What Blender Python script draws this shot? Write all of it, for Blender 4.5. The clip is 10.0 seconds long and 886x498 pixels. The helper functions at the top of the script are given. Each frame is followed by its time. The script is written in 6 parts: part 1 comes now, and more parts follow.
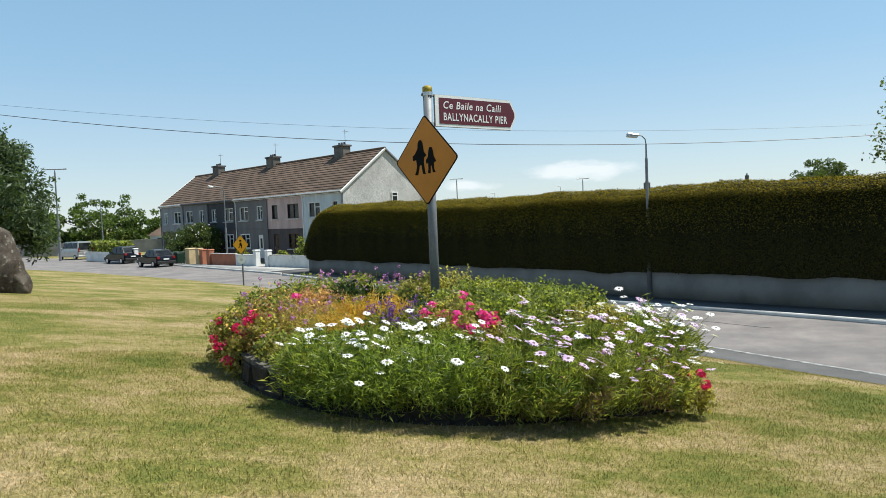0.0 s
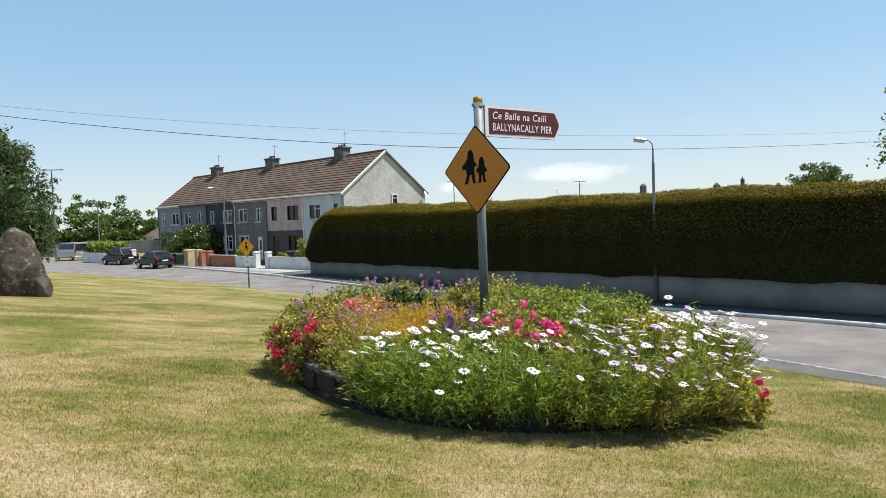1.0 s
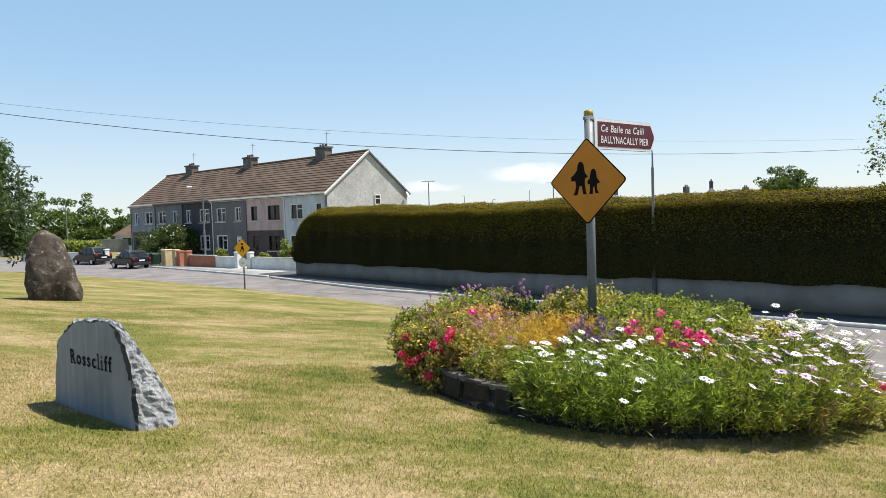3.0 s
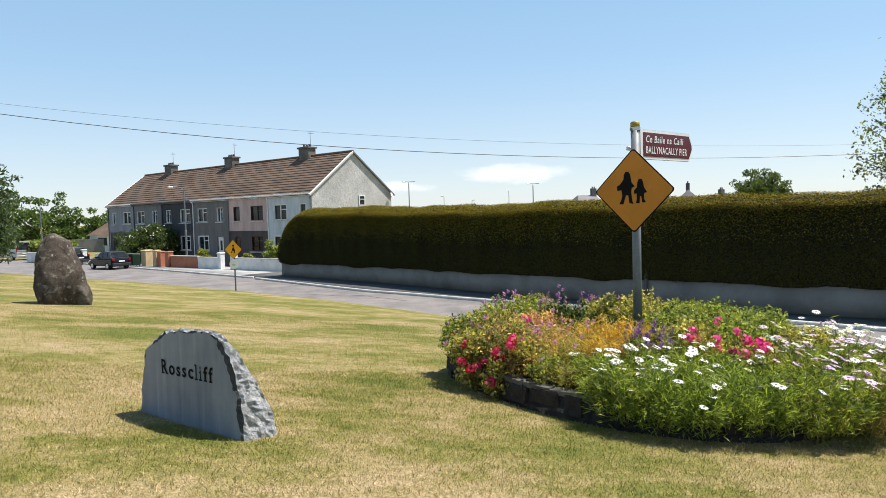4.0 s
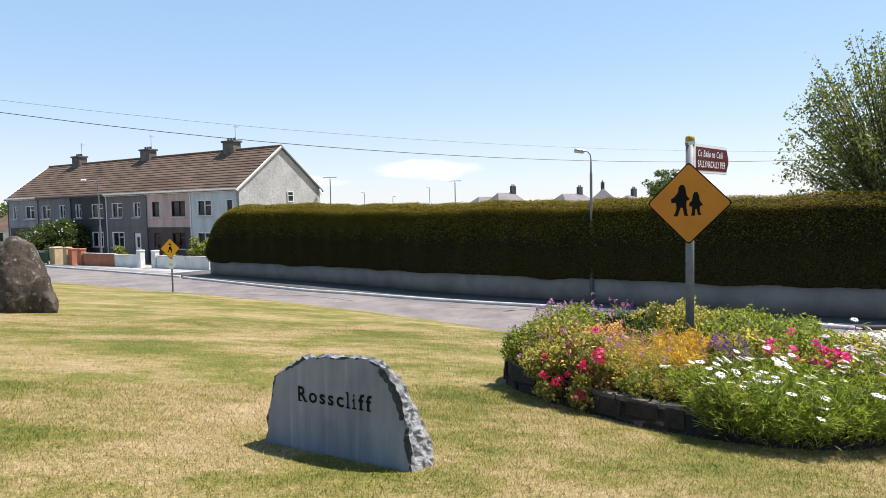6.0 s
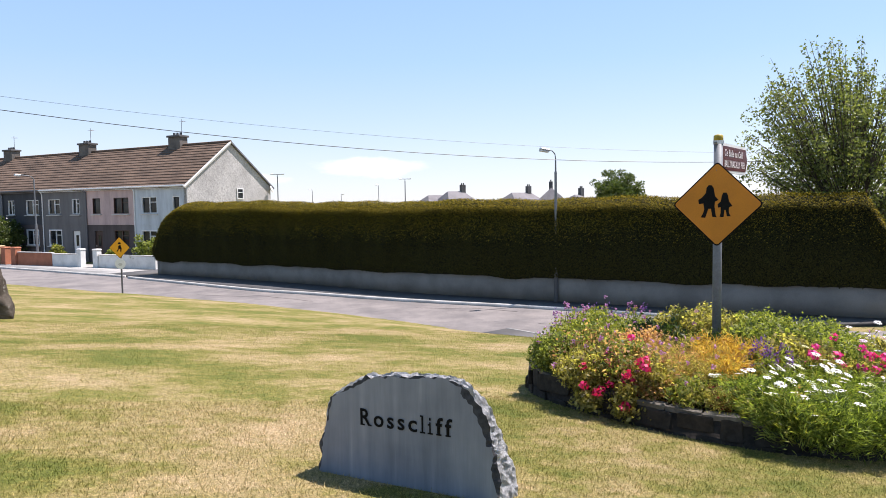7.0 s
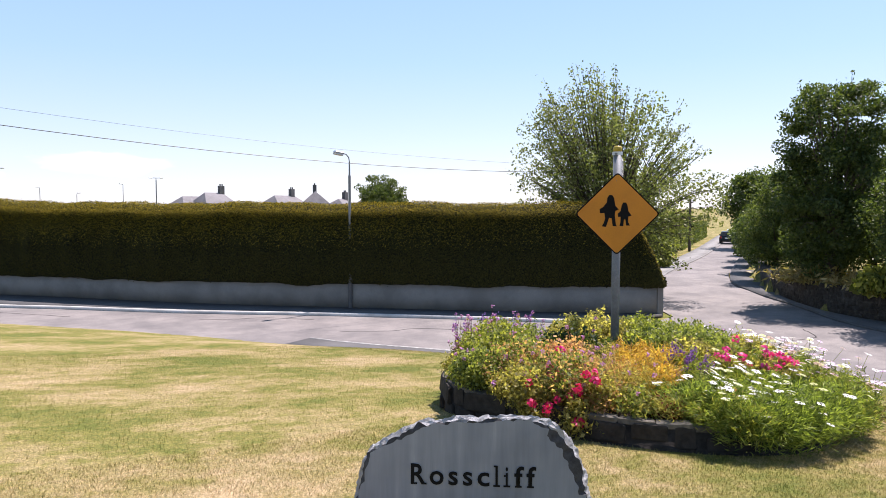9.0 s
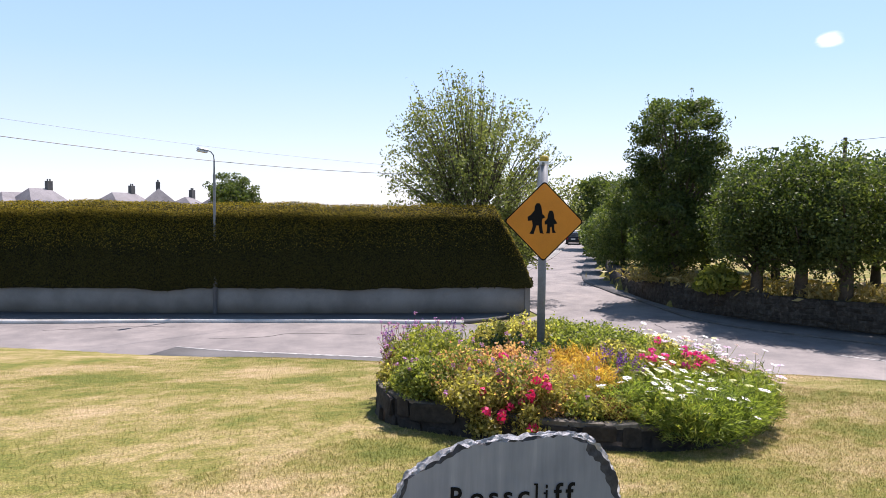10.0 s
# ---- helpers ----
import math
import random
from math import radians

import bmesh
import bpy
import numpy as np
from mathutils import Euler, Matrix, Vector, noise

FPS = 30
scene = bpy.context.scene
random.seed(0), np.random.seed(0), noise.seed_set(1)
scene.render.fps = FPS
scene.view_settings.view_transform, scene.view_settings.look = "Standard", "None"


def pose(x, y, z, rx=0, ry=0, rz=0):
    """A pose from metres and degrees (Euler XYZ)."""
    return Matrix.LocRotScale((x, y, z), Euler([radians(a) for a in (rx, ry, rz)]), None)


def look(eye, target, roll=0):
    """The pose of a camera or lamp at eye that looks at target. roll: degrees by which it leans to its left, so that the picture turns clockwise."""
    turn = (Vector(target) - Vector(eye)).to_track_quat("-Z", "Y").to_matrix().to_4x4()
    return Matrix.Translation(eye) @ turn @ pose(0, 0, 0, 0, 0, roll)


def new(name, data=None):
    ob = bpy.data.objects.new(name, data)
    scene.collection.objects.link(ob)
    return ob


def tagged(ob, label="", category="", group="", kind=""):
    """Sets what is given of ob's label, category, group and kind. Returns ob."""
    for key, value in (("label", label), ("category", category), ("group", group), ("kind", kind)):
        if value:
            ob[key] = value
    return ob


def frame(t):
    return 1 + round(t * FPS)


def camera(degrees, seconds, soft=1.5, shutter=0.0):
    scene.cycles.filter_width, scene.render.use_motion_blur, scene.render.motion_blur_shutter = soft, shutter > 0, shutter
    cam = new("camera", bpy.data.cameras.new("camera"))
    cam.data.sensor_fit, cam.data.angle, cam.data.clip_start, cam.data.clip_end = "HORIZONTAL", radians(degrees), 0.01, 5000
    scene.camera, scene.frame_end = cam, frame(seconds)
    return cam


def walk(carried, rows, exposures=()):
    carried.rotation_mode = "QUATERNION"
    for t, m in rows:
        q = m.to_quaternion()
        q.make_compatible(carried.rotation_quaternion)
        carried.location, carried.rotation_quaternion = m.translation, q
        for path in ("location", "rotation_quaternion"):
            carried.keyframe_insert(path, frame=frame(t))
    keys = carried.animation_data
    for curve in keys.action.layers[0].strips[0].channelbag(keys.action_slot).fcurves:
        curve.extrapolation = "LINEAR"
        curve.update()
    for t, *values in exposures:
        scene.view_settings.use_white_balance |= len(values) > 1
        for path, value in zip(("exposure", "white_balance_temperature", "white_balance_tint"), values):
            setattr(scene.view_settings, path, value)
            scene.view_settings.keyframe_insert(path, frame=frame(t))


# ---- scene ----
cam = camera(65.1, 10.0, soft=0.5)
METRES, EYE, TILT, LEAN, TURN = 8.0, 1.5, 0.0, 0.0, 0.0
ROWS = [
    (0.0, 0.0, 0.0, 0.0, -0.11, -2.71, 2.29),
    (0.5, -0.0308, 0.0011, 0.0047, -0.26, -2.78, 2.2),
    (1.0, -0.0695, -0.0114, 0.0115, -0.65, -2.6, 2.07),
    (1.5, -0.1121, -0.0145, 0.0105, -1.32, -2.67, 2.0),
    (2.0, -0.1645, -0.0088, 0.0167, -2.04, -2.9, 1.81),
    (2.5, -0.21, -0.0162, 0.0235, -2.7, -2.75, 1.78),
    (4.0, -0.3521, -0.028, 0.044, -5.54, -2.79, 1.58),
    (4.5, -0.4046, -0.032, 0.0483, -6.78, -2.84, 1.4),
    (5.0, -0.4562, -0.027, 0.0568, -8.49, -3.03, 1.29),
    (5.5, -0.4992, -0.0181, 0.0657, -10.32, -3.05, 1.21),
    (6.0, -0.5432, 0.0146, 0.0686, -12.75, -3.33, 1.13),
    (7.5, -0.6647, 0.1321, 0.0739, -20.09, -3.46, 0.66),
    (8.0, -0.7024, 0.1701, 0.0749, -24.09, -3.35, 0.49),
    (8.5, -0.7292, 0.2125, 0.0741, -30.02, -3.41, 0.28),
    (9.0, -0.7632, 0.2538, 0.0767, -37.29, -3.39, -0.04),
    (9.5, -0.7969, 0.2872, 0.0818, -43.92, -3.28, -0.29),
    (10.0, -0.8329, 0.3363, 0.0848, -49.5, -3.31, -0.63),
]
walk(cam, [(t, pose(0, 0, EYE, TILT, LEAN, TURN) @ pose(METRES * x, METRES * y, METRES * z, 90 + pitch, roll, yaw)) for t, x, y, z, yaw, pitch, roll in ROWS],
     exposures=[(0.0, 0.5, 6330, 6), (1.0, 0.56, 6420, 9), (2.5, 0.65, 6500, 11), (5.0, 0.7, 6500, 13), (7.5, 0.87, 6400, 22), (10.0, 0.93, 6400, 24)])

# ---- light: high summer sun from the east of the lawn, clear sky ----
SUN_AZ, SUN_EL = 84.0, 63.0   # degrees clockwise from +y, and above the horizon
sun_way = Vector((math.sin(radians(SUN_AZ)) * math.cos(radians(SUN_EL)), math.cos(radians(SUN_AZ)) * math.cos(radians(SUN_EL)), math.sin(radians(SUN_EL))))
world = bpy.data.worlds.new("sky")
scene.world = world
world.use_nodes = True
wn, wl = world.node_tree.nodes, world.node_tree.links
wn.clear()
w_sky = wn.new("ShaderNodeTexSky")
w_sky.sky_type = 'NISHITA'
w_sky.sun_disc = False
w_sky.sun_elevation = radians(SUN_EL)
w_sky.sun_rotation = radians(SUN_AZ)
w_sky.altitude = 0
w_sky.air_density, w_sky.dust_density, w_sky.ozone_density = 1.0, 0.2, 0.6
w_bg = wn.new("ShaderNodeBackground")
w_bg.inputs["Strength"].default_value = 0.095
w_out = wn.new("ShaderNodeOutputWorld")
w_co = wn.new("ShaderNodeTexCoord")
w_sep = wn.new("ShaderNodeSeparateXYZ")
wl.new(w_co.outputs["Generated"], w_sep.inputs[0])
# summer haze evens out the sky, palest at the horizon
w_haze = wn.new("ShaderNodeValToRGB")
for p_, c_ in ((0.0, (4.6, 5.4, 6.2)), (0.07, (4.1, 5.1, 6.1)), (0.2, (2.8, 4.55, 6.2)), (0.42, (2.0, 3.9, 5.8)), (0.65, (1.0, 2.2, 3.7)), (1.0, (0.5, 1.2, 2.2))):
    e_ = w_haze.color_ramp.elements.new(p_) if p_ not in (0.0, 1.0) else w_haze.color_ramp.elements[0 if p_ == 0.0 else -1]
    e_.color = (*c_, 1)
w_hmix = wn.new("ShaderNodeMix")
w_hmix.data_type = 'RGBA'
w_hmix.inputs[0].default_value = 0.62
wl.new(w_sep.outputs[2], w_haze.inputs[0])
wl.new(w_sky.outputs[0], w_hmix.inputs[6])
wl.new(w_haze.outputs[0], w_hmix.inputs[7])
# fair-weather cloud: a low bank beyond the hedge and one small puff over the trees
w_map = wn.new("ShaderNodeMapping")
w_map.inputs["Scale"].default_value = (9.0, 9.0, 26.0)
w_noise = wn.new("ShaderNodeTexNoise")
w_noise.inputs["Scale"].default_value, w_noise.inputs["Detail"].default_value = 1.6, 7.0
wl.new(w_co.outputs["Generated"], w_map.inputs[0])
wl.new(w_map.outputs[0], w_noise.inputs[0])


def cloud_mask(az, el, wide, tall):
    """1 at the cloud's heart, falling to 0 at its rim."""
    sub = wn.new("ShaderNodeVectorMath")
    sub.operation = 'SUBTRACT'
    sub.inputs[1].default_value = (math.sin(radians(az)) * math.cos(radians(el)), math.cos(radians(az)) * math.cos(radians(el)), math.sin(radians(el)))
    mul = wn.new("ShaderNodeVectorMath")
    mul.operation = 'MULTIPLY'
    mul.inputs[1].default_value = (1 / wide, 1 / wide, 1 / tall)
    ln = wn.new("ShaderNodeVectorMath")
    ln.operation = 'LENGTH'
    rg = wn.new("ShaderNodeMapRange")
    rg.inputs["From Min"].default_value, rg.inputs["From Max"].default_value = 0.0, 1.0
    rg.inputs["To Min"].default_value, rg.inputs["To Max"].default_value = 0.38, -0.3
    wl.new(w_co.outputs["Generated"], sub.inputs[0])
    wl.new(sub.outputs[0], mul.inputs[0])
    wl.new(mul.outputs[0], ln.inputs[0])
    wl.new(ln.outputs[1], rg.inputs[0])
    return rg.outputs[0]


w_sky_now = w_hmix.outputs[2]
for az, el, wide, tall_ in ((11.5, 3.3, 0.16, 0.03), (2.5, 2.4, 0.1, 0.018), (78.0, 12.2, 0.03, 0.016)):
    w_add = wn.new("ShaderNodeMath")
    w_add.operation = 'ADD'
    w_edge = wn.new("ShaderNodeMapRange")
    w_edge.interpolation_type = 'SMOOTHSTEP'
    w_edge.inputs["From Min"].default_value, w_edge.inputs["From Max"].default_value = 0.5, 0.78
    w_edge.inputs["To Max"].default_value = 0.8
    w_mix = wn.new("ShaderNodeMix")
    w_mix.data_type = 'RGBA'
    w_mix.inputs[7].default_value = (7.3, 7.5, 7.7, 1)
    wl.new(w_noise.outputs[0], w_add.inputs[0])
    wl.new(cloud_mask(az, el, wide, tall_), w_add.inputs[1])
    wl.new(w_add.outputs[0], w_edge.inputs[0])
    wl.new(w_edge.outputs[0], w_mix.inputs[0])
    wl.new(w_sky_now, w_mix.inputs[6])
    w_sky_now = w_mix.outputs[2]
wl.new(w_sky_now, w_bg.inputs[0])
wl.new(w_bg.outputs[0], w_out.inputs[0])
sun = new("sun", bpy.data.lights.new("sun", 'SUN'))
sun.data.energy, sun.data.angle, sun.data.color = 5.0, radians(0.53), (1.0, 0.95, 0.86)
sun.matrix_world = look(tuple(sun_way * 60), (0, 0, 0))

# ---- materials ----
class Nodes:
    """A small wrapper that builds one node material."""

    def __init__(self, name):
        self.mat = bpy.data.materials.new(name)
        self.mat.use_nodes = True
        self.t = self.mat.node_tree
        self.t.nodes.clear()
        self.out = self.add("ShaderNodeOutputMaterial")
        self.bsdf = self.add("ShaderNodeBsdfPrincipled")
        self.link(self.bsdf.outputs[0], self.out.inputs[0])

    def add(self, kind, **settings):
        n = self.t.nodes.new(kind)
        for k, v in settings.items():
            setattr(n, k, v)
        return n

    def link(self, a, b):
        self.t.links.new(a, b)

    def noise(self, scale, detail=4.0, rough=0.6, stretch=None, dist=0.0, world=True):
        tex = self.add("ShaderNodeTexNoise")
        tex.inputs["Scale"].default_value, tex.inputs["Detail"].default_value = scale, detail
        tex.inputs["Roughness"].default_value, tex.inputs["Distortion"].default_value = rough, dist
        src = self.add("ShaderNodeNewGeometry").outputs["Position"] if world else self.add("ShaderNodeTexCoord").outputs["Object"]
        if stretch:
            m = self.add("ShaderNodeMapping")
            m.inputs["Scale"].default_value = stretch[:3]
            if len(stretch) > 3:
                m.inputs["Rotation"].default_value = (0, 0, radians(stretch[3]))
            self.link(src, m.inputs[0])
            src = m.outputs[0]
        self.link(src, tex.inputs[0])
        return tex.outputs[0]

    def ramp(self, fac, stops):
        r = self.add("ShaderNodeValToRGB")
        while len(r.color_ramp.elements) < len(stops):
            r.color_ramp.elements.new(0.5)
        for e, (p, c) in zip(r.color_ramp.elements, stops):
            e.position, e.color = p, (*c, 1) if len(c) == 3 else c
        self.link(fac, r.inputs[0])
        return r.outputs[0]

    def mix(self, fac, a, b, mode='MIX'):
        m = self.add("ShaderNodeMix", data_type='RGBA', blend_type=mode)
        for sock, v in ((m.inputs[0], fac), (m.inputs[6], a), (m.inputs[7], b)):
            if isinstance(v, (int, float)):
                sock.default_value = v
            elif isinstance(v, tuple):
                sock.default_value = (*v, 1)
            else:
                self.link(v, sock)
        return m.outputs[2]

    def bump(self, height, strength=0.3, dist=0.01):
        b = self.add("ShaderNodeBump")
        b.inputs["Strength"].default_value, b.inputs["Distance"].default_value = strength, dist
        self.link(height, b.inputs["Height"])
        self.link(b.outputs[0], self.bsdf.inputs["Normal"])

    def colour(self, c):
        if isinstance(c, tuple):
            self.bsdf.inputs["Base Color"].default_value = (*c, 1)
        else:
            self.link(c, self.bsdf.inputs["Base Color"])

    def set(self, rough=0.6, metal=0.0, spec=0.5):
        self.bsdf.inputs["Roughness"].default_value, self.bsdf.inputs["Metallic"].default_value = rough, metal
        self.bsdf.inputs["Specular IOR Level"].default_value = spec
        return self.mat


def shade(c, k):
    return tuple(min(1.0, v * k) for v in c)


def surface(name, c, fine=40.0, coarse=1.5, vary=0.25, stain=0.3, rough=0.75, metal=0.0, bump=0.25, bdist=0.004, spec=0.4, world=True):
    """A plain real surface: a base colour with grain, soft stains and fine relief."""
    n = Nodes(name)
    g = n.noise(fine, 4, 0.65, world=world)
    s = n.noise(coarse, 5, 0.6, world=world)
    a = n.ramp(g, [(0.3, shade(c, 1 - vary)), (0.7, shade(c, 1 + vary))])
    b = n.ramp(s, [(0.35, (1 - stain,) * 3), (0.62, (1.0, 1.0, 1.0))])
    n.colour(n.mix(1.0, a, b, 'MULTIPLY'))
    if bump:
        n.bump(g, bump, bdist)
    return n.set(rough, metal, spec)


def leaf_material(name, dark, light, through_it=0.35, rough=0.5, tone=None, gloss=0.35):
    """Leaves: colour by leaf, a little light shining through."""
    n = Nodes(name)
    geo = n.add("ShaderNodeNewGeometry")
    c = n.ramp(geo.outputs["Random Per Island"], [(0.0, dark), (0.6, tuple((a + b) / 2 for a, b in zip(dark, light))), (1.0, light)])
    if tone:
        c = n.mix(n.ramp(n.noise(tone[0], 3), [(0.42, (0, 0, 0)), (0.6, (1, 1, 1))]), c, tone[1])
    n.colour(c)
    tr = n.add("ShaderNodeBsdfTranslucent")
    n.link(n.mix(1.0, c, (1.5, 1.6, 0.7), 'MULTIPLY'), tr.inputs[0])
    mx = n.add("ShaderNodeMixShader")
    mx.inputs[0].default_value = through_it
    n.link(n.bsdf.outputs[0], mx.inputs[1])
    n.link(tr.outputs[0], mx.inputs[2])
    n.link(mx.outputs[0], n.out.inputs[0])
    return n.set(rough, 0, gloss)


def lawn_colour(n):
    """Mown lawn in a dry summer: straw with soft green patches, faint mowing lanes, worn tan spots."""
    big = n.noise(0.55, 5, 0.6, (1.0, 1.5, 1.0, 25))
    mid = n.noise(3.0, 6, 0.72, (1.0, 1.5, 1.0, 20), 0.5)
    small = n.noise(9.0, 5, 0.75)
    lanes = n.noise(1.0, 2, 0.5, (0.12, 1.7, 0.1, 14))
    acc = big
    for src, k_ in ((mid, 0.62), (small, 0.34), (lanes, 0.08)):
        m = n.add("ShaderNodeMath", operation='MULTIPLY_ADD')
        n.link(src, m.inputs[0])
        m.inputs[1].default_value = k_
        n.link(acc, m.inputs[2])
        acc = m.outputs[0]
    sc = n.add("ShaderNodeMath", operation='MULTIPLY')
    n.link(acc, sc.inputs[0])
    sc.inputs[1].default_value = 0.5
    base = n.ramp(sc.outputs[0], [(0.43, (0.125, 0.142, 0.03)), (0.49, (0.2, 0.186, 0.053)), (0.53, (0.278, 0.23, 0.097)), (0.575, (0.345, 0.272, 0.145)), (0.635, (0.42, 0.322, 0.2))])
    tuft = n.noise(42, 5, 0.8)
    return n.mix(1.0, base, n.ramp(tuft, [(0.36, (0.5, 0.54, 0.44)), (0.6, (1.36, 1.32, 1.36))]), 'MULTIPLY')


n = Nodes("mown_grass")
c = lawn_colour(n)
g = n.noise(90, 3, 0.7)
n.colour(n.mix(1.0, c, n.ramp(g, [(0.3, (0.55, 0.55, 0.5)), (0.7, (1.15, 1.15, 1.1))]), 'MULTIPLY'))
n.bump(g, 0.6, 0.02)
M_LAWN = n.set(0.9, 0, 0.15)

n = Nodes("grass_blades")
c = lawn_colour(n)
geo = n.add("ShaderNodeNewGeometry")
n.colour(n.mix(1.0, c, n.ramp(geo.outputs["Random Per Island"], [(0.0, (0.78, 0.8, 0.68)), (0.6, (1.28, 1.24, 1.18)), (1.0, (1.75, 1.65, 1.55))]), 'MULTIPLY'))
tr = n.add("ShaderNodeBsdfTranslucent")
n.link(n.mix(1.0, c, (1.7, 1.7, 1.5), 'MULTIPLY'), tr.inputs[0])
mx = n.add("ShaderNodeMixShader")
mx.inputs[0].default_value = 0.14
n.link(n.bsdf.outputs[0], mx.inputs[1])
n.link(tr.outputs[0], mx.inputs[2])
n.link(mx.outputs[0], n.out.inputs[0])
M_BLADE = n.set(0.7, 0, 0.2)

n = Nodes("asphalt")
g = n.noise(160, 3, 0.7)
s = n.noise(0.7, 6, 0.65, (1, 1, 1))
c = n.ramp(g, [(0.3, (0.145, 0.133, 0.127)), (0.7, (0.275, 0.255, 0.244))])
n.colour(n.mix(1.0, c, n.ramp(s, [(0.35, (0.66, 0.66, 0.68)), (0.65, (1.1, 1.08, 1.07))]), 'MULTIPLY'))
n.bump(g, 0.4, 0.006)
M_ROAD = n.set(0.85, 0, 0.35)
# newer asphalt; on footpaths and lamp base the dark colour stands for shade
M_PATCH = surface("dark_and_shaded_asphalt", (0.11, 0.108, 0.108), 140, 1.2, 0.3, 0.25, 0.85, bump=0.4)
M_PATH = surface("footpath_concrete", (0.25, 0.245, 0.235), 90, 0.9, 0.18, 0.3, 0.85)
M_PALEPATH = surface("pale_footpath_concrete", (0.4, 0.39, 0.37), 80, 1.0, 0.18, 0.35, 0.85)
M_KERB = surface("kerb_concrete", (0.6, 0.59, 0.56), 60, 1.2, 0.2, 0.3, 0.85)
M_LINE = surface("road_paint", (0.4, 0.395, 0.38), 70, 7.0, 0.25, 0.7, 0.7)
M_RENDER = surface("grey_render", (0.23, 0.222, 0.205), 55, 0.8, 0.14, 0.3, 0.9, bump=0.4)
M_WHITEWALL = surface("white_painted_render", (0.74, 0.74, 0.72), 45, 1.1, 0.08, 0.22, 0.85)
M_CREAM = surface("cream_painted_render", (0.55, 0.42, 0.24), 45, 1.5, 0.1, 0.25, 0.85)
M_TERRA = surface("terracotta_painted_wall", (0.42, 0.16, 0.09), 45, 1.5, 0.15, 0.25, 0.85)
M_PEBBLE = surface("pebbledash", (0.5, 0.49, 0.48), 9, 0.5, 0.35, 0.25, 0.95, bump=0.8, bdist=0.02)
M_ROOF = surface("concrete_roof_tile", (0.15, 0.1, 0.07), 14, 0.6, 0.35, 0.4, 0.9, bump=0.4, bdist=0.01)
M_ROOFFAR = surface("slate_roof", (0.2, 0.19, 0.2), 10, 0.6, 0.25, 0.3, 0.8)
M_WHITE = surface("white_paint", (0.78, 0.78, 0.77), 30, 2.0, 0.05, 0.12, 0.5)
M_DARKWOOD = surface("dark_brown_frame", (0.055, 0.025, 0.018), 30, 2.0, 0.2, 0.2, 0.5)
M_GREYPVC = surface("grey_fascia", (0.12, 0.12, 0.13), 30, 2, 0.1, 0.2, 0.5)
M_STEEL = surface("galvanised_steel", (0.21, 0.225, 0.24), 60, 6.0, 0.15, 0.25, 0.6, 0.3, bump=0.05)
M_ALU = surface("aluminium", (0.6, 0.61, 0.62), 80, 6.0, 0.08, 0.15, 0.4, 0.8, bump=0.03)
M_BLACK = surface("black_sign_film", (0.01, 0.01, 0.01), 60, 5, 0.2, 0.1, 0.8, bump=0, spec=0.1)
M_AMBER = surface("amber_sign_film", (0.56, 0.205, 0.007), 90, 4, 0.06, 0.12, 0.45, bump=0)
M_AMBER2 = surface("bright_amber_sign_film", (0.85, 0.38, 0.005), 90, 4, 0.05, 0.08, 0.45, bump=0)
M_MAROON = surface("maroon_sign_film", (0.115, 0.012, 0.016), 90, 4, 0.06, 0.12, 0.22, bump=0, spec=0.6)
M_SIGNWHITE = surface("white_sign_film", (0.8, 0.8, 0.78), 90, 4, 0.04, 0.08, 0.4, bump=0)
M_YELLOW = surface("yellow_cap", (0.42, 0.31, 0.03), 60, 14, 0.15, 0.6, 0.5)
M_CABLE = surface("cable_sheath", (0.03, 0.03, 0.032), 60, 2, 0.1, 0.1, 0.5)
M_SOIL = surface("soil", (0.035, 0.024, 0.016), 25, 2, 0.4, 0.3, 0.95, bump=0.8, bdist=0.02)
M_BARK = surface("bark", (0.1, 0.08, 0.06), 25, 2.5, 0.4, 0.4, 0.95, bump=0.8, bdist=0.02)
M_TYRE = surface("rubber", (0.02, 0.02, 0.02), 60, 3, 0.2, 0.2, 0.8)
M_BIN = surface("dark_green_plastic", (0.012, 0.04, 0.025), 40, 2, 0.15, 0.2, 0.45)
M_CARDARK = surface("dark_car_paint", (0.01, 0.012, 0.02), 90, 1.5, 0.05, 0.1, 0.2, 0.0, 0, spec=0.35)
M_CARSILVER = surface("silver_car_paint", (0.5, 0.5, 0.5), 90, 1.5, 0.05, 0.1, 0.28, 0.5, 0, spec=0.6)
M_LIGHTRED = surface("red_lens", (0.35, 0.01, 0.01), 60, 4, 0.1, 0.1, 0.2, bump=0)
M_LAMPLENS = surface("lamp_lens", (0.6, 0.62, 0.62), 60, 4, 0.05, 0.1, 0.25, bump=0)

n = Nodes("window_glass")
n.colour(n.ramp(n.noise(1.3, 3), [(0.35, (0.008, 0.01, 0.012)), (0.65, (0.03, 0.036, 0.04))]))
M_GLASS = n.set(0.08, 0, 0.22)

# rock: mottled grey-brown with lichen
n = Nodes("standing_rock")
a = n.ramp(n.noise(3.2, 8, 0.7), [(0.3, (0.04, 0.032, 0.026)), (0.5, (0.1, 0.08, 0.064)), (0.72, (0.2, 0.17, 0.14))])
li = n.ramp(n.noise(9, 5, 0.6), [(0.57, (0, 0, 0)), (0.7, (1, 1, 1))])
n.colour(n.mix(li, a, (0.36, 0.34, 0.29)))
n.bump(n.noise(9, 8, 0.8), 1.0, 0.085)
M_ROCK = n.set(0.95, 0, 0.2)
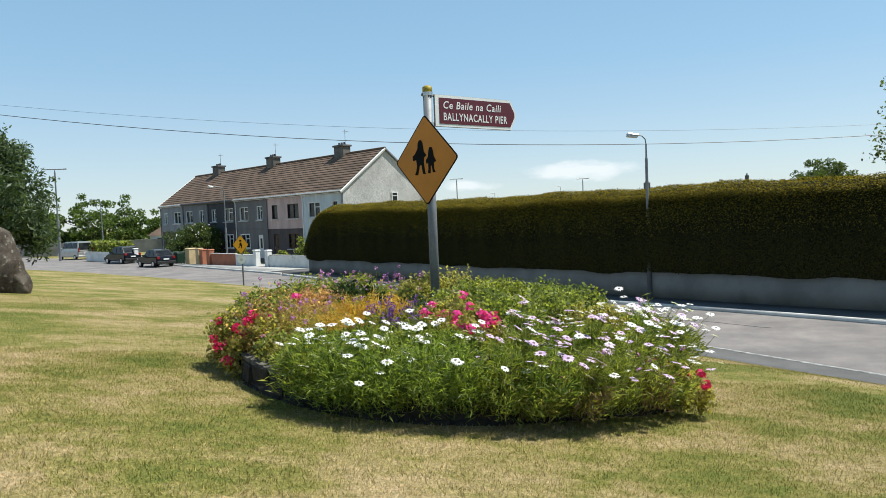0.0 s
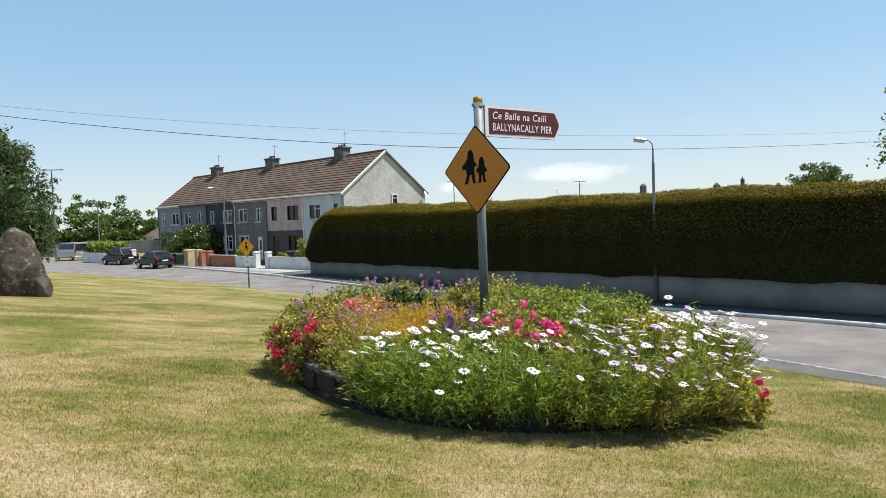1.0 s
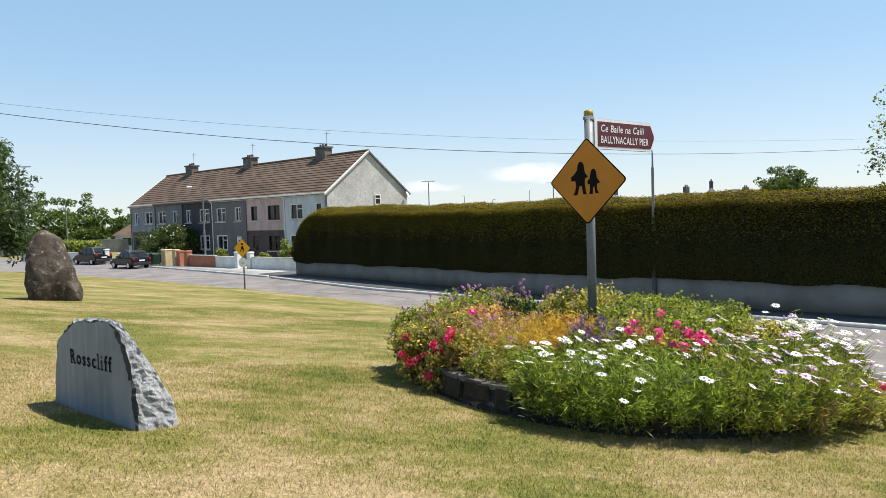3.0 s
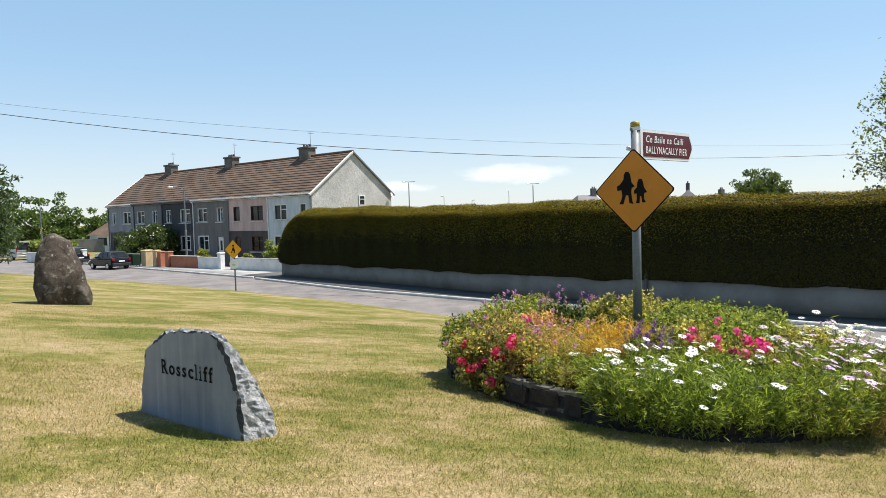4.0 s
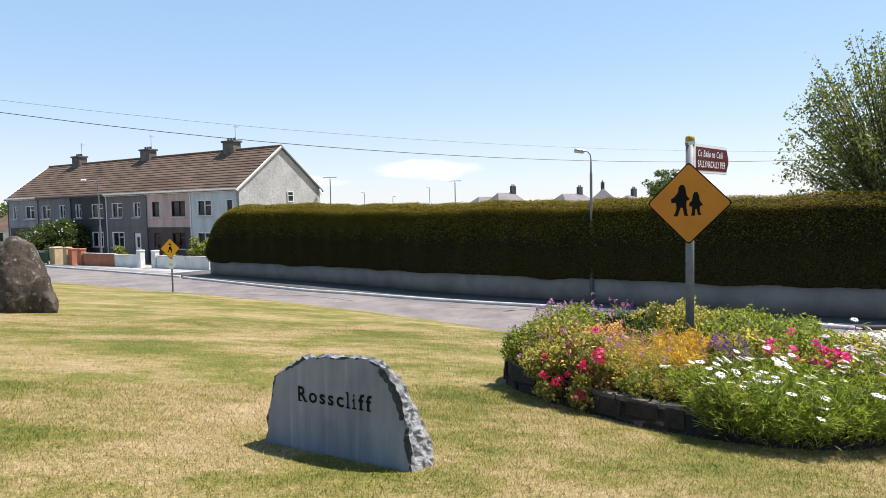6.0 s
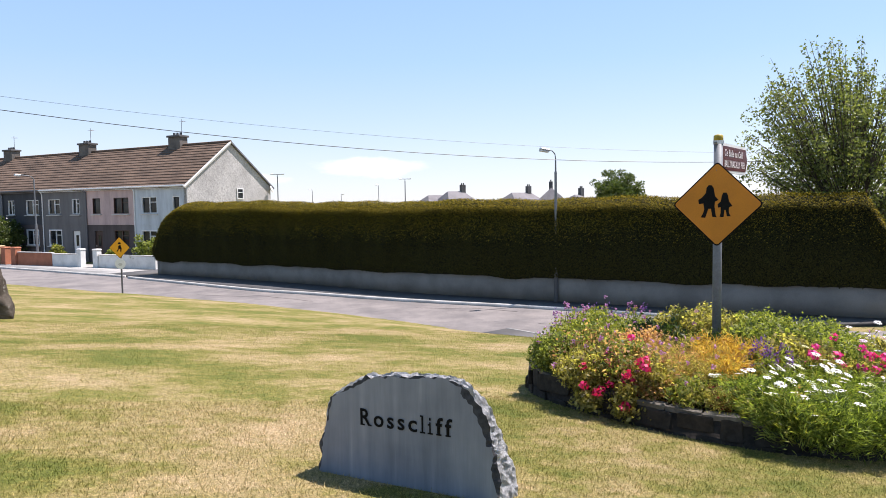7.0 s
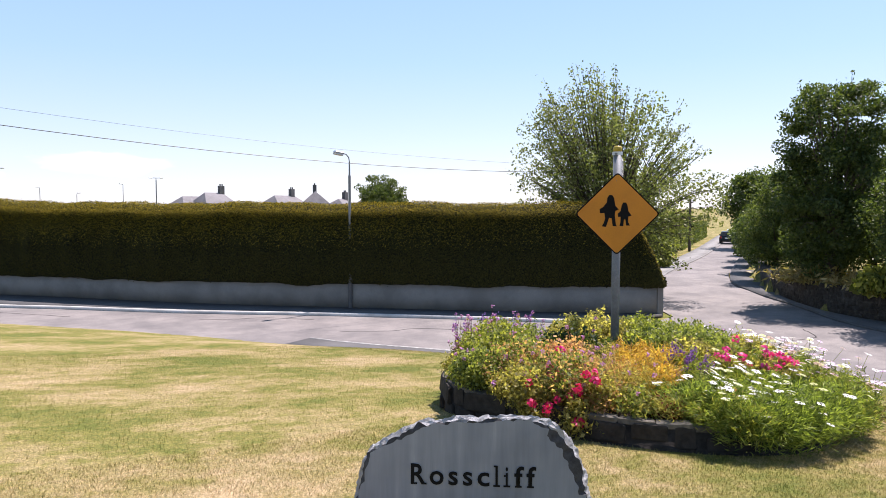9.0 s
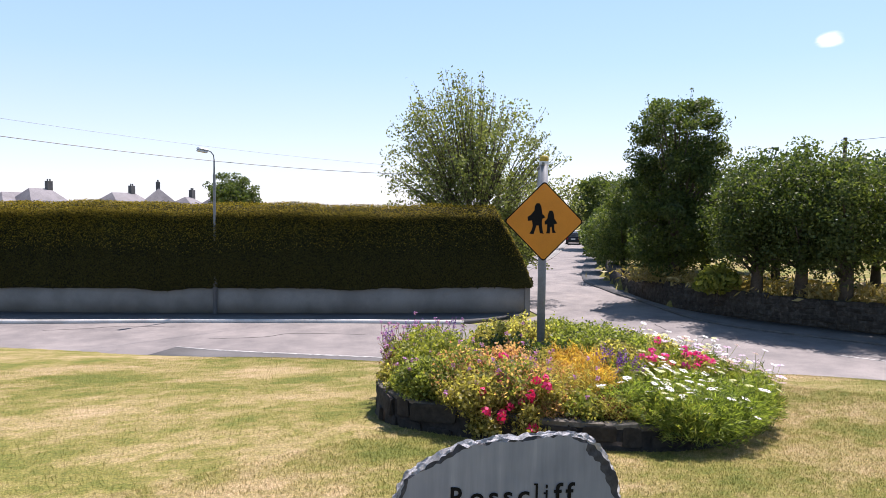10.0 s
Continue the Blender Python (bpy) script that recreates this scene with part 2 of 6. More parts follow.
# slate: honed face and split edges
n = Nodes("honed_limestone")
st = n.noise(2.0, 5, 0.6, (9, 9, 0.7))
cl = n.noise(1.6, 4, 0.6)
a = n.ramp(st, [(0.33, (0.195, 0.212, 0.245)), (0.6, (0.25, 0.268, 0.305)), (0.76, (0.33, 0.345, 0.375))])
n.colour(n.mix(1.0, a, n.ramp(cl, [(0.3, (0.68, 0.7, 0.74)), (0.7, (1.12, 1.12, 1.12))]), 'MULTIPLY'))
n.bump(n.noise(120, 3, 0.6), 0.1, 0.002)
M_HONED = n.set(0.6, 0, 0.4)
n = Nodes("split_limestone")
a = n.ramp(n.noise(16, 6, 0.75), [(0.32, (0.28, 0.28, 0.29)), (0.48, (0.6, 0.61, 0.63)), (0.62, (0.8, 0.8, 0.81))])
n.colour(a)
n.bump(n.noise(26, 8, 0.85), 1.0, 0.06)
M_SPLIT = n.set(0.85, 0, 0.4)
# mossy stone of the bed's edge and roadside walls
n = Nodes("rubble_stone")
a = n.ramp(n.noise(7, 6, 0.7), [(0.32, (0.026, 0.022, 0.019)), (0.55, (0.058, 0.052, 0.046)), (0.75, (0.12, 0.11, 0.1))])
inf = n.add("ShaderNodeObjectInfo")
n.colour(n.mix(1.0, a, n.ramp(inf.outputs["Random"], [(0.0, (0.65, 0.63, 0.6)), (1.0, (1.2, 1.17, 1.1))]), 'MULTIPLY'))
n.bump(n.noise(30, 5, 0.7), 0.7, 0.02)
M_RUBBLE = n.set(0.95, 0, 0.2)


def render_wall(name, c):
    """House render in one owner's colour, with rain streaks."""
    n = Nodes(name)
    g = n.noise(50, 3, 0.6)
    s = n.noise(1.0, 5, 0.65, (1.4, 1.4, 0.25))
    a = n.ramp(g, [(0.3, shade(c, 0.9)), (0.7, shade(c, 1.08))])
    n.colour(n.mix(1.0, a, n.ramp(s, [(0.32, (0.68, 0.68, 0.68)), (0.6, (1, 1, 1))]), 'MULTIPLY'))
    n.bump(g, 0.4, 0.006)
    return n.set(0.9, 0, 0.3)


M_H1 = render_wall("pale_blue_render", (0.55, 0.6, 0.64))
M_H2 = render_wall("pink_render", (0.55, 0.42, 0.4))
M_H3 = render_wall("grey_house_render", (0.17, 0.168, 0.17))
M_H4 = render_wall("dark_grey_house_render", (0.065, 0.067, 0.075))
M_H5 = render_wall("weathered_grey_render", (0.19, 0.195, 0.205))
M_H6 = render_wall("light_grey_render", (0.26, 0.27, 0.29))
M_BASE = render_wall("dark_plinth_render", (0.1, 0.085, 0.085))

# face shade is in the dark leaf colour, shoulder sunlight in the pale one
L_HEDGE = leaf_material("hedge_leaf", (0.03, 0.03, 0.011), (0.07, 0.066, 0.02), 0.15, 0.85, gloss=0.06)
L_HEDGETOP = leaf_material("hedge_sunlit_new_growth", (0.16, 0.128, 0.015), (0.36, 0.27, 0.04), 0.25, 0.8, gloss=0.1)
# near-black fill that paints the shade seen between hedge leaves
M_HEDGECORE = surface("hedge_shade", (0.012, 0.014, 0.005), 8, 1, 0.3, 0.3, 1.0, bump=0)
L_TREE = leaf_material("broad_leaf", (0.03, 0.052, 0.014), (0.12, 0.15, 0.042), 0.45)
L_DARK = leaf_material("dark_leaf", (0.02, 0.035, 0.01), (0.075, 0.11, 0.025), 0.4)
L_BIRCH = leaf_material("birch_leaf", (0.06, 0.08, 0.025), (0.24, 0.26, 0.09), 0.45)
L_WILLOW = leaf_material("willow_leaf", (0.035, 0.06, 0.025), (0.12, 0.16, 0.08), 0.35)
L_LEAFY = leaf_material("sunlit_leaf", (0.035, 0.06, 0.016), (0.165, 0.195, 0.06), 0.45)
L_FAR = leaf_material("far_leaf", (0.045, 0.08, 0.018), (0.15, 0.2, 0.05), 0.4)
L_DAISY = leaf_material("daisy_leaf", (0.04, 0.07, 0.014), (0.34, 0.4, 0.09), 0.48)
L_BUSH = leaf_material("bush_leaf", (0.06, 0.084, 0.02), (0.38, 0.4, 0.1), 0.48)
L_LIME = leaf_material("lime_leaf", (0.095, 0.12, 0.02), (0.38, 0.37, 0.085), 0.45)
L_GOLD = leaf_material("golden_leaf", (0.36, 0.18, 0.03), (0.64, 0.44, 0.11), 0.5)
L_RUSSET = leaf_material("russet_leaf", (0.28, 0.12, 0.08), (0.72, 0.46, 0.28), 0.6)
L_CRIMSON = leaf_material("crimson_leaf", (0.1, 0.01, 0.012), (0.24, 0.02, 0.018), 0.35)
L_STRAW = leaf_material("dry_grass", (0.22, 0.17, 0.06), (0.42, 0.33, 0.14), 0.3)
F_WHITE = leaf_material("white_petal", (0.72, 0.7, 0.72), (0.85, 0.83, 0.85), 0.25)
F_LILAC = leaf_material("lilac_petal", (0.5, 0.32, 0.56), (0.78, 0.62, 0.78), 0.25)
F_PINK = leaf_material("magenta_petal", (0.6, 0.02, 0.2), (0.82, 0.09, 0.4), 0.3)
F_RED = leaf_material("red_petal", (0.5, 0.008, 0.09), (0.75, 0.04, 0.2), 0.3)
F_PURPLE = leaf_material("purple_petal", (0.08, 0.03, 0.2), (0.3, 0.12, 0.5), 0.3)
F_MAUVE = leaf_material("mauve_petal", (0.35, 0.12, 0.42), (0.6, 0.3, 0.62), 0.3)
F_YELLOW = leaf_material("yellow_petal", (0.6, 0.45, 0.03), (0.8, 0.65, 0.1), 0.3)
F_EYE = surface("flower_eye", (0.16, 0.13, 0.12), 60, 5, 0.2, 0.1, 0.8)

M_CHIP = surface("chipped_limestone", (0.055, 0.056, 0.062), 30, 3, 0.4, 0.3, 0.9, bump=0.8, bdist=0.01)
# stone of the bed wall, its shaded face put into the dark colour
M_EDGING = surface("shade_dark_mossy_stone", (0.036, 0.03, 0.025), 14, 2.5, 0.5, 0.4, 0.95, bump=0.8, bdist=0.015)

# paler than the wall to paint the sunlit top edge
M_COPING = surface("weathered_sunlit_coping", (0.14, 0.125, 0.105), 18, 3.5, 0.35, 0.45, 0.95, bump=0.7, bdist=0.012)
M_CHIMNEY = surface("sooty_render", (0.16, 0.145, 0.13), 30, 1.5, 0.25, 0.4, 0.9)
L_OLIVE = leaf_material("olive_leaf", (0.12, 0.11, 0.032), (0.54, 0.46, 0.17), 0.6)
L_STEM = leaf_material("reddish_stem", (0.1, 0.05, 0.025), (0.24, 0.16, 0.07), 0.2)

# ---- building helpers ----
rnd = random.Random(7)
rng = np.random.default_rng(11)


def mesh_object(name, bm, material, smooth=False):
    me = bpy.data.meshes.new(name)
    bm.to_mesh(me)
    bm.free()
    me.materials.append(material)
    if smooth:
        me.polygons.foreach_set("use_smooth", [True] * len(me.polygons))
    return new(name, me)


def part(name, bm, material, parent, label="", smooth=False):
    """Links a bmesh as one mesh under a thing or a part; its coordinates are the thing's own."""
    ob = mesh_object(name, bm, material, smooth)
    ob.parent = parent
    if label:
        ob["label"] = label
    return ob


def thing(name, m, label, category, group="", kind=""):
    ob = new(name)
    ob.empty_display_size = 0.2
    ob.matrix_basis = m if isinstance(m, Matrix) else Matrix.Translation(m)
    return tagged(ob, label, category, group, kind)


def sheet_mesh(name, verts, faces, material, smooth=False):
    """A mesh from numpy arrays: verts (n, 3), faces (m, k)."""
    verts, faces = np.asarray(verts, np.float32), np.asarray(faces, np.int32)
    me = bpy.data.meshes.new(name)
    k = faces.shape[1]
    me.vertices.add(len(verts))
    me.vertices.foreach_set("co", verts.ravel())
    me.loops.add(faces.size)
    me.loops.foreach_set("vertex_index", faces.ravel())
    me.polygons.add(len(faces))
    me.polygons.foreach_set("loop_start", np.arange(0, faces.size, k, dtype=np.int32))
    me.update(calc_edges=True)
    me.materials.append(material)
    if smooth:
        me.polygons.foreach_set("use_smooth", [True] * len(faces))
    return me


def add_box(bm, size, at=(0, 0, 0), m=None, bevel=0.0, taper=1.0):
    """A box of that size centred at a place, with bevelled edges; taper narrows its top."""
    t = Matrix.Translation(at) if m is None else m @ Matrix.Translation(at)
    r = bmesh.ops.create_cube(bm, size=1.0)
    vs = r["verts"]
    for v in vs:
        k = taper if v.co.z > 0 else 1.0
        v.co = Vector((v.co.x * size[0] * k, v.co.y * size[1] * k, v.co.z * size[2]))
    if bevel:
        es = list({e for v in vs for e in v.link_edges})
        vs = bmesh.ops.bevel(bm, geom=es, offset=bevel, segments=1, affect='EDGES', profile=0.6)["verts"]
    for v in set(vs):
        v.co = t @ v.co
    return vs


def boxed(size, at=(0, 0, 0), m=None, bevel=0.0, taper=1.0):
    bm = bmesh.new()
    add_box(bm, size, at, m, bevel, taper)
    return bm


def add_tube(bm, points, radii, sides=8, caps=True):
    """A tapered tube along points."""
    pts = [Vector(p) for p in points]
    rings = []
    for i, p in enumerate(pts):
        d = (pts[min(i + 1, len(pts) - 1)] - pts[max(i - 1, 0)]).normalized()
        a = d.cross(Vector((0.31, 0.95, 0.05)) if abs(d.x) < 0.9 else Vector((0, 0.1, 1))).normalized()
        b = d.cross(a)
        r = radii[i] if isinstance(radii, (list, tuple)) else radii
        rings.append([bm.verts.new(p + (a * math.cos(k * 2 * math.pi / sides) + b * math.sin(k * 2 * math.pi / sides)) * r) for k in range(sides)])
    for q, s in zip(rings, rings[1:]):
        for k in range(sides):
            bm.faces.new((q[k], q[(k + 1) % sides], s[(k + 1) % sides], s[k]))
    if caps:
        bm.faces.new(rings[0][::-1])
        bm.faces.new(rings[-1])


def tube(points, radii, sides=8):
    bm = bmesh.new()
    add_tube(bm, points, radii, sides)
    return bm


def prism(outline, depth, bevel=0.0):
    """An outline in x and z, pushed back along +y by depth."""
    bm = bmesh.new()
    a = [bm.verts.new((x, 0, z)) for x, z in outline]
    b = [bm.verts.new((x, depth, z)) for x, z in outline]
    k = len(outline)
    f = [bm.faces.new(a), bm.faces.new(b[::-1])]
    for i in range(k):
        f.append(bm.faces.new((a[i], b[i], b[(i + 1) % k], a[(i + 1) % k])))
    bmesh.ops.recalc_face_normals(bm, faces=f)
    if bevel:
        bmesh.ops.bevel(bm, geom=list(bm.edges), offset=bevel, segments=1 if bevel < 0.06 else 3, affect='EDGES')
    return bm


def slab(outline, z0, z1):
    """A flat slab over an outline in plan."""
    bm = bmesh.new()
    top = bm.faces.new([bm.verts.new((x, y, z1)) for x, y in outline])
    r = bmesh.ops.extrude_face_region(bm, geom=[top])
    for v in [e for e in r["geom"] if isinstance(e, bmesh.types.BMVert)]:
        v.co.z = z0
    bmesh.ops.recalc_face_normals(bm, faces=bm.faces)
    bmesh.ops.triangulate(bm, faces=bm.faces)
    return bm


def smooth_line(pts, step=1.0):
    """A Catmull-Rom line through plan points, evenly cut."""
    p = np.array(pts, float)
    ext = np.vstack([2 * p[0] - p[1], p, 2 * p[-1] - p[-2]])
    out = []
    for i in range(1, len(ext) - 2):
        a, b, c, d = ext[i - 1:i + 3]
        n_ = max(2, int(np.linalg.norm(c - b) / step))
        for t in np.arange(n_) / n_:
            out.append(0.5 * (2 * b + (c - a) * t + (2 * a - 5 * b + 4 * c - d) * t * t + (3 * b - a - 3 * c + d) * t ** 3))
    out.append(p[-1])
    return np.array(out)


def offset_line(line, d):
    """A plan line moved to its left by d."""
    t = np.gradient(line, axis=0)
    t /= np.linalg.norm(t, axis=1)[:, None]
    return line + d * np.stack([-t[:, 1], t[:, 0]], 1)


def leaves(name, centres, size, material, parent=None, aspect=1.8, flat=0.0, normals=None, smallest=0.6):
    """Many small pointed leaves, one at each centre, as one mesh."""
    c = np.asarray(centres, float)
    k = len(c)
    nrm = rng.normal(size=(k, 3)) if normals is None else normals + rng.normal(size=(k, 3)) * 0.45
    nrm[:, 2] = nrm[:, 2] + np.sign(nrm[:, 2]) * flat
    nrm /= np.linalg.norm(nrm, axis=1)[:, None] + 1e-9
    a = np.cross(nrm, rng.normal(size=(k, 3)))
    a /= np.linalg.norm(a, axis=1)[:, None] + 1e-9
    b = np.cross(nrm, a)
    s = size * (smallest + (1.0 - smallest) * 2 * rng.random((k, 1)))
    v = np.stack([c - a * s * 0.5 * aspect, c + b * s * 0.5 - a * s * 0.05, c + a * s * 0.5 * aspect + nrm * s * 0.1, c - b * s * 0.5 - a * s * 0.05], 1).reshape(-1, 3)
    f = np.arange(4 * k).reshape(k, 4)
    ob = new(name, sheet_mesh(name, v, f, material))
    ob.parent = parent
    return ob


# ---- the lie of the land ----
ROAD_Z, GROUND_Z, PATH_Z = -2.05, -2.09, -1.94
LAWN_EDGE = smooth_line([(-120, 120), (-60, 80), (-31.5, 58.5), (-19, 48), (-11, 39.2), (-4, 31.2), (1.2, 24.4), (3.1, 20.3), (5.6, 16.2), (7.9, 12.5), (10.2, 9.4), (11.6, 6.6), (12.2, 3), (12.3, -8), (12.3, -60)], 1.5)
KERB = smooth_line([(-10.8, 46.7), (-6.7, 40.9), (-3.4, 36.3), (-1.4, 34.2), (2.4, 29.9), (6.6, 25.9), (10.1, 22.2), (13.2, 18.6)], 0.8)
WALL_LINE = smooth_line([(-9.3, 47.9), (-2.0, 39.0), (3.2, 31.9), (7.75, 26.9), (12.0, 22.4), (16.7, 18.0)], 0.5)
FIELD = [(21.5, -60), (21.5, 10.2), (22.8, 14.6), (27.1, 19.0), (33.5, 23.0), (60, 36.0), (120, 66), (260, 60), (260, -60)]


def inside(px, py, poly):
    poly = np.asarray(poly)
    hit = np.zeros(px.shape, bool)
    for (x0, y0), (x1, y1) in zip(poly, np.roll(poly, -1, 0)):
        if y0 == y1:
            continue
        hit ^= ((y0 > py) != (y1 > py)) & (px < (x1 - x0) * (py - y0) / (y1 - y0) + x0)
    return hit


def line_distance(px, py, line):
    best = np.full(px.shape, 1e9)
    for (x0, y0), (x1, y1) in zip(line, line[1:]):
        dx, dy = x1 - x0, y1 - y0
        t = np.clip(((px - x0) * dx + (py - y0) * dy) / (dx * dx + dy * dy), 0, 1)
        best = np.minimum(best, np.hypot(px - x0 - t * dx, py - y0 - t * dy))
    return best


LAWN_POLY = np.vstack([LAWN_EDGE, [(-120, -60)]])


def land(x, y):
    """Height of the ground: the lawn's mound falls to the road."""
    x, y = np.asarray(x, float), np.asarray(y, float)
    mound = 0.416 - 0.09 * np.clip(x, -30, 30) - 0.065 * np.clip(y, -20, 60) - 0.0006 * np.maximum(0, np.clip(y, -20, 60) - 8) ** 2
    mound = np.maximum(mound, GROUND_Z + 0.12) + 0.02 * np.sin(1.3 * x + 0.7 * y) * np.sin(0.9 * y - 0.4 * x)
    mound = mound - 0.09 * np.exp(-((x - 1.2) ** 2 + (y - 4.3) ** 2) / 3.4)
    inn = inside(x, y, LAWN_POLY)
    s = np.where(inn, line_distance(x, y, LAWN_EDGE), 0)
    w = 1 - (1 - np.clip(s / 7.0, 0, 1)) ** 2
    h = GROUND_Z + (mound - GROUND_Z) * w + 0.06 * np.clip(s / 0.15, 0, 1) * (s < 7) * (1 - w)
    f = inside(x, y, FIELD)
    return np.where(f, -1.0, h)


def land_at(x, y):
    return float(land(np.array([x]), np.array([y]))[0])


def axis(fine0, fine1, step, far0, far1):
    a = list(np.arange(fine0, fine1 + 1e-6, step))
    for end, sign in ((far1, 1), (far0, -1)):
        s, x = step, a[-1] if sign > 0 else a[0]
        more = []
        while sign * (end - x) > 0:
            s *= 1.22
            x += sign * s
            more.append(x)
        a = a + more if sign > 0 else more[::-1] + a
    return np.array(a)


gx, gy = axis(-24, 24, 0.3, -3500, 3500), axis(-4, 50, 0.3, -3000, 4000)
GX, GY = np.meshgrid(gx, gy)
GZ = land(GX.ravel(), GY.ravel())
idx = np.arange(GX.size).reshape(GX.shape)
quads = np.stack([idx[:-1, :-1], idx[:-1, 1:], idx[1:, 1:], idx[1:, :-1]], -1).reshape(-1, 4)
ground = new("ground", sheet_mesh("ground", np.stack([GX.ravel(), GY.ravel(), GZ], 1), quads, M_LAWN, True))
tagged(ground, "sloping mown lawn, patchy green and straw yellow", "lawn", kind="structure")

# ---- roads and footpaths ----
side_left = [(16.95, 17.7), (18.4, 19.5), (20.2, 21.0), (24, 23.9), (32, 28.9), (52, 38.6), (140, 85)]
side_right = [(140, 80), (57, 37.2), (33.0, 24.6), (27.0, 19.9), (23.4, 15.9), (21.0, 13.4), (19.7, 11.2), (19.45, 8.5), (19.4, -60)]
garden_kerb = [(-11.1, 47.5), (-24.9, 63.8), (-40, 81.5), (-80, 118)]
road_edge = np.vstack([offset_line(LAWN_EDGE, -0.35)])
outline = [tuple(p) for p in road_edge] + side_right[::-1] + side_left[::-1] + [(14.0, 17.2)] + [tuple(p) for p in KERB[::-1]] + garden_kerb + [(-115, 150)]
road = mesh_object("road", slab(outline, ROAD_Z - 0.03, ROAD_Z), M_ROAD)
tagged(road, "worn grey asphalt road with a side road", "road", kind="structure")

# ---- hedge with its low wall ----
def band(line0, line1, z0, z1, name, material, parent=None):
    """A solid between two plan lines of equal count, from z0 to z1."""
    k = len(line0)
    z0, z1 = np.broadcast_to(z0, k), np.broadcast_to(z1, k)
    v = np.vstack([np.column_stack([line0, z0]), np.column_stack([line0, z1]), np.column_stack([line1, z1]), np.column_stack([line1, z0])])
    f = []
    for r in range(4):
        a, b = r * k, ((r + 1) % 4) * k
        f += [(a + i, a + i + 1, b + i + 1, b + i) for i in range(k - 1)]
    f += [(0, k, 2 * k, 3 * k), (k - 1, 4 * k - 1, 3 * k - 1, 2 * k - 1)]
    ob = new(name, sheet_mesh(name, v, f, material))
    bm = bmesh.new()
    bm.from_mesh(ob.data)
    bmesh.ops.recalc_face_normals(bm, faces=bm.faces)
    bm.to_mesh(ob.data)
    bm.free()
    ob.parent = parent
    return ob


wall_s = np.concatenate([[0], np.cumsum(np.linalg.norm(np.diff(WALL_LINE, axis=0), axis=1))])
WALL_LEN = wall_s[-1]
wall_top = -1.02 + 0.18 * wall_s / WALL_LEN
hedge_wall = thing("roadside_wall", (0, 0, 0), "low grey rendered wall under the clipped hedge", "wall", kind="structure")
band(WALL_LINE, offset_line(WALL_LINE, 0.22), PATH_Z - 0.15, wall_top, "wall_body", M_RENDER, hedge_wall)
i_pier = int(np.argmin(np.hypot(WALL_LINE[:, 0] - 7.75, WALL_LINE[:, 1] - 26.9)))
e0 = WALL_LINE[-1]
part("return_wall", boxed((0.22, 6.0, 1.25), (0, 3.0, 0.55), pose(e0[0] - 0.1, e0[1] + 0.05, PATH_Z, 0, 0, -38), 0.01), M_RENDER, hedge_wall)

# the asphalt's dark colour includes the shadow the hedge throws on it
path1 = band(KERB, np.array([WALL_LINE[int(round(i * (len(WALL_LINE) - 1) / (len(KERB) - 1)))] for i in range(len(KERB))]), ROAD_Z - 0.05, PATH_Z, "footpath", M_PATCH)
tagged(path1, "asphalt footpath beside the hedge wall, darkened for the hedge's shadow", "footpath", kind="structure")
kerb1 = band(offset_line(KERB, -0.13), KERB, ROAD_Z - 0.05, PATH_Z + 0.012, "kerb", M_KERB)
tagged(kerb1, "pale concrete kerb along the footpath", "kerb", kind="structure")

HEDGE_TOP = 2.5


def hedge_shell(k, skin=0.0):
    """Random places on the hedge's outside with their outward direction."""
    u = rng.random(k) * (WALL_LEN + 0.0)
    i = np.clip(np.searchsorted(wall_s, u) - 1, 0, len(wall_s) - 2)
    f = (u - wall_s[i]) / (wall_s[i + 1] - wall_s[i])
    p = WALL_LINE[i] * (1 - f)[:, None] + WALL_LINE[i + 1] * f[:, None]
    d = WALL_LINE[i + 1] - WALL_LINE[i]
    d /= np.linalg.norm(d, axis=1)[:, None]
    nrm = np.stack([-d[:, 1], d[:, 0]], 1)
    return u, p, d, nrm


def hedge_profile(u, q):
    """Depth from the wall line (+ is behind it), height, and outward turn for q in 0..1 round the hedge's section."""
    bottom = -1.02 + 0.18 * u / WALL_LEN - 0.02 - 0.1 * np.clip(np.sin(u * 0.53 + 0.6) * np.sin(u * 1.3), 0, 1) - 0.02 * np.sin(u * 4.7) * np.sin(u * 7.9 + 1)
    lamp_u = wall_s[i_pier]
    swell = 0.16 * np.exp(-((u - lamp_u) / 1.6) ** 2)
    wob = swell + 0.10 * np.sin(u * 1.1) + 0.07 * np.sin(u * 2.7 + 1) + 0.05 * np.sin(u * 5.3 + 2)
    t_ = np.clip((u - 5) / 12, 0, 1)
    top = HEDGE_TOP - 0.2 * t_ * t_ * (3 - 2 * t_) + 0.04 * np.sin(u * 0.9) + 0.03 * np.sin(u * 2.3 + 1)
    end = np.clip(u / 2.6, 0, 1)
    far_end = 0.06 + 0.94 * np.clip((WALL_LEN - u) / 1.35, 0, 1) ** 0.72
    top = bottom + (top - bottom) * np.minimum(0.30 + 0.70 * np.sqrt(np.clip(1 - (1 - end) ** 2, 0, 1)), far_end)
    h = top - bottom
    # section: up the front, round the shoulder, over the top, down the back
    front, topw = 0.62, 0.85
    z = np.where(q < front, bottom + h * 0.82 * q / front, np.where(q < topw, bottom + h * (0.82 + 0.18 * np.sin((q - front) / (topw - front) * math.pi / 2)), top - h * 0.5 * (q - topw) / (1 - topw)))
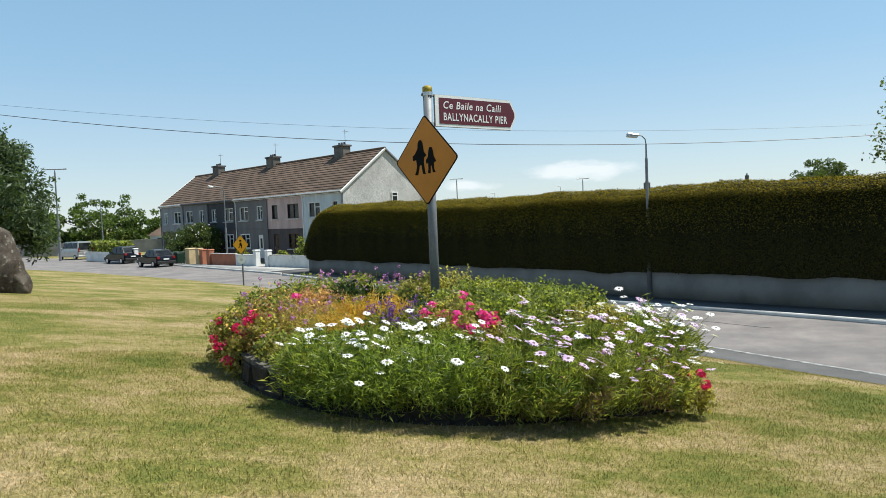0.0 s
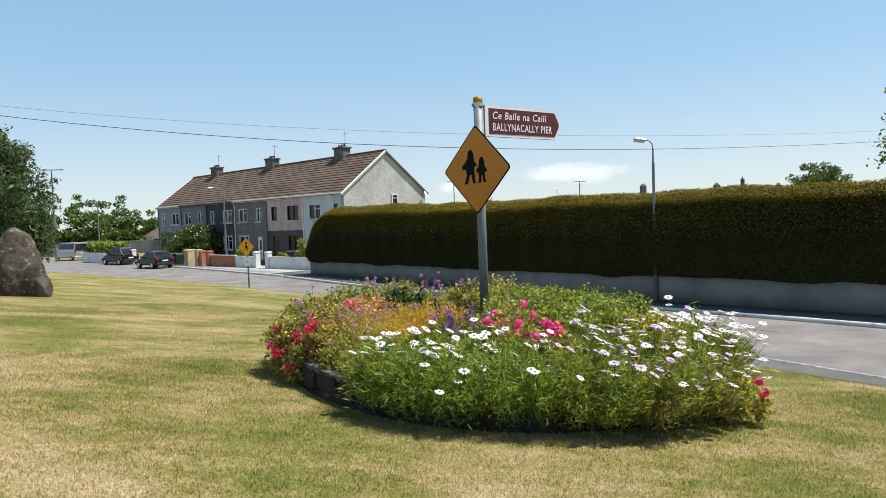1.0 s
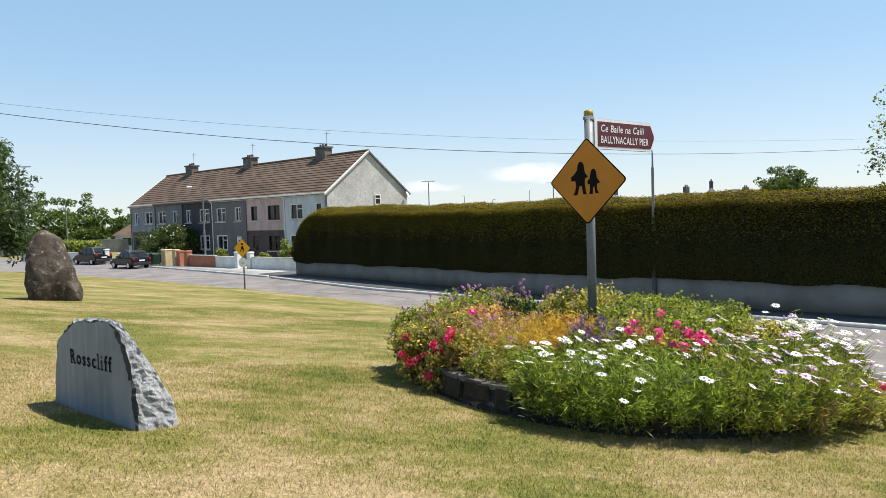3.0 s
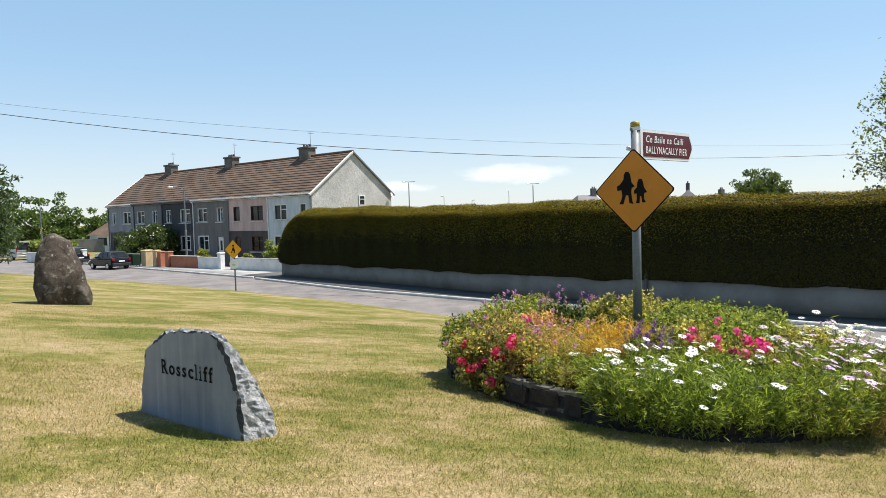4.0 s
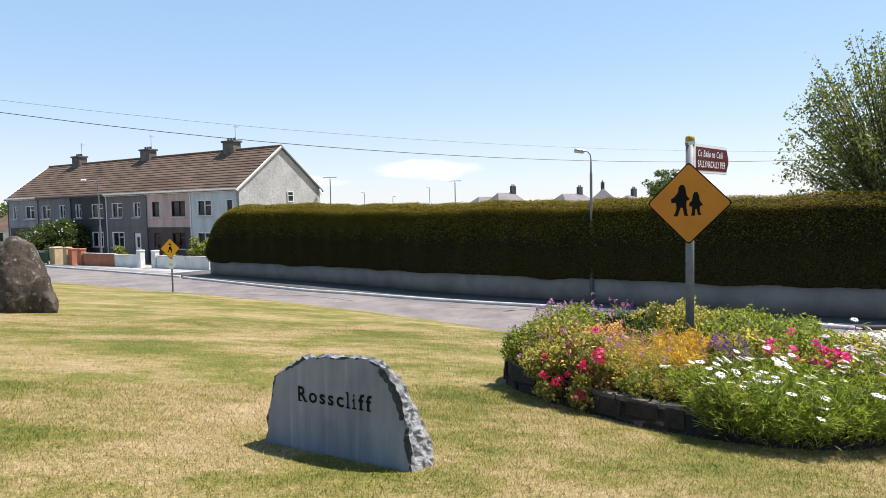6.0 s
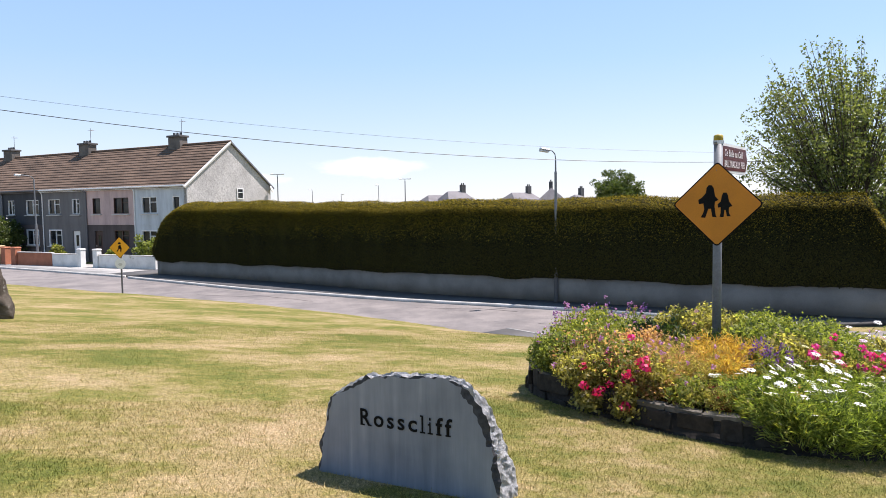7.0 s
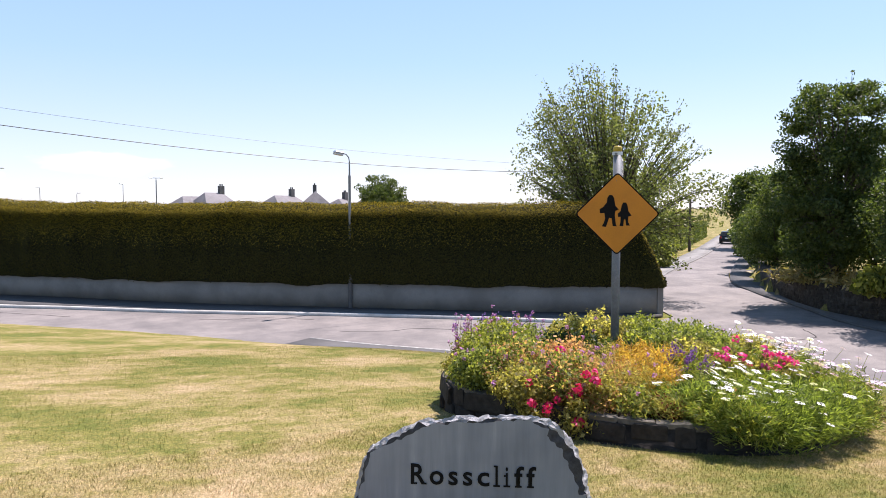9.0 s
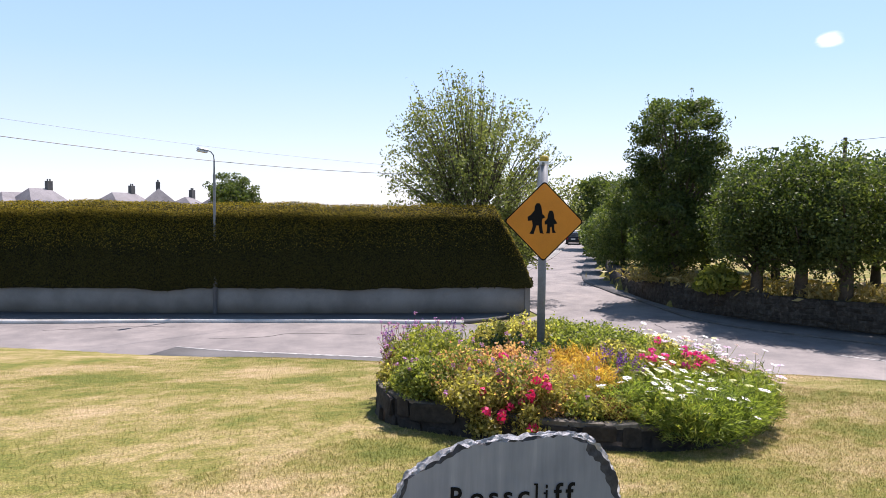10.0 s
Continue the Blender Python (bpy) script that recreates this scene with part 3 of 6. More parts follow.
    dep = np.where(q < front, -0.12 + 0.1 * (q / front) ** 2 - wob * np.sin(q / front * math.pi) - 0.12 * np.sin(q / front * math.pi),
                   np.where(q < topw, -0.02 + 1.5 * (1 - np.cos((q - front) / (topw - front) * math.pi / 2)), 1.9 + 0.2 * (q - topw)))
    return dep, z


hedge = thing("hedge", (0, 0, 0), "tall clipped evergreen hedge, yellowish new growth coloured as sunlit, face coloured dark as shaded", "hedge")
nu, nq = 150, 24
U, Q = np.meshgrid(np.linspace(0.0, WALL_LEN, nu), np.linspace(0, 1, nq), indexing='ij')
I = np.clip(np.searchsorted(wall_s, U.ravel()) - 1, 0, len(wall_s) - 2)
F = ((U.ravel() - wall_s[I]) / (wall_s[I + 1] - wall_s[I]))[:, None]
PP = WALL_LINE[I] * (1 - F) + WALL_LINE[I + 1] * F
DD = WALL_LINE[I + 1] - WALL_LINE[I]
DD = DD / np.linalg.norm(DD, axis=1)[:, None]
dep, zz = hedge_profile(U.ravel(), Q.ravel())
NN = np.stack([-DD[:, 1], DD[:, 0]], 1)
XY = PP + NN * (dep + 0.10)[:, None]
ci = np.arange(nu * nq).reshape(nu, nq)
cq = np.stack([ci[:-1, :-1], ci[1:, :-1], ci[1:, 1:], ci[:-1, 1:]], -1).reshape(-1, 4)
endcap = [(ci[k_, j], ci[k_, j + 1], ci[k_, nq - 2 - j], ci[k_, nq - 1 - j]) for k_ in (0, nu - 1) for j in range(nq // 2 - 1)]
# dark shell behind the leaves, painted as the hedge's inner shade
core = new("shade_core", sheet_mesh("shade_core", np.column_stack([XY, zz - 0.06]), np.vstack([cq, np.array(endcap)]), M_HEDGECORE))
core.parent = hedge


def hedge_leaves(name, k, q0, q1, size, material, bias=1.0, thin=0.0):
    u, p, d, nrm = hedge_shell(k)
    q = q0 + (q1 - q0) * rng.random(k) ** bias
    de, z = hedge_profile(u, q)
    jit = rng.normal(size=k) * 0.035
    xy = p + nrm * (de + jit)[:, None]
    c = np.column_stack([xy, z + rng.normal(size=k) * 0.035])
    out = np.column_stack([-nrm * np.cos(q * 2.2)[:, None], np.sin(q * 2.2)])
    keep = rng.random(k) > thin * np.clip((u / WALL_LEN - 0.55) / 0.4, 0, 1)
    return leaves(name, c[keep], size, material, hedge, 2.2, 0, out[keep])


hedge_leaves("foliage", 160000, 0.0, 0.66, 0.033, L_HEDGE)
# new growth in the brighter colour that stands for sun on the shoulder
hedge_leaves("sunlit_new_growth", 90000, 0.3, 0.7, 0.028, L_HEDGETOP, 0.42, 0.7)
hedge_leaves("sunlit_new_growth", 90000, 0.62, 1.0, 0.032, L_HEDGETOP, 1.0, 0.4)
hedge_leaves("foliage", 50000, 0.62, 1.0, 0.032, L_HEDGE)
# right end face of the hedge
k = 1500
tq = rng.random(k)
de, z = hedge_profile(np.full(k, WALL_LEN - 0.02), tq)
d_end = (WALL_LINE[-1] - WALL_LINE[-2]) / np.linalg.norm(WALL_LINE[-1] - WALL_LINE[-2])
n_end = np.array([-d_end[1], d_end[0]])
depth = rng.random(k) * 1.9
zf = -0.86 + rng.random(k) * 1.0 * (z + 0.86)
c = np.column_stack([WALL_LINE[-1] + n_end * depth[:, None] + d_end * (rng.normal(size=k) * 0.05 - 0.10 * np.clip(zf, 0, 3))[:, None], zf])
leaves("foliage", c, 0.08, L_HEDGE, hedge, 2.2)

# ---- terrace of six houses ----
H0, HU = Vector((-7.8, 55.5)), Vector((-0.703, 0.711))
HOUSE_M = pose(H0.x, H0.y, -1.75, 0, 0, math.degrees(math.atan2(HU.y, HU.x)))   # x along the front, y towards the road
UNIT, DEPTH, EAVE, RIDGE = 35.07 / 6, 9.0, 5.78, 9.12


def window_part(house, x, z, w, h, frame_mat, bars=2, name="window"):
    """A window set in the front wall: frame, panes, sill."""
    win = part(name, boxed((w + 0.02, 0.05, h + 0.02), (x, -0.16, z)), M_GLASS, house)
    for sx, sz, lx, lz in ((0, h / 2, w + 0.1, 0.08), (0, -h / 2, w + 0.1, 0.08), (-w / 2, 0, 0.08, h), (w / 2, 0, 0.08, h)):
        part("frame", boxed((lx + 0.02, 0.12, lz + 0.02), (x + sx, -0.07, z + sz), None, 0.008), frame_mat, win)
    for b in range(1, bars):
        part("mullion", boxed((0.07, 0.08, h), (x - w / 2 + w * b / bars, -0.10, z)), frame_mat, win)
    if bars > 1:
        part("transom", boxed((w / bars, 0.07, 0.06), (x - w / 2 + w / bars / 2, -0.10, z + h * 0.18)), frame_mat, win)
    part("sill", boxed((w + 0.3, 0.2, 0.08), (x, 0.05, z - h / 2 - 0.08), None, 0.01), M_KERB, win)
    return win


def holed_wall(x0, x1, z0, z1, holes, y0, y1):
    """A wall with real openings, from y0 (inside) to y1 (outside)."""
    bm = bmesh.new()
    xs = sorted({x0, x1, *[v for h in holes for v in (h[0], h[1])]})
    zs = sorted({z0, z1, *[v for h in holes for v in (h[2], h[3])]})
    for xa, xb in zip(xs, xs[1:]):
        for za, zb in zip(zs, zs[1:]):
            cx, cz = (xa + xb) / 2, (za + zb) / 2
            if any(h[0] < cx < h[1] and h[2] < cz < h[3] for h in holes):
                continue
            add_box(bm, (xb - xa, y1 - y0, zb - za), (cx, (y0 + y1) / 2, cz))
    bmesh.ops.remove_doubles(bm, verts=bm.verts, dist=0.001)
    return bm


def tile_courses(x0, x1):
    """Both slopes in overlapping courses, thick at each lower edge: one mesh a course."""
    out = []
    run, rise = DEPTH / 2 + 0.28, RIDGE - EAVE + 0.22
    courses = 15
    for side in (1, -1):
        for c_ in range(courses):
            a, b = c_ / courses, (c_ + 1.12) / courses
            pts = []
            for f, lift in ((a, 0.06), (b, 0.0), (b, -0.06), (a, -0.02)):
                f = min(f, 1.0)
                y = (-DEPTH / 2) + side * run * (1 - f)
                pts.append((y, EAVE - 0.2 + rise * f + lift))
            bm = bmesh.new()
            v = [[bm.verts.new((x, y, z)) for y, z in pts] for x in (x0, x1)]
            for i in range(4):
                bm.faces.new((v[0][i], v[0][(i + 1) % 4], v[1][(i + 1) % 4], v[1][i]))
            bm.faces.new(v[0])
            bm.faces.new(v[1][::-1])
            bmesh.ops.recalc_face_normals(bm, faces=bm.faces)
            me = bpy.data.meshes.new("tile_course")
            bm.to_mesh(me)
            bm.free()
            me.materials.append(M_ROOF)
            out.append(me)
    return out


def roof_deck():
    """The sloping deck under the tiles."""
    bm = bmesh.new()
    run, rise = DEPTH / 2 + 0.26, RIDGE - EAVE + 0.22
    prof = [(-DEPTH / 2 - run, EAVE - 0.27), (-DEPTH / 2, EAVE - 0.27 + rise), (-DEPTH / 2 + run, EAVE - 0.27), (-DEPTH / 2 + run - 0.15, EAVE - 0.33), (-DEPTH / 2, EAVE - 0.4 + rise), (-DEPTH / 2 - run + 0.15, EAVE - 0.33)]
    v = [[bm.verts.new((x, y, z)) for y, z in prof] for x in (0.01, UNIT - 0.01)]
    for j in range(6):
        bm.faces.new((v[0][j], v[0][(j + 1) % 6], v[1][(j + 1) % 6], v[1][j]))
    bm.faces.new(v[0])
    bm.faces.new(v[1][::-1])
    bmesh.ops.recalc_face_normals(bm, faces=bm.faces)
    return bm


COURSES = tile_courses(-0.06, UNIT + 0.003)


SPEC = [  # wall above, upper windows (offset, width, bars), frame, label
    (M_H1, [(1.15, 0.75, 1), (4.1, 1.7, 2)], M_WHITE, "end-of-terrace house, pale blue render, white windows, brown tiled roof"),
    (M_H2, [(1.5, 1.75, 2), (4.5, 0.95, 1)], M_DARKWOOD, "terraced house, pink render, dark brown windows, brown tiled roof"),
    (M_H3, [(1.3, 0.95, 2), (4.2, 1.6, 2)], M_WHITE, "terraced house, grey render, white windows and white door"),
    (M_H4, [(1.4, 1.8, 2), (4.5, 0.95, 2)], M_WHITE, "terraced house, dark grey render, white upper windows"),
    (M_H5, [(1.4, 1.0, 2), (4.3, 1.6, 2)], M_WHITE, "terraced house, weathered grey render, behind a flowering shrub"),
    (M_H6, [(1.5, 1.7, 2), (4.4, 0.9, 2)], M_WHITE, "far end-of-terrace house, light grey render, white windows"),
]
for i, (wall_mat, ups, frame_mat, label) in enumerate(SPEC):
    house = thing("terraced_house", HOUSE_M @ Matrix.Translation((i * UNIT, 0, 0)), label, "house", "terrace of houses")
    lows = [(1.55, 1.7, 2), ] if i % 2 else [(4.2, 1.7, 2)]
    door_x = 4.4 if i % 2 else 1.4
    holes_up = [(x - w / 2, x + w / 2, 3.6, 4.85) for x, w, b in ups]
    holes_lo = [(x - w / 2, x + w / 2, 0.95, 2.25) for x, w, b in lows] + [(door_x - 0.5, door_x + 0.5, 0.0, 2.2)]
    part("wall", holed_wall(0, UNIT, 2.75, EAVE, holes_up, -0.3, 0.0), wall_mat, house)
    part("lower_wall", holed_wall(0, UNIT, -0.5, 2.75, holes_lo, -0.3, -0.02), M_BASE if i in (1, 3, 5) else (M_H3 if i == 2 else wall_mat), house, "darker lower wall")
    part("rear_wall", boxed((UNIT, 0.3, EAVE + 0.5), (UNIT / 2, -DEPTH + 0.15, EAVE / 2 - 0.25)), wall_mat, house)
    part("upper_floor", boxed((UNIT - 0.05, DEPTH - 0.7, 0.2), (UNIT / 2, -DEPTH / 2, 2.75)), M_KERB, house)
    part("inner_wall", boxed((UNIT - 0.05, 0.1, EAVE), (UNIT / 2, -3.2, EAVE / 2)), M_CREAM, house)
    for x, w, b in ups:
        window_part(house, x, 4.22, w, 1.25, frame_mat, b)
    for x, w, b in lows:
        window_part(house, x, 1.6, w, 1.3, frame_mat, b)
    dm = M_WHITE if i in (2, 0) else M_DARKWOOD
    door = part("door", boxed((0.98, 0.06, 2.18), (door_x, -0.15, 1.09), None, 0.01), dm, house)
    part("door_pane", boxed((0.32, 0.03, 0.9), (door_x, -0.112, 1.4), None, 0.01), M_GLASS, door)
    part("handle", boxed((0.03, 0.05, 0.16), (door_x + 0.4, -0.10, 1.0), None, 0.008), M_ALU, door)
    roof = part("roof", roof_deck(), M_ROOF, house, "brown concrete tiled roof")
    for me in COURSES:
        course = new("tile_course", me)
        course.parent = roof
    part("ridge_tiles", tube([(-0.1 if i == 0 else 0, -DEPTH / 2, RIDGE + 0.03), (UNIT, -DEPTH / 2, RIDGE + 0.03)], 0.13, 8), M_ROOF, house)
    part("fascia", boxed((UNIT, 0.04, 0.24), (UNIT / 2, 0.2, EAVE - 0.2)), M_GREYPVC if i in (3, 4) else M_WHITE, house)
    part("soffit", boxed((UNIT, 0.25, 0.03), (UNIT / 2, 0.09, EAVE - 0.3)), M_WHITE, house)
    part("gutter", tube([(0.0, 0.27, EAVE - 0.16), (UNIT, 0.27, EAVE - 0.16)], 0.06, 6), M_GREYPVC if i in (3, 4) else M_WHITE, house)
    part("downpipe", tube([(UNIT - 0.12, 0.25, EAVE - 0.16), (UNIT - 0.12, 0.06, EAVE - 0.5), (UNIT - 0.12, 0.06, -0.3)], 0.05, 6), M_WHITE if i in (0, 2) else M_GREYPVC, house)
    part("band", boxed((UNIT, 0.05, 0.1), (UNIT / 2, 0.01, 2.75)), wall_mat, house)
    if i in (0, 2, 4):
        st_ = part("chimney", boxed((1.35, 0.85, 1.3), (UNIT, -DEPTH / 2, RIDGE + 0.15), None, 0.02), M_CHIMNEY, house, "grey rendered chimney")
        part("cap", boxed((1.55, 1.05, 0.16), (UNIT, -DEPTH / 2, RIDGE + 0.78), None, 0.02), M_PATCH, st_)
        for px in (-0.38, 0.0, 0.38):
            part("pot", tube([(UNIT + px, -DEPTH / 2, RIDGE + 0.84), (UNIT + px, -DEPTH / 2, RIDGE + 1.1)], [0.13, 0.1], 8), M_PATCH, st_)
        ae = part("aerial", tube([(UNIT - 0.5, -DEPTH / 2, RIDGE + 0.8), (UNIT - 0.5, -DEPTH / 2, RIDGE + 2.2)], 0.02, 5), M_GREYPVC, st_)
        for q in range(4):
            part("rod", tube([(UNIT - 0.8 + q * 0.12, -DEPTH / 2 - 0.25, RIDGE + 2.0), (UNIT - 0.8 + q * 0.12, -DEPTH / 2 + 0.25, RIDGE + 2.0)], 0.008, 4), M_GREYPVC, ae)
    if i in (0, 5):
        gx_ = 0.0 if i == 0 else UNIT - 0.3
        out = [(-DEPTH, -0.5), (0, -0.5), (0, EAVE - 0.05), (-DEPTH / 2, RIDGE - 0.12), (-DEPTH, EAVE - 0.05)]
        bm = bmesh.new()
        a = [bm.verts.new((gx_ + 0.0, y, z)) for y, z in out]
        b = [bm.verts.new((gx_ + 0.3, y, z)) for y, z in out]
        bm.faces.new(a), bm.faces.new(b[::-1])
        for j in range(5):
            bm.faces.new((a[j], b[j], b[(j + 1) % 5], a[(j + 1) % 5]))
        bmesh.ops.recalc_face_normals(bm, faces=bm.faces)
        for v in bm.verts:
            v.co.x += -0.004 if i == 0 else 0.004
        part("gable", bm, M_PEBBLE, house, "pebbledashed gable end")
        for sg in (1, -1):
            p0, p1 = (-DEPTH / 2 + sg * (DEPTH / 2 + 0.3), EAVE - 0.28), (-DEPTH / 2, RIDGE - 0.02)
            xx = -0.1 if i == 0 else UNIT + 0.1
            bm = bmesh.new()
            add_tube(bm, [(xx, p0[0], p0[1]), (xx, p1[0], p1[1])], 0.1, 4)
            part("bargeboard", bm, M_WHITE if sg == 1 else M_GREYPVC, house)
    if i == 0:
        dish = part("satellite_dish", tube([(-0.3, -DEPTH + 0.3, EAVE - 0.35), (-0.36, -DEPTH + 0.26, EAVE - 0.33), (-0.4, -DEPTH + 0.24, EAVE - 0.31)], [0.12, 0.27, 0.3], 14), M_SIGNWHITE, house, "small white satellite dish")
        part("bracket", tube([(0.0, -DEPTH + 0.3, EAVE - 0.5), (-0.3, -DEPTH + 0.3, EAVE - 0.36)], 0.025, 6), M_STEEL, dish)
        gw = part("window", boxed((0.04, 0.55, 0.75), (-0.03, -5.4, 5.05)), M_GLASS, house)
        for dy, dz, ly, lz in ((0, 0.4, 0.7, 0.08), (0, -0.4, 0.7, 0.08), (0.31, 0, 0.08, 0.8), (-0.31, 0, 0.08, 0.8), (0, 0.1, 0.6, 0.05)):
            part("frame", boxed((0.08, ly, lz), (-0.04, -5.4 + dy, 5.05 + dz)), M_WHITE, gw)

# ---- inscribed stone ----
ST_U, ST_N = Vector((0.741, -0.672, 0)), Vector((-0.672, -0.741, 0))
STONE_M = Matrix(((ST_U.x, -ST_N.x, 0, -4.31), (ST_U.y, -ST_N.y, 0, 4.65), (0, 0, 1, 0), (0, 0, 0, 1)))
stone = thing("name_stone", STONE_M, "grey split limestone slab with a honed inscribed face", "stone")
top_line = [(-0.30, 0.30), (-0.30, 0.52), (-0.285, 0.66), (-0.262, 0.76), (-0.225, 0.89), (-0.19, 0.975), (-0.10, 1.03), (0.0, 1.085), (0.05, 1.113), (0.14, 1.118), (0.22, 1.135), (0.34, 1.14), (0.42, 1.15), (0.52, 1.148), (0.6, 1.145), (0.65, 1.13), (0.70, 1.09), (0.74, 1.04), (0.775, 0.985), (0.80, 0.92), (0.825, 0.86), (0.84, 0.76), (0.85, 0.66), (0.86, 0.52), (0.87, 0.30)]
fine = []
for (x0, z0), (x1, z1) in zip(top_line, top_line[1:]):
    for f in (0.0, 0.17, 0.34, 0.5, 0.67, 0.84):
        fine.append((x0 + (x1 - x0) * f, z0 + (z1 - z0) * f))
fine.append(top_line[-1])
# the honed face, slightly inside the rough outline
cx, cz = 0.28, 0.55
face_line = []
for k_, (x, z) in enumerate(fine):
    jag = max(0.006, 0.02 + 0.05 * noise.noise(Vector((x * 5, z * 5, 3)))) + 0.018 * noise.noise(Vector((x * 31, z * 31, 8)))
    if x > 0.66 and z > 0.82:
        jag += 0.035
    d = Vector((cx - x, cz - z)).normalized()
    face_line.append((x + d.x * jag * (1 if z > 0.45 else 0.1), z + d.y * jag * (1 if z > 0.45 else 0)))
bm = bmesh.new()
bm.faces.new([bm.verts.new((x, 0, z)) for x, z in face_line])
bmesh.ops.recalc_face_normals(bm, faces=bm.faces)
bmesh.ops.triangulate(bm, faces=bm.faces)
for f in bm.faces:
    if f.normal.y > 0:
        f.normal_flip()
part("honed_face", bm, M_HONED, stone, "honed blue-grey face")
bm = bmesh.new()
rings = []
for ring, (dy, grow) in enumerate(((0.0, None), (0.018, -0.006), (0.04, -0.002), (0.07, 0.0), (0.1, 0.002), (0.13, 0.004), (0.16, 0.002), (0.19, 0.0), (0.22, -0.012), (0.245, -0.025), (0.285, -0.06))):
    row = []
    for k_, (x, z) in enumerate(fine):
        if grow is None:
            row.append(bm.verts.new((face_line[k_][0], 0.0, face_line[k_][1])))
            continue
        d = Vector((x - cx, z - cz)).normalized()
        j = grow + 0.022 * noise.noise(Vector((x * 13, z * 13, dy * 30))) + 0.014 * noise.noise(Vector((x * 40, z * 40, dy * 50)))
        wide = 1.0 + (0.16 * dy / 0.285 if x > 0.6 and z < 0.8 else 0.0) * (0.8 - z)
        thin = 0.2 + 0.8 * min(1.0, max(0.0, (1.12 - z) / 0.5))
        row.append(bm.verts.new((cx + (x - cx) * wide + d.x * j, dy * thin + 0.012 * noise.noise(Vector((x * 17, z * 17, 5 + ring))), z + (d.y * j if z > 0.45 else 0))))
    rings.append(row)
for q, s in zip(rings[1:], rings[2:]):
    for k_ in range(len(q) - 1):
        bm.faces.new((q[k_], q[k_ + 1], s[k_ + 1], s[k_]))
bm.faces.new(rings[-1])
chip = [[v.co.copy() for v in row] for row in rings[:2]]
bmesh.ops.delete(bm, geom=rings[0], context='VERTS')
bmesh.ops.recalc_face_normals(bm, faces=bm.faces)
part("split_edge", bm, M_SPLIT, stone, "rough split edge and back")
bm = bmesh.new()
row = [[bm.verts.new(p) for p in r_] for r_ in chip]
for k_ in range(len(row[0]) - 1):
    bm.faces.new((row[0][k_], row[0][k_ + 1], row[1][k_ + 1], row[1][k_]))
bmesh.ops.recalc_face_normals(bm, faces=bm.faces)
part("chipped_border", bm, M_CHIP, stone, "dark chipped border of the face")


def lettering(name, text, width, height, m, material, parent, depth=0.004, shear=0.0, bold=0.0):
    """Raised or inked letters as one mesh, sized to width and height, standing in x and z of m."""
    cu = bpy.data.curves.new(name, 'FONT')
    cu.body, cu.extrude, cu.shear, cu.offset = text, 0.0, shear, bold
    cu.resolution_u = 3
    cu.space_character = 1.12 if bold > 0.01 else 1.0
    tmp = new(name + "_curve", cu)
    bpy.context.view_layer.update()
    me = bpy.data.meshes.new_from_object(tmp.evaluated_get(bpy.context.evaluated_depsgraph_get()))
    bpy.data.objects.remove(tmp)
    bm = bmesh.new()
    bm.from_mesh(me)
    bpy.data.meshes.remove(me)
    xs, ys = [v.co.x for v in bm.verts], [v.co.y for v in bm.verts]
    for v in bm.verts:
        v.co = m @ Vector(((v.co.x - min(xs)) / (max(xs) - min(xs)) * width, 0, (v.co.y - min(ys)) / (max(ys) - min(ys)) * height))
    for f in bm.faces:
        f.material_index = 0
    return part(name, bm, material, parent)


# cut letters with small serifs: character, start, end, height, serif places
SPELL = [("R", 0.0, 0.118, 0.098, ((0.0, 0.05), (0.085, 0.125), (0.0, 0.03, 1))), ("o", 0.15, 0.262, 0.066, ()), ("s", 0.30, 0.375, 0.066, ()), ("s", 0.415, 0.49, 0.066, ()), ("c", 0.53, 0.625, 0.066, ()),
         ("l", 0.672, 0.69, 0.1, ((0.655, 0.708), (0.658, 0.68, 1))), ("i", 0.752, 0.77, 0.094, ((0.735, 0.788), (0.738, 0.76, 0.6))), ("f", 0.82, 0.895, 0.1, ((0.825, 0.878),)), ("f", 0.915, 0.99, 0.1, ((0.92, 0.973),))]
SPAN = 0.585
for ch, f0, f1, hh, serifs in SPELL:
    letter = lettering("letter", ch, (f1 - f0) * SPAN, hh, Matrix.Translation((0.01 + f0 * SPAN, -0.004, 0.828)), M_BLACK, stone, bold=0.017)
    for sf in serifs:
        zz_ = 0.828 + (hh * (sf[2] if sf[2] < 1 else 1) - 0.004 if len(sf) > 2 else 0.004)
        part("serif", boxed(((sf[1] - sf[0]) * SPAN, 0.002, 0.008), (0.01 + (sf[0] + sf[1]) / 2 * SPAN, -0.0035, zz_)), M_BLACK, letter)

# ---- standing rock ----
def boulder_block(name, parent, m, wide, deep, tall, peak, lean, seed):
    """An upright weathered block with a slanting, rounded top."""
    bm = bmesh.new()
    bmesh.ops.create_icosphere(bm, subdivisions=5, radius=1.0)
    for v in bm.verts:
        p = v.co.normalized()
        # squared-off column
        k = 1.0 / max(abs(p.x) ** 3 + abs(p.y) ** 3 + abs(p.z) ** 3, 1e-6) ** (1 / 3)
        q = p * k
        h = (q.z + 1) / 2
        x = q.x * wide * (1 - 0.08 * h ** 2.2)
        y = q.y * deep * (1 - 0.35 * h ** 2)
        z = h * tall - 0.2
        z -= max(0.0, q.x - peak) ** 1.6 * 0.19 * tall * h ** 2 + max(0.0, peak - q.x) ** 1.6 * 0.16 * tall * h ** 3
        w = Vector((x + lean * h, y, z))
        s_ = Vector((seed, seed * 2, 0))
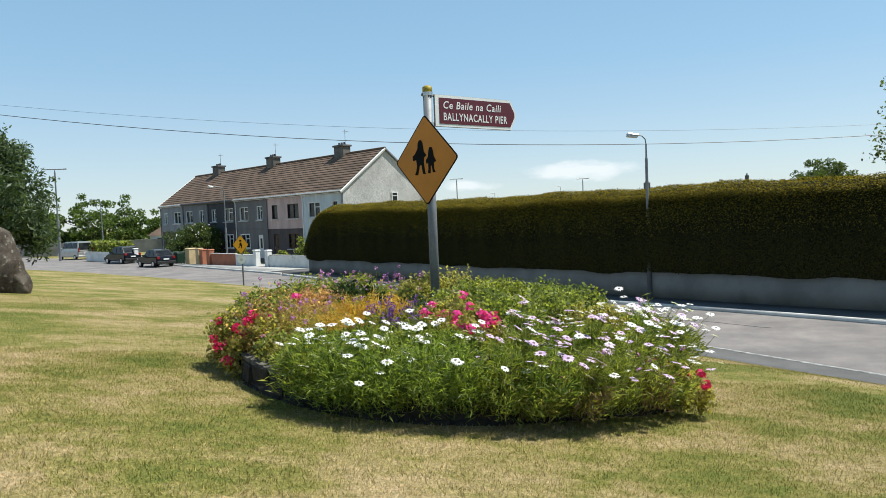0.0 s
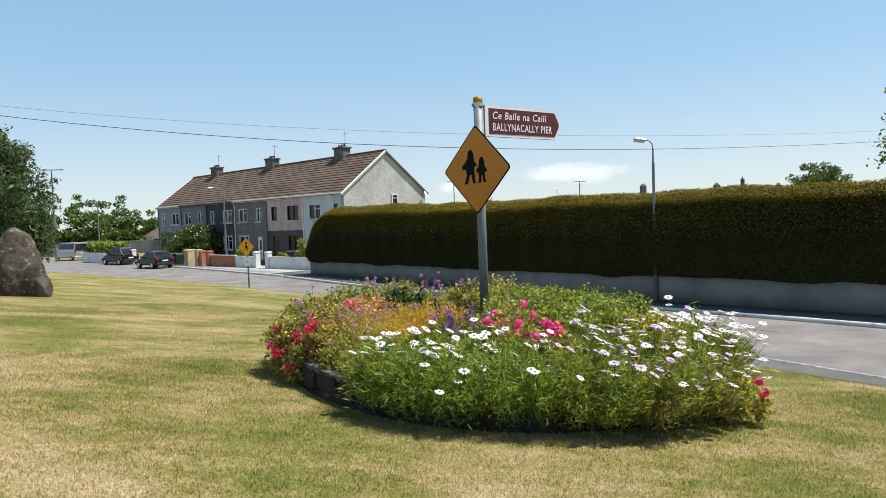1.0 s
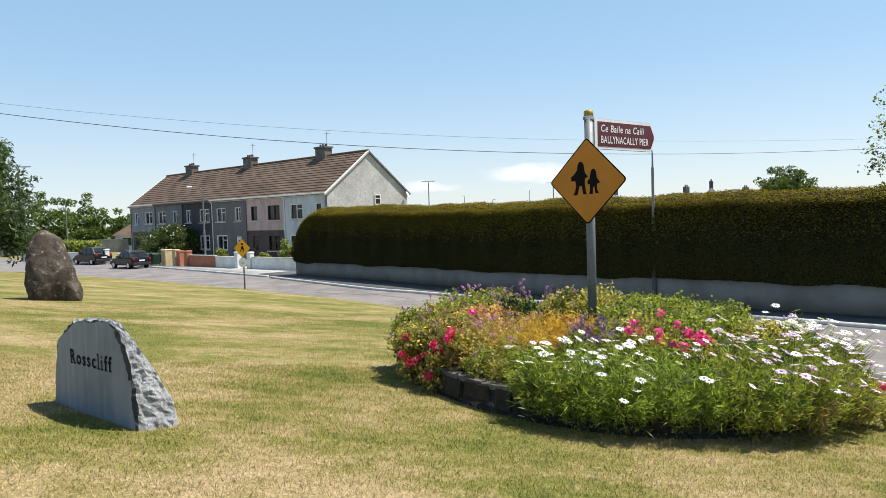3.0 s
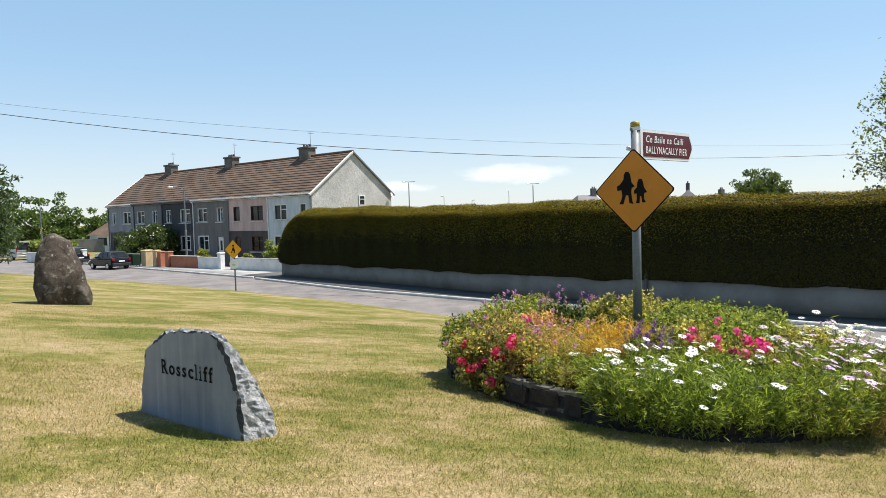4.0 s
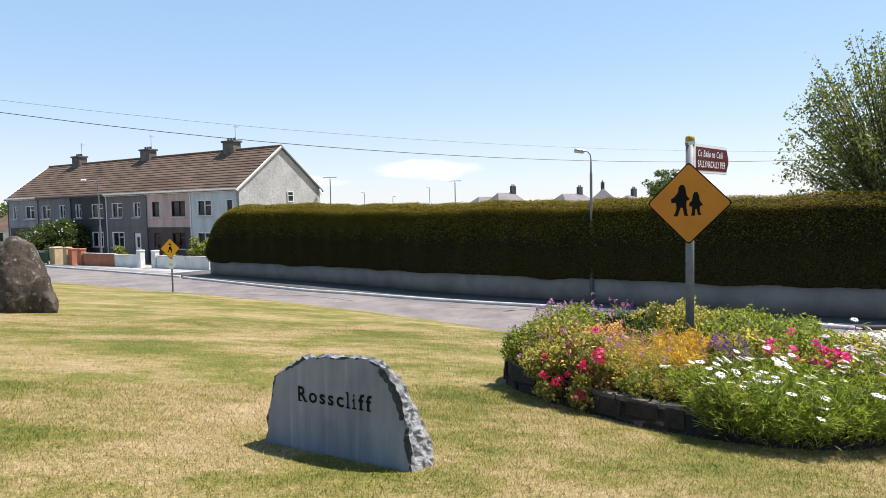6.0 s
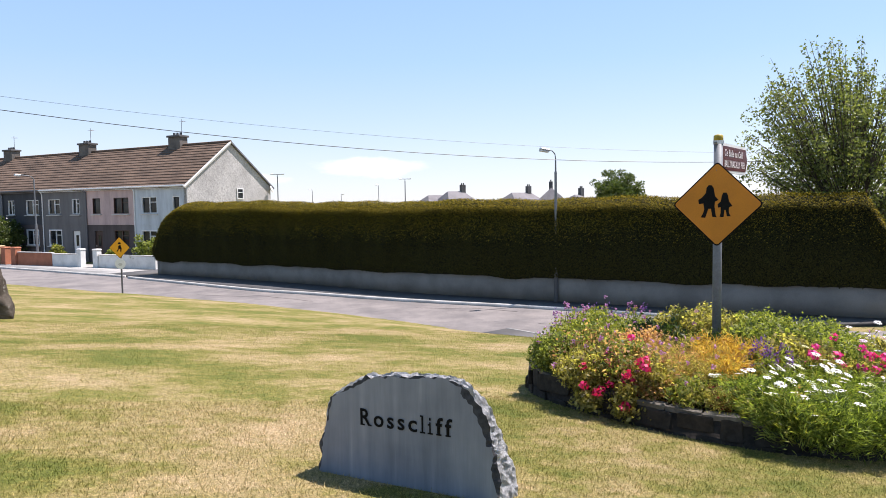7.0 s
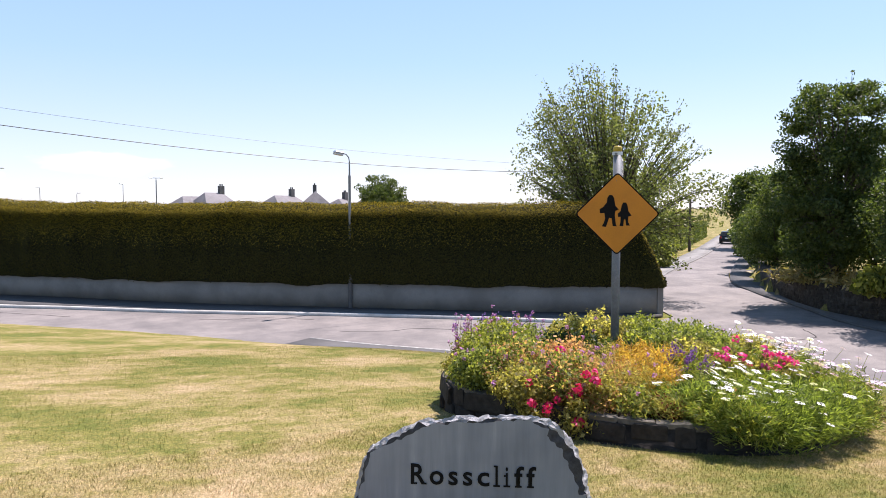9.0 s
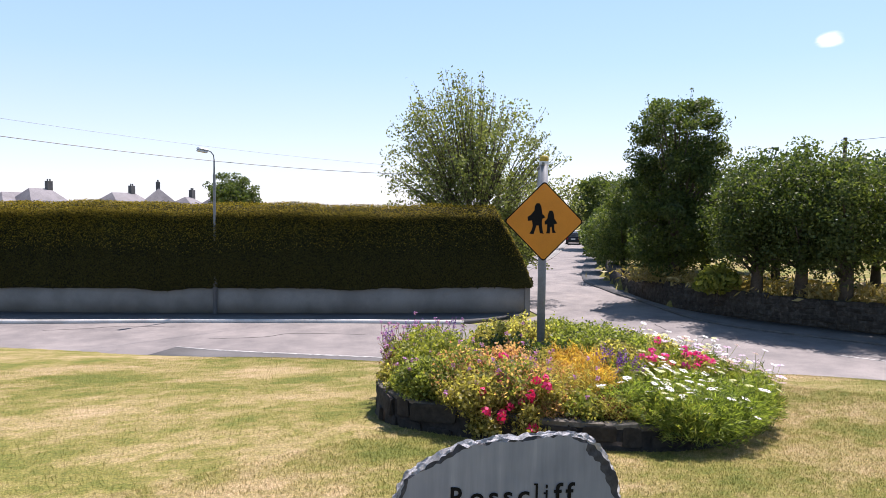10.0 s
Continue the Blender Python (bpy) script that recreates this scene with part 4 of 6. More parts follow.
        w += p * (0.10 * noise.noise(w * 1.9 + s_) + 0.05 - 0.055 * abs(noise.noise(Vector((w.x * 4, w.y * 4, w.z * 1.6)) + s_)) - 0.03 * abs(noise.noise(w * 7.5 + s_)) + 0.02 * noise.noise(w * 14 + s_))
        v.co = m @ w
    return part(name, bm, M_ROCK, parent, "", True)


rock = thing("standing_boulder", pose(-9.04, 14.3, land_at(-9.04, 14.3) - 0.02, 0, 0, 30), "upright rough grey-brown boulder with pale lichen on the lawn", "boulder")
boulder_block("main_block", rock, pose(-0.1, 0, 0), 0.4, 0.34, 1.58, -0.2, 0.0, 1.0)
boulder_block("leaning_slab", rock, pose(0.28, -0.05, 0, 0, -4, 0), 0.17, 0.24, 1.12, -0.6, -0.14, 5.0)

# ---- road details ----
edge_part = LAWN_EDGE[(LAWN_EDGE[:, 0] > 2.2) & (LAWN_EDGE[:, 1] > -30)]
strip = band(offset_line(edge_part, -0.1), offset_line(edge_part, 1.35), ROAD_Z - 0.01, ROAD_Z + 0.006, "road_shoulder", M_PATCH)
tagged(strip, "dark newer asphalt strip along the lawn edge", "road", kind="structure")
line = band(offset_line(edge_part, 1.37), offset_line(edge_part, 1.5), ROAD_Z - 0.01, ROAD_Z + 0.007, "edge_line", M_LINE)
tagged(line, "worn white edge line on the road", "road marking", kind="structure")
for pts in ([(2.2, 27.9), (3.4, 27.2), (4.3, 26.9), (5.6, 25.4)], [(5.2, 22.6), (6.6, 21.6), (7.6, 21.5), (9.2, 19.6)], [(-6.5, 36.2), (-4.4, 34.6), (-3.6, 34.5), (-1.5, 31.6)], [(13.6, 11.8), (15.2, 12.6), (16.9, 12.4), (18.2, 13.4)]):
    cr = smooth_line(pts, 0.25)
    cr += rng.normal(0, 0.02, cr.shape)
    tagged(band(cr, offset_line(cr, 0.035), ROAD_Z - 0.01, ROAD_Z + 0.003, "road_crack", M_BLACK), "tar-sealed crack in the road surface", "road crack", kind="structure")
for k_ in range(3):
    bm = boxed((2.0, 0.12, 0.012), (0, 0, 0))
    dash = mesh_object("lane_mark", bm, M_LINE)
    dash.matrix_basis = pose(16.6 + 0.15 * k_, 6.0 - 5.0 * k_, ROAD_Z + 0.001, 0, 0, 92)
    tagged(dash, "short white lane mark on the road", "road marking", "lane marks", "structure")

gk = np.array(garden_kerb[:3])
gk = smooth_line([tuple(gk[0]), (-18.0, 55.7), tuple(gk[1]), tuple(gk[2])], 1.0)
tagged(band(offset_line(gk, 0.13), gk, ROAD_Z - 0.05, PATH_Z + 0.012, "kerb", M_KERB), "pale concrete kerb by the garden walls", "kerb", kind="structure")
cut = int(np.argmin(np.hypot(gk[:, 0] + 12.6, gk[:, 1] - 49.2)))
gk_in = offset_line(gk, -4.2)
tagged(band(gk[cut:], gk_in[cut:], ROAD_Z - 0.05, PATH_Z, "footpath", M_PALEPATH), "pale concrete footpath by the garden walls", "footpath", kind="structure")
# same footpath in a dark colour that paints the hedge's shadow
tagged(band(gk[:cut + 1], gk_in[:cut + 1], ROAD_Z - 0.05, PATH_Z - 0.004, "footpath", M_PATCH), "footpath at the hedge corner, coloured dark for the hedge's shadow", "footpath", kind="structure")
rk = smooth_line([(57, 37.2), (33.0, 24.6), (27.0, 19.9), (23.4, 15.9), (21.0, 13.4), (19.7, 11.2), (19.45, 8.5), (19.4, 2), (19.4, -40)], 1.0)
tagged(band(rk, offset_line(rk, -0.14), ROAD_Z - 0.05, PATH_Z - 0.03, "kerb", M_PATH), "worn kerb of the far footpath", "kerb", kind="structure")
# dark material here paints the shade of the roadside trees
tagged(band(offset_line(rk, -0.14), offset_line(rk, 1.9), ROAD_Z - 0.06, PATH_Z - 0.02, "footpath", M_PATCH), "footpath in front of the rubble wall, coloured dark for tree shade", "footpath", kind="structure")
lk = smooth_line([(19.2, 20.0), (24.0, 23.4), (32, 28.4), (52, 37.9), (90, 58)], 1.0)
tagged(band(lk, offset_line(lk, 0.14), ROAD_Z - 0.05, PATH_Z - 0.03, "kerb", M_PATH), "worn kerb of the side road", "kerb", kind="structure")
tagged(band(offset_line(lk, 0.14), offset_line(lk, 1.7), ROAD_Z - 0.06, PATH_Z - 0.02, "footpath", M_PATH), "narrow footpath of the side road", "footpath", kind="structure")


# ---- signs ----
def rounded_square(side, r, k=4):
    out = []
    for cx_, cz_, a0 in ((1, 1, 0), (-1, 1, 90), (-1, -1, 180), (1, -1, 270)):
        for i_ in range(k + 1):
            a = radians(a0 + 90 * i_ / k)
            x, z = cx_ * (side / 2 - r) + r * math.cos(a), cz_ * (side / 2 - r) + r * math.sin(a)
            out.append(((x - z) * 0.70711, (x + z) * 0.70711))
    return out


def moved(bm, m):
    for v in bm.verts:
        v.co = m @ v.co
    return bm


def facing(n_):
    """A frame whose local -y looks along n_ in plan."""
    a = math.degrees(math.atan2(n_[1], n_[0])) + 90
    return pose(0, 0, 0, 0, 0, a)


def diamond(parent, at, n_, film, symbols):
    m = Matrix.Translation(at) @ facing(n_)
    plate = part("diamond_plate", moved(prism(rounded_square(0.629, 0.035), 0.004, 0.0), m), M_BLACK, parent, "black-edged diamond plate")
    part("face_film", moved(prism(rounded_square(0.604, 0.03), 0.002), m @ Matrix.Translation((0, -0.003, 0))), film, plate, "amber reflective film")
    for s_ in symbols:
        part("symbol", moved(prism(s_, 0.0015), m @ Matrix.Translation((0, -0.0055, 0))), M_BLACK, plate, "plain dark shape")
    for zz_ in (-0.17, 0.17):
        part("clamp", moved(boxed((0.16, 0.03, 0.035), (0, 0.02, zz_), None, 0.004), m), M_STEEL, plate)
    return plate


POLE = (-0.092, 6.845)
PN = Vector((-0.71, -0.70))
post = thing("sign_post", (POLE[0], POLE[1], 0.0), "galvanised pole with amber diamond sign and maroon finger sign", "road sign")
part("pole", tube([(0, 0, 0.1), (0, 0, 2.72)], 0.045, 16), M_STEEL, post, "galvanised steel pole", True)
part("cap", tube([(0, 0, 2.705), (0, 0, 2.762), (0, 0, 2.776)], [0.048, 0.048, 0.03], 16), M_YELLOW, post, "weathered yellow cap", True)
tall = [(-0.16, -0.135), (-0.115, -0.14), (-0.085, -0.045), (-0.06, -0.045), (-0.045, -0.13), (0.0, -0.135), (-0.012, -0.115), (-0.025, -0.02), (-0.02, 0.03), (0.015, 0.045), (-0.02, 0.085), (-0.035, 0.17), (-0.055, 0.2), (-0.085, 0.2), (-0.105, 0.17), (-0.11, 0.12), (-0.15, 0.07), (-0.185, 0.05), (-0.18, 0.005), (-0.135, 0.01), (-0.125, -0.05), (-0.14, -0.1)]
short = [(0.025, -0.13), (0.065, -0.132), (0.07, -0.06), (0.085, -0.06), (0.095, -0.125), (0.135, -0.125), (0.115, -0.09), (0.115, -0.03), (0.15, -0.02), (0.115, 0.03), (0.105, 0.09), (0.09, 0.12), (0.06, 0.12), (0.045, 0.09), (0.035, 0.03), (0.005, 0.0), (0.01, -0.035), (0.035, -0.03), (0.035, -0.09)]
diamond(post, (PN.x * 0.056, PN.y * 0.056, 2.052), PN, M_AMBER, [tall, short])
FD = Vector((0.812, 0.584))
FM = Matrix(((FD.x, -FD.y, 0, 0), (FD.y, FD.x, 0, 0), (0, 0, 1, 0), (0, 0, 0, 1)))   # local x along the finger, -y is its readable face


def finger(w0, w1, z0, z1, tip, y0, depth):
    return moved(moved(prism([(w0, z0), (w1, z0), (w1 + tip, z0 + (z1 - z0) * 0.42), (w1 + tip, z0 + (z1 - z0) * 0.58), (w1, z1), (w0, z1)], depth), Matrix.Translation((0, y0, 0))), FM)


plate = part("finger_plate", finger(0.075, 1.06, 2.385, 2.70, 0.075, -0.010, 0.02), M_STEEL, post, "grey-backed finger plate")
part("white_border", finger(0.077, 1.059, 2.387, 2.698, 0.073, -0.0135, 0.003), M_SIGNWHITE, plate, "white reflective border")
part("maroon_panel", finger(0.125, 1.05, 2.415, 2.67, 0.062, -0.0165, 0.0025), M_MAROON, plate, "maroon reflective film")
lettering("upper_line", "Ce Baile na Caili", 0.75, 0.075, FM @ Matrix.Translation((0.175, -0.0185, 2.565)), M_SIGNWHITE, plate, shear=0.18, bold=0.012)
lettering("lower_line", "BALLYNACALLY PIER", 0.83, 0.077, FM @ Matrix.Translation((0.175, -0.0185, 2.448)), M_SIGNWHITE, plate, bold=0.012)
for zz_ in (2.405, 2.69):
    part("bracket_rail", moved(boxed((1.12, 0.03, 0.022), (0.5, 0.012, zz_), None, 0.003), FM), M_STEEL, post, "aluminium channel rail")
for zz_ in (2.40, 2.695):
    part("clamp_ring", tube([(0, 0, zz_ - 0.018), (0, 0, zz_ + 0.018)], 0.054, 14), M_ALU, post)

S2 = (-9.2, 31.75)
s2 = thing("crossing_sign", (S2[0], S2[1], -1.55), "thin post with small amber diamond sign above round white plate", "road sign")
part("pole", tube([(0, 0, 0), (0, 0, 2.5)], 0.035, 10), M_GREYPVC, s2)
run = [(-0.13, -0.15), (-0.08, -0.16), (-0.02, -0.05), (0.03, -0.07), (0.02, -0.17), (0.07, -0.17), (0.09, -0.03), (0.05, 0.05), (0.07, 0.09), (0.0, 0.1), (-0.07, 0.03), (-0.05, -0.03)]
diamond(s2, (-0.035, -0.045, 2.12), (-0.35, -0.94), M_AMBER2, [run, [(-0.06, 0.14), (0.06, 0.14), (0.06, 0.19), (0.03, 0.22), (-0.05, 0.21)]])
disc = [(0.22 * math.cos(a * math.pi / 12), 0.22 * math.sin(a * math.pi / 12)) for a in range(24)]
plate2 = part("round_plate", moved(prism(disc, 0.004), Matrix.Translation((-0.035, -0.045, 1.46)) @ facing((-0.35, -0.94))), M_SIGNWHITE, s2, "white round plate")
part("symbol", moved(prism([(x * 0.4, z * 0.25 - 0.03) for x, z in disc], 0.002), Matrix.Translation((-0.036, -0.049, 1.46)) @ facing((-0.35, -0.94))), M_KERB, plate2, "plain grey shape")


# ---- street lamps ----
def street_lamp(x, y, z0, z1, arm, heads=1, label="slim grey street lamp with a short arm", r=0.06, step=0.45):
    lamp = thing("street_lamp", (x, y, z0), label, "street lamp", "street lamps")
    h = z1 - z0
    part("lower_post", tube([(0, 0, 0), (0, 0, h * step)], r * 1.5, 10), M_STEEL, lamp)
    part("post", tube([(0, 0, h * step), (0, 0, h * step + 0.06), (0, 0, h - 0.3)], [r * 1.5, r, r * 0.8], 10), M_STEEL, lamp)
    for s_ in ((1,) if heads == 1 else (1, -1)):
        ax, ay = arm[0] * s_, arm[1] * s_
        if heads == 1:
            pts = [(0, 0, h - 0.3), (ax * 0.05, ay * 0.05, h - 0.12), (ax * 0.25, ay * 0.25, h), (ax * 0.7, ay * 0.7, h + 0.05)]
        else:
            pts = [(0, 0, h - 0.3), (0, 0, h), (ax * 0.7, ay * 0.7, h + 0.02)]
        part("arm", tube(pts, r * 0.6, 8), M_STEEL, lamp)
        ang = math.degrees(math.atan2(ay, ax))
        ln = part("lantern", boxed((0.46, 0.2, 0.11), (0, 0, 0), pose(ax * 0.82, ay * 0.82, h + 0.05, 0, -6, ang), 0.04), M_ALU, lamp)
        part("lens", boxed((0.42, 0.18, 0.08), (0.02, 0, -0.07), pose(ax * 0.82, ay * 0.82, h + 0.05, 0, -6, ang), 0.03), M_LAMPLENS, ln)
    return lamp


d_w = WALL_LINE[i_pier + 1] - WALL_LINE[i_pier - 1]
d_w = d_w / np.linalg.norm(d_w)
lamp_at = WALL_LINE[i_pier] + d_w * (d_w @ (np.array([8.1, 27.1]) - WALL_LINE[i_pier]) + 0.2) - np.array([-d_w[1], d_w[0]]) * 0.06
hedge_lamp = street_lamp(lamp_at[0], lamp_at[1], PATH_Z - 0.02, 4.25, (-0.64, -0.1), label="grey street lamp standing against the hedge face", r=0.036, step=0.86)
# wider foot of the post, hedge shadow put into its dark colour
part("base_section", tube([(0, 0, 0), (0, 0, 1.3), (0, 0, 1.36)], [0.088, 0.088, 0.055], 12), M_PATCH, hedge_lamp, "wider base section, coloured dark for the hedge's shadow")
street_lamp(-19.2, 61.7, -1.95, 4.85, (-1.1, -0.95), label="slim pale street lamp in front of the terrace")
street_lamp(-45.9, 83.2, -2.1, 8.9, (-1.3, -0.3), 2, "tall street lamp with two lanterns", 0.1)
street_lamp(-44.0, 90.0, -2.1, 5.4, (-1.6, 0.3), label="slim street lamp by the far bend")
street_lamp(2.6, 110.8, -2.1, 7.3, (-1.0, 0.0), 2, "tall street lamp with two lanterns", 0.09)
street_lamp(22.0, 107.6, -2.1, 6.4, (-0.9, 0.1), 2, "tall street lamp with two lanterns", 0.09)
street_lamp(10.1, 130.1, -2.1, 5.4, (-0.5, 0.0), label="distant street lamp beyond the hedge")
street_lamp(22.1, 128.1, -2.1, 6.1, (-0.4, 0.0), label="distant street lamp beyond the hedge")
street_lamp(15.3, 129.4, -2.1, 4.5, (0.4, 0.0), label="distant street lamp beyond the hedge")


# ---- overhead cables ----
def cable(name, y0, az, z, u0, u1, r):
    cu, su = math.cos(az), math.sin(az)
    pts = []
    for i_ in range(41):
        u = u0 + (u1 - u0) * i_ / 40
        pts.append((-su * y0 + cu * u, cu * y0 + su * u, z[0] + z[1] * u + z[2] * u * u))
    ob = mesh_object(name, tube(pts, r, 5), M_CABLE)
    tagged(ob, "black overhead cable hung between poles", "cable", "overhead cables")
    return pts


c1 = cable("overhead_cable", 24.0088, -0.0213, (3.966, -0.0616, 0.0028), -42, 21.6, 0.011)
c2 = cable("overhead_cable", 24.2194, -0.052, (4.425, -0.0618, 0.0022), -42, 21.6, 0.0045)


def utility_pole(x, y, z0, z1, label):
    p_ = thing("utility_pole", (x, y, z0), label, "utility pole", "utility poles")
    part("shaft", tube([(0, 0, 0), (0, 0, z1 - z0)], [0.14, 0.1], 10), M_BARK, p_)
    part("crossarm", boxed((0.9, 0.1, 0.1), (0, 0, z1 - z0 - 0.35), None, 0.01), M_BARK, p_)
    for xx in (-0.35, 0.35):
        part("insulator", tube([(xx, 0, z1 - z0 - 0.3), (xx, 0, z1 - z0 - 0.15)], [0.05, 0.03], 8), M_WHITE, p_)
    return p_


utility_pole(21.75, 23.3, GROUND_Z, 4.6, "brown timber utility pole behind the birch")
utility_pole(-42.0, 25.6, land_at(-42, 25.6) - 0.1, 12.0, "tall timber utility pole at the lawn's far side")
utility_pole(37.6, 11.0, -1.0, 6.4, "timber utility pole behind the roadside trees")
utility_pole(53.6, 41.0, GROUND_Z, 3.0, "timber utility pole down the side road")
c3 = mesh_object("overhead_cable", tube([(37.6, 11.0, 6.2), (38.2, 5.0, 6.6), (39, -8, 8.2)], 0.012, 5), M_CABLE)
tagged(c3, "black overhead cable hung between poles", "cable", "overhead cables")

# ---- garden walls of the terrace ----
GA, GU = Vector((-9.9, 51.6)), Vector((-0.74, 0.673))
GW_M = pose(GA.x, GA.y, PATH_Z - 0.03, 0, 0, math.degrees(math.atan2(GU.y, GU.x)))


def garden_wall(u0, u1, h, mat, label, coping=M_KERB):
    w = thing("garden_wall", GW_M, label, "wall", "front garden walls")
    part("wall_body", boxed((u1 - u0, 0.2, h + 0.1), ((u0 + u1) / 2, 0, h / 2), None, 0.01), mat, w)
    part("coping", boxed((u1 - u0 + 0.02, 0.27, 0.06), ((u0 + u1) / 2, 0, h + 0.08), None, 0.012), coping, w)


def gate_pillar(u, h, mat, label, wdt=0.42):
    w = thing("gate_pillar", GW_M, label, "pillar", "gate pillars")
    part("shaft", boxed((wdt, wdt, h + 0.1), (u, 0.02, h / 2), None, 0.012), mat, w)
    part("cap", boxed((wdt + 0.1, wdt + 0.1, 0.09), (u, 0.02, h + 0.09), None, 0.02, 0.8), mat, w)


garden_wall(-0.3, 5.2, 0.85, M_WHITEWALL, "low white painted garden wall")
gate_pillar(5.45, 1.22, M_WHITEWALL, "white painted gate pillar")
gate_pillar(7.1, 1.22, M_WHITEWALL, "white painted gate pillar")
garden_wall(7.3, 10.15, 0.85, M_WHITEWALL, "low white painted garden wall")
garden_wall(10.2, 14.1, 0.92, M_TERRA, "low terracotta painted garden wall")
gate_pillar(14.4, 1.25, M_TERRA, "terracotta painted gate pillar", 0.5)
gate_pillar(15.6, 1.25, M_TERRA, "terracotta painted gate pillar", 0.5)
gate_pillar(16.3, 1.35, M_CREAM, "cream painted gate pillar", 0.5)
gate_pillar(17.85, 1.35, M_CREAM, "cream painted gate pillar", 0.75)
garden_wall(21.2, 27.0, 0.9, M_WHITEWALL, "low white garden wall behind the parked cars")
garden_wall(29.5, 42.0, 0.9, M_WHITEWALL, "low white garden wall behind the parked cars")
gate_pillar(29.3, 1.3, M_WHITEWALL, "white painted gate pillar")


def wheelie_bin(u, mat, label):
    b_ = thing("wheelie_bin", GW_M @ Matrix.Translation((u, 0.45, 0.03)), label, "bin", "wheelie bins")
    part("body", boxed((0.58, 0.7, 0.95), (0, 0, 0.56), None, 0.03, 1.12), mat, b_)
    part("lid", boxed((0.66, 0.8, 0.08), (0, 0, 1.08), None, 0.03), mat, b_)
    for sx in (-0.26, 0.26):
        part("wheel", tube([(sx - 0.03, -0.3, 0.1), (sx + 0.03, -0.3, 0.1)], 0.1, 12), M_TYRE, b_)
    part("label_plate", boxed((0.25, 0.01, 0.2), (0, 0.345, 0.75)), M_LINE, b_)


wheelie_bin(19.2, M_BIN, "dark green plastic wheelie bin by the gate pillars")
wheelie_bin(20.2, M_BIN, "dark green plastic wheelie bin beside another bin")


# ---- parked cars ----
def car(m, paint, length, width, height, label, van=False):
    c_ = thing("parked_car", m, label, "car", "parked cars")
    L, H = length / 2, height
    belt = H * 0.6
    if van:
        side = [(-L, 0.3), (L, 0.28), (L + 0.03, 0.62), (L - 0.1, 0.85), (L - 0.75, 1.05), (-L + 0.02, 1.05), (-L - 0.03, 0.7)]
        roof = [(L - 0.85, 1.02), (L - 1.55, H - 0.06), (L - 2.0, H), (-L + 0.25, H), (-L + 0.05, 1.02)]
    else:
        side = [(-L, 0.3), (L, 0.26), (L + 0.04, 0.55), (L - 0.15, 0.72), (L - 1.1, belt), (-L + 0.05, belt + 0.05), (-L - 0.04, 0.62)]
        roof = [(L - 1.25, belt - 0.03), (L - 2.0, H - 0.05), (L - 2.45, H), (-L + 0.7, H - 0.04), (-L + 0.12, belt)]
    body = part("body", moved(prism(side, width, 0.11), Matrix.Translation((0, -width / 2, 0))), paint, c_)
    bm = moved(prism(roof, width * 0.94, 0.0), Matrix.Translation((0, -width * 0.47, 0)))
    for v in bm.verts:
        if v.co.z > belt + 0.15:
            v.co.y *= 0.84
    bmesh.ops.bevel(bm, geom=list(bm.edges), offset=0.04, segments=2, affect='EDGES')
    cabin = part("cabin", bm, paint, c_)

    def glass(outline, sgn):
        bm_ = prism(outline, 0.012)
        for v in bm_.verts:
            f_ = (v.co.z - belt) / (H - belt)
            v.co.y = sgn * (width * 0.47 * (1 - 0.16 * max(0, f_)) + 0.006 + (0.012 if v.co.y > 0 else 0))
        part("side_window", bm_, M_GLASS, cabin)

    zt, zb = H - 0.14, belt + 0.07
    x_f = roof[0][0]
    for sgn in (1, -1):
        for a_, b_ in ((0.12, 0.46), (0.5, 0.8)) if not van else ((0.1, 0.34), (0.37, 0.64), (0.67, 0.93)):
            xa, xb = x_f + (roof[-1][0] - x_f) * a_, x_f + (roof[-1][0] - x_f) * b_
            lean = 0.35 if a_ < 0.2 else 0.02
            tail = 0.3 if (b_ > 0.75 and not van) else 0.02
            glass([(xa, zb), (xb, zb), (xb + tail, zt), (xa - lean, zt)], sgn)
    for k0, k1, nm in ((4, 3, "rear_window"), (0, 1, "windscreen")):
        (xa, za), (xb, zb_) = roof[k0], roof[k1]
        p0, p1 = Vector((xa, za)) * 0.85 + Vector((xb, zb_)) * 0.15, Vector((xa, za)) * 0.15 + Vector((xb, zb_)) * 0.85
        o_ = -0.02 if k0 == 4 else 0.02
        bm_ = bmesh.new()
        ww = width * 0.4
        vs = [bm_.verts.new(((p0.x if q_ == 1 else p1.x) + o_ * dq, ww * s_ * (1 if q_ == 1 else 0.88), (p0.y if q_ == 1 else p1.y) + 0.02)) for dq in (1, -1) for s_, q_ in ((-1, 1), (1, 1), (1, 0), (-1, 0))]
        bm_.faces.new(vs[:4]), bm_.faces.new(vs[4:][::-1])
        for j in range(4):
            bm_.faces.new((vs[j], vs[4 + j], vs[4 + (j + 1) % 4], vs[(j + 1) % 4]))
        bmesh.ops.recalc_face_normals(bm_, faces=bm_.faces)
        part(nm, bm_, M_GLASS, cabin)
    for sx in (L - 0.8, -L + 0.75):
        for sgn in (1, -1):
            wh = part("wheel", tube([(sx, sgn * (width / 2 - 0.2), 0.31), (sx, sgn * (width / 2 + 0.01), 0.31)], 0.31, 16), M_TYRE, c_)
            part("rim", tube([(sx, sgn * (width / 2 + 0.005), 0.31), (sx, sgn * (width / 2 + 0.02), 0.31)], 0.2, 12), M_ALU, wh)
    for sgn in (1, -1):
        part("tail_light", boxed((0.1, 0.2 if not van else 0.12, 0.22 if not van else 0.5), (-L + 0.0, sgn * (width / 2 - 0.16), belt - 0.1), None, 0.02), M_LIGHTRED, body, "red tail light")
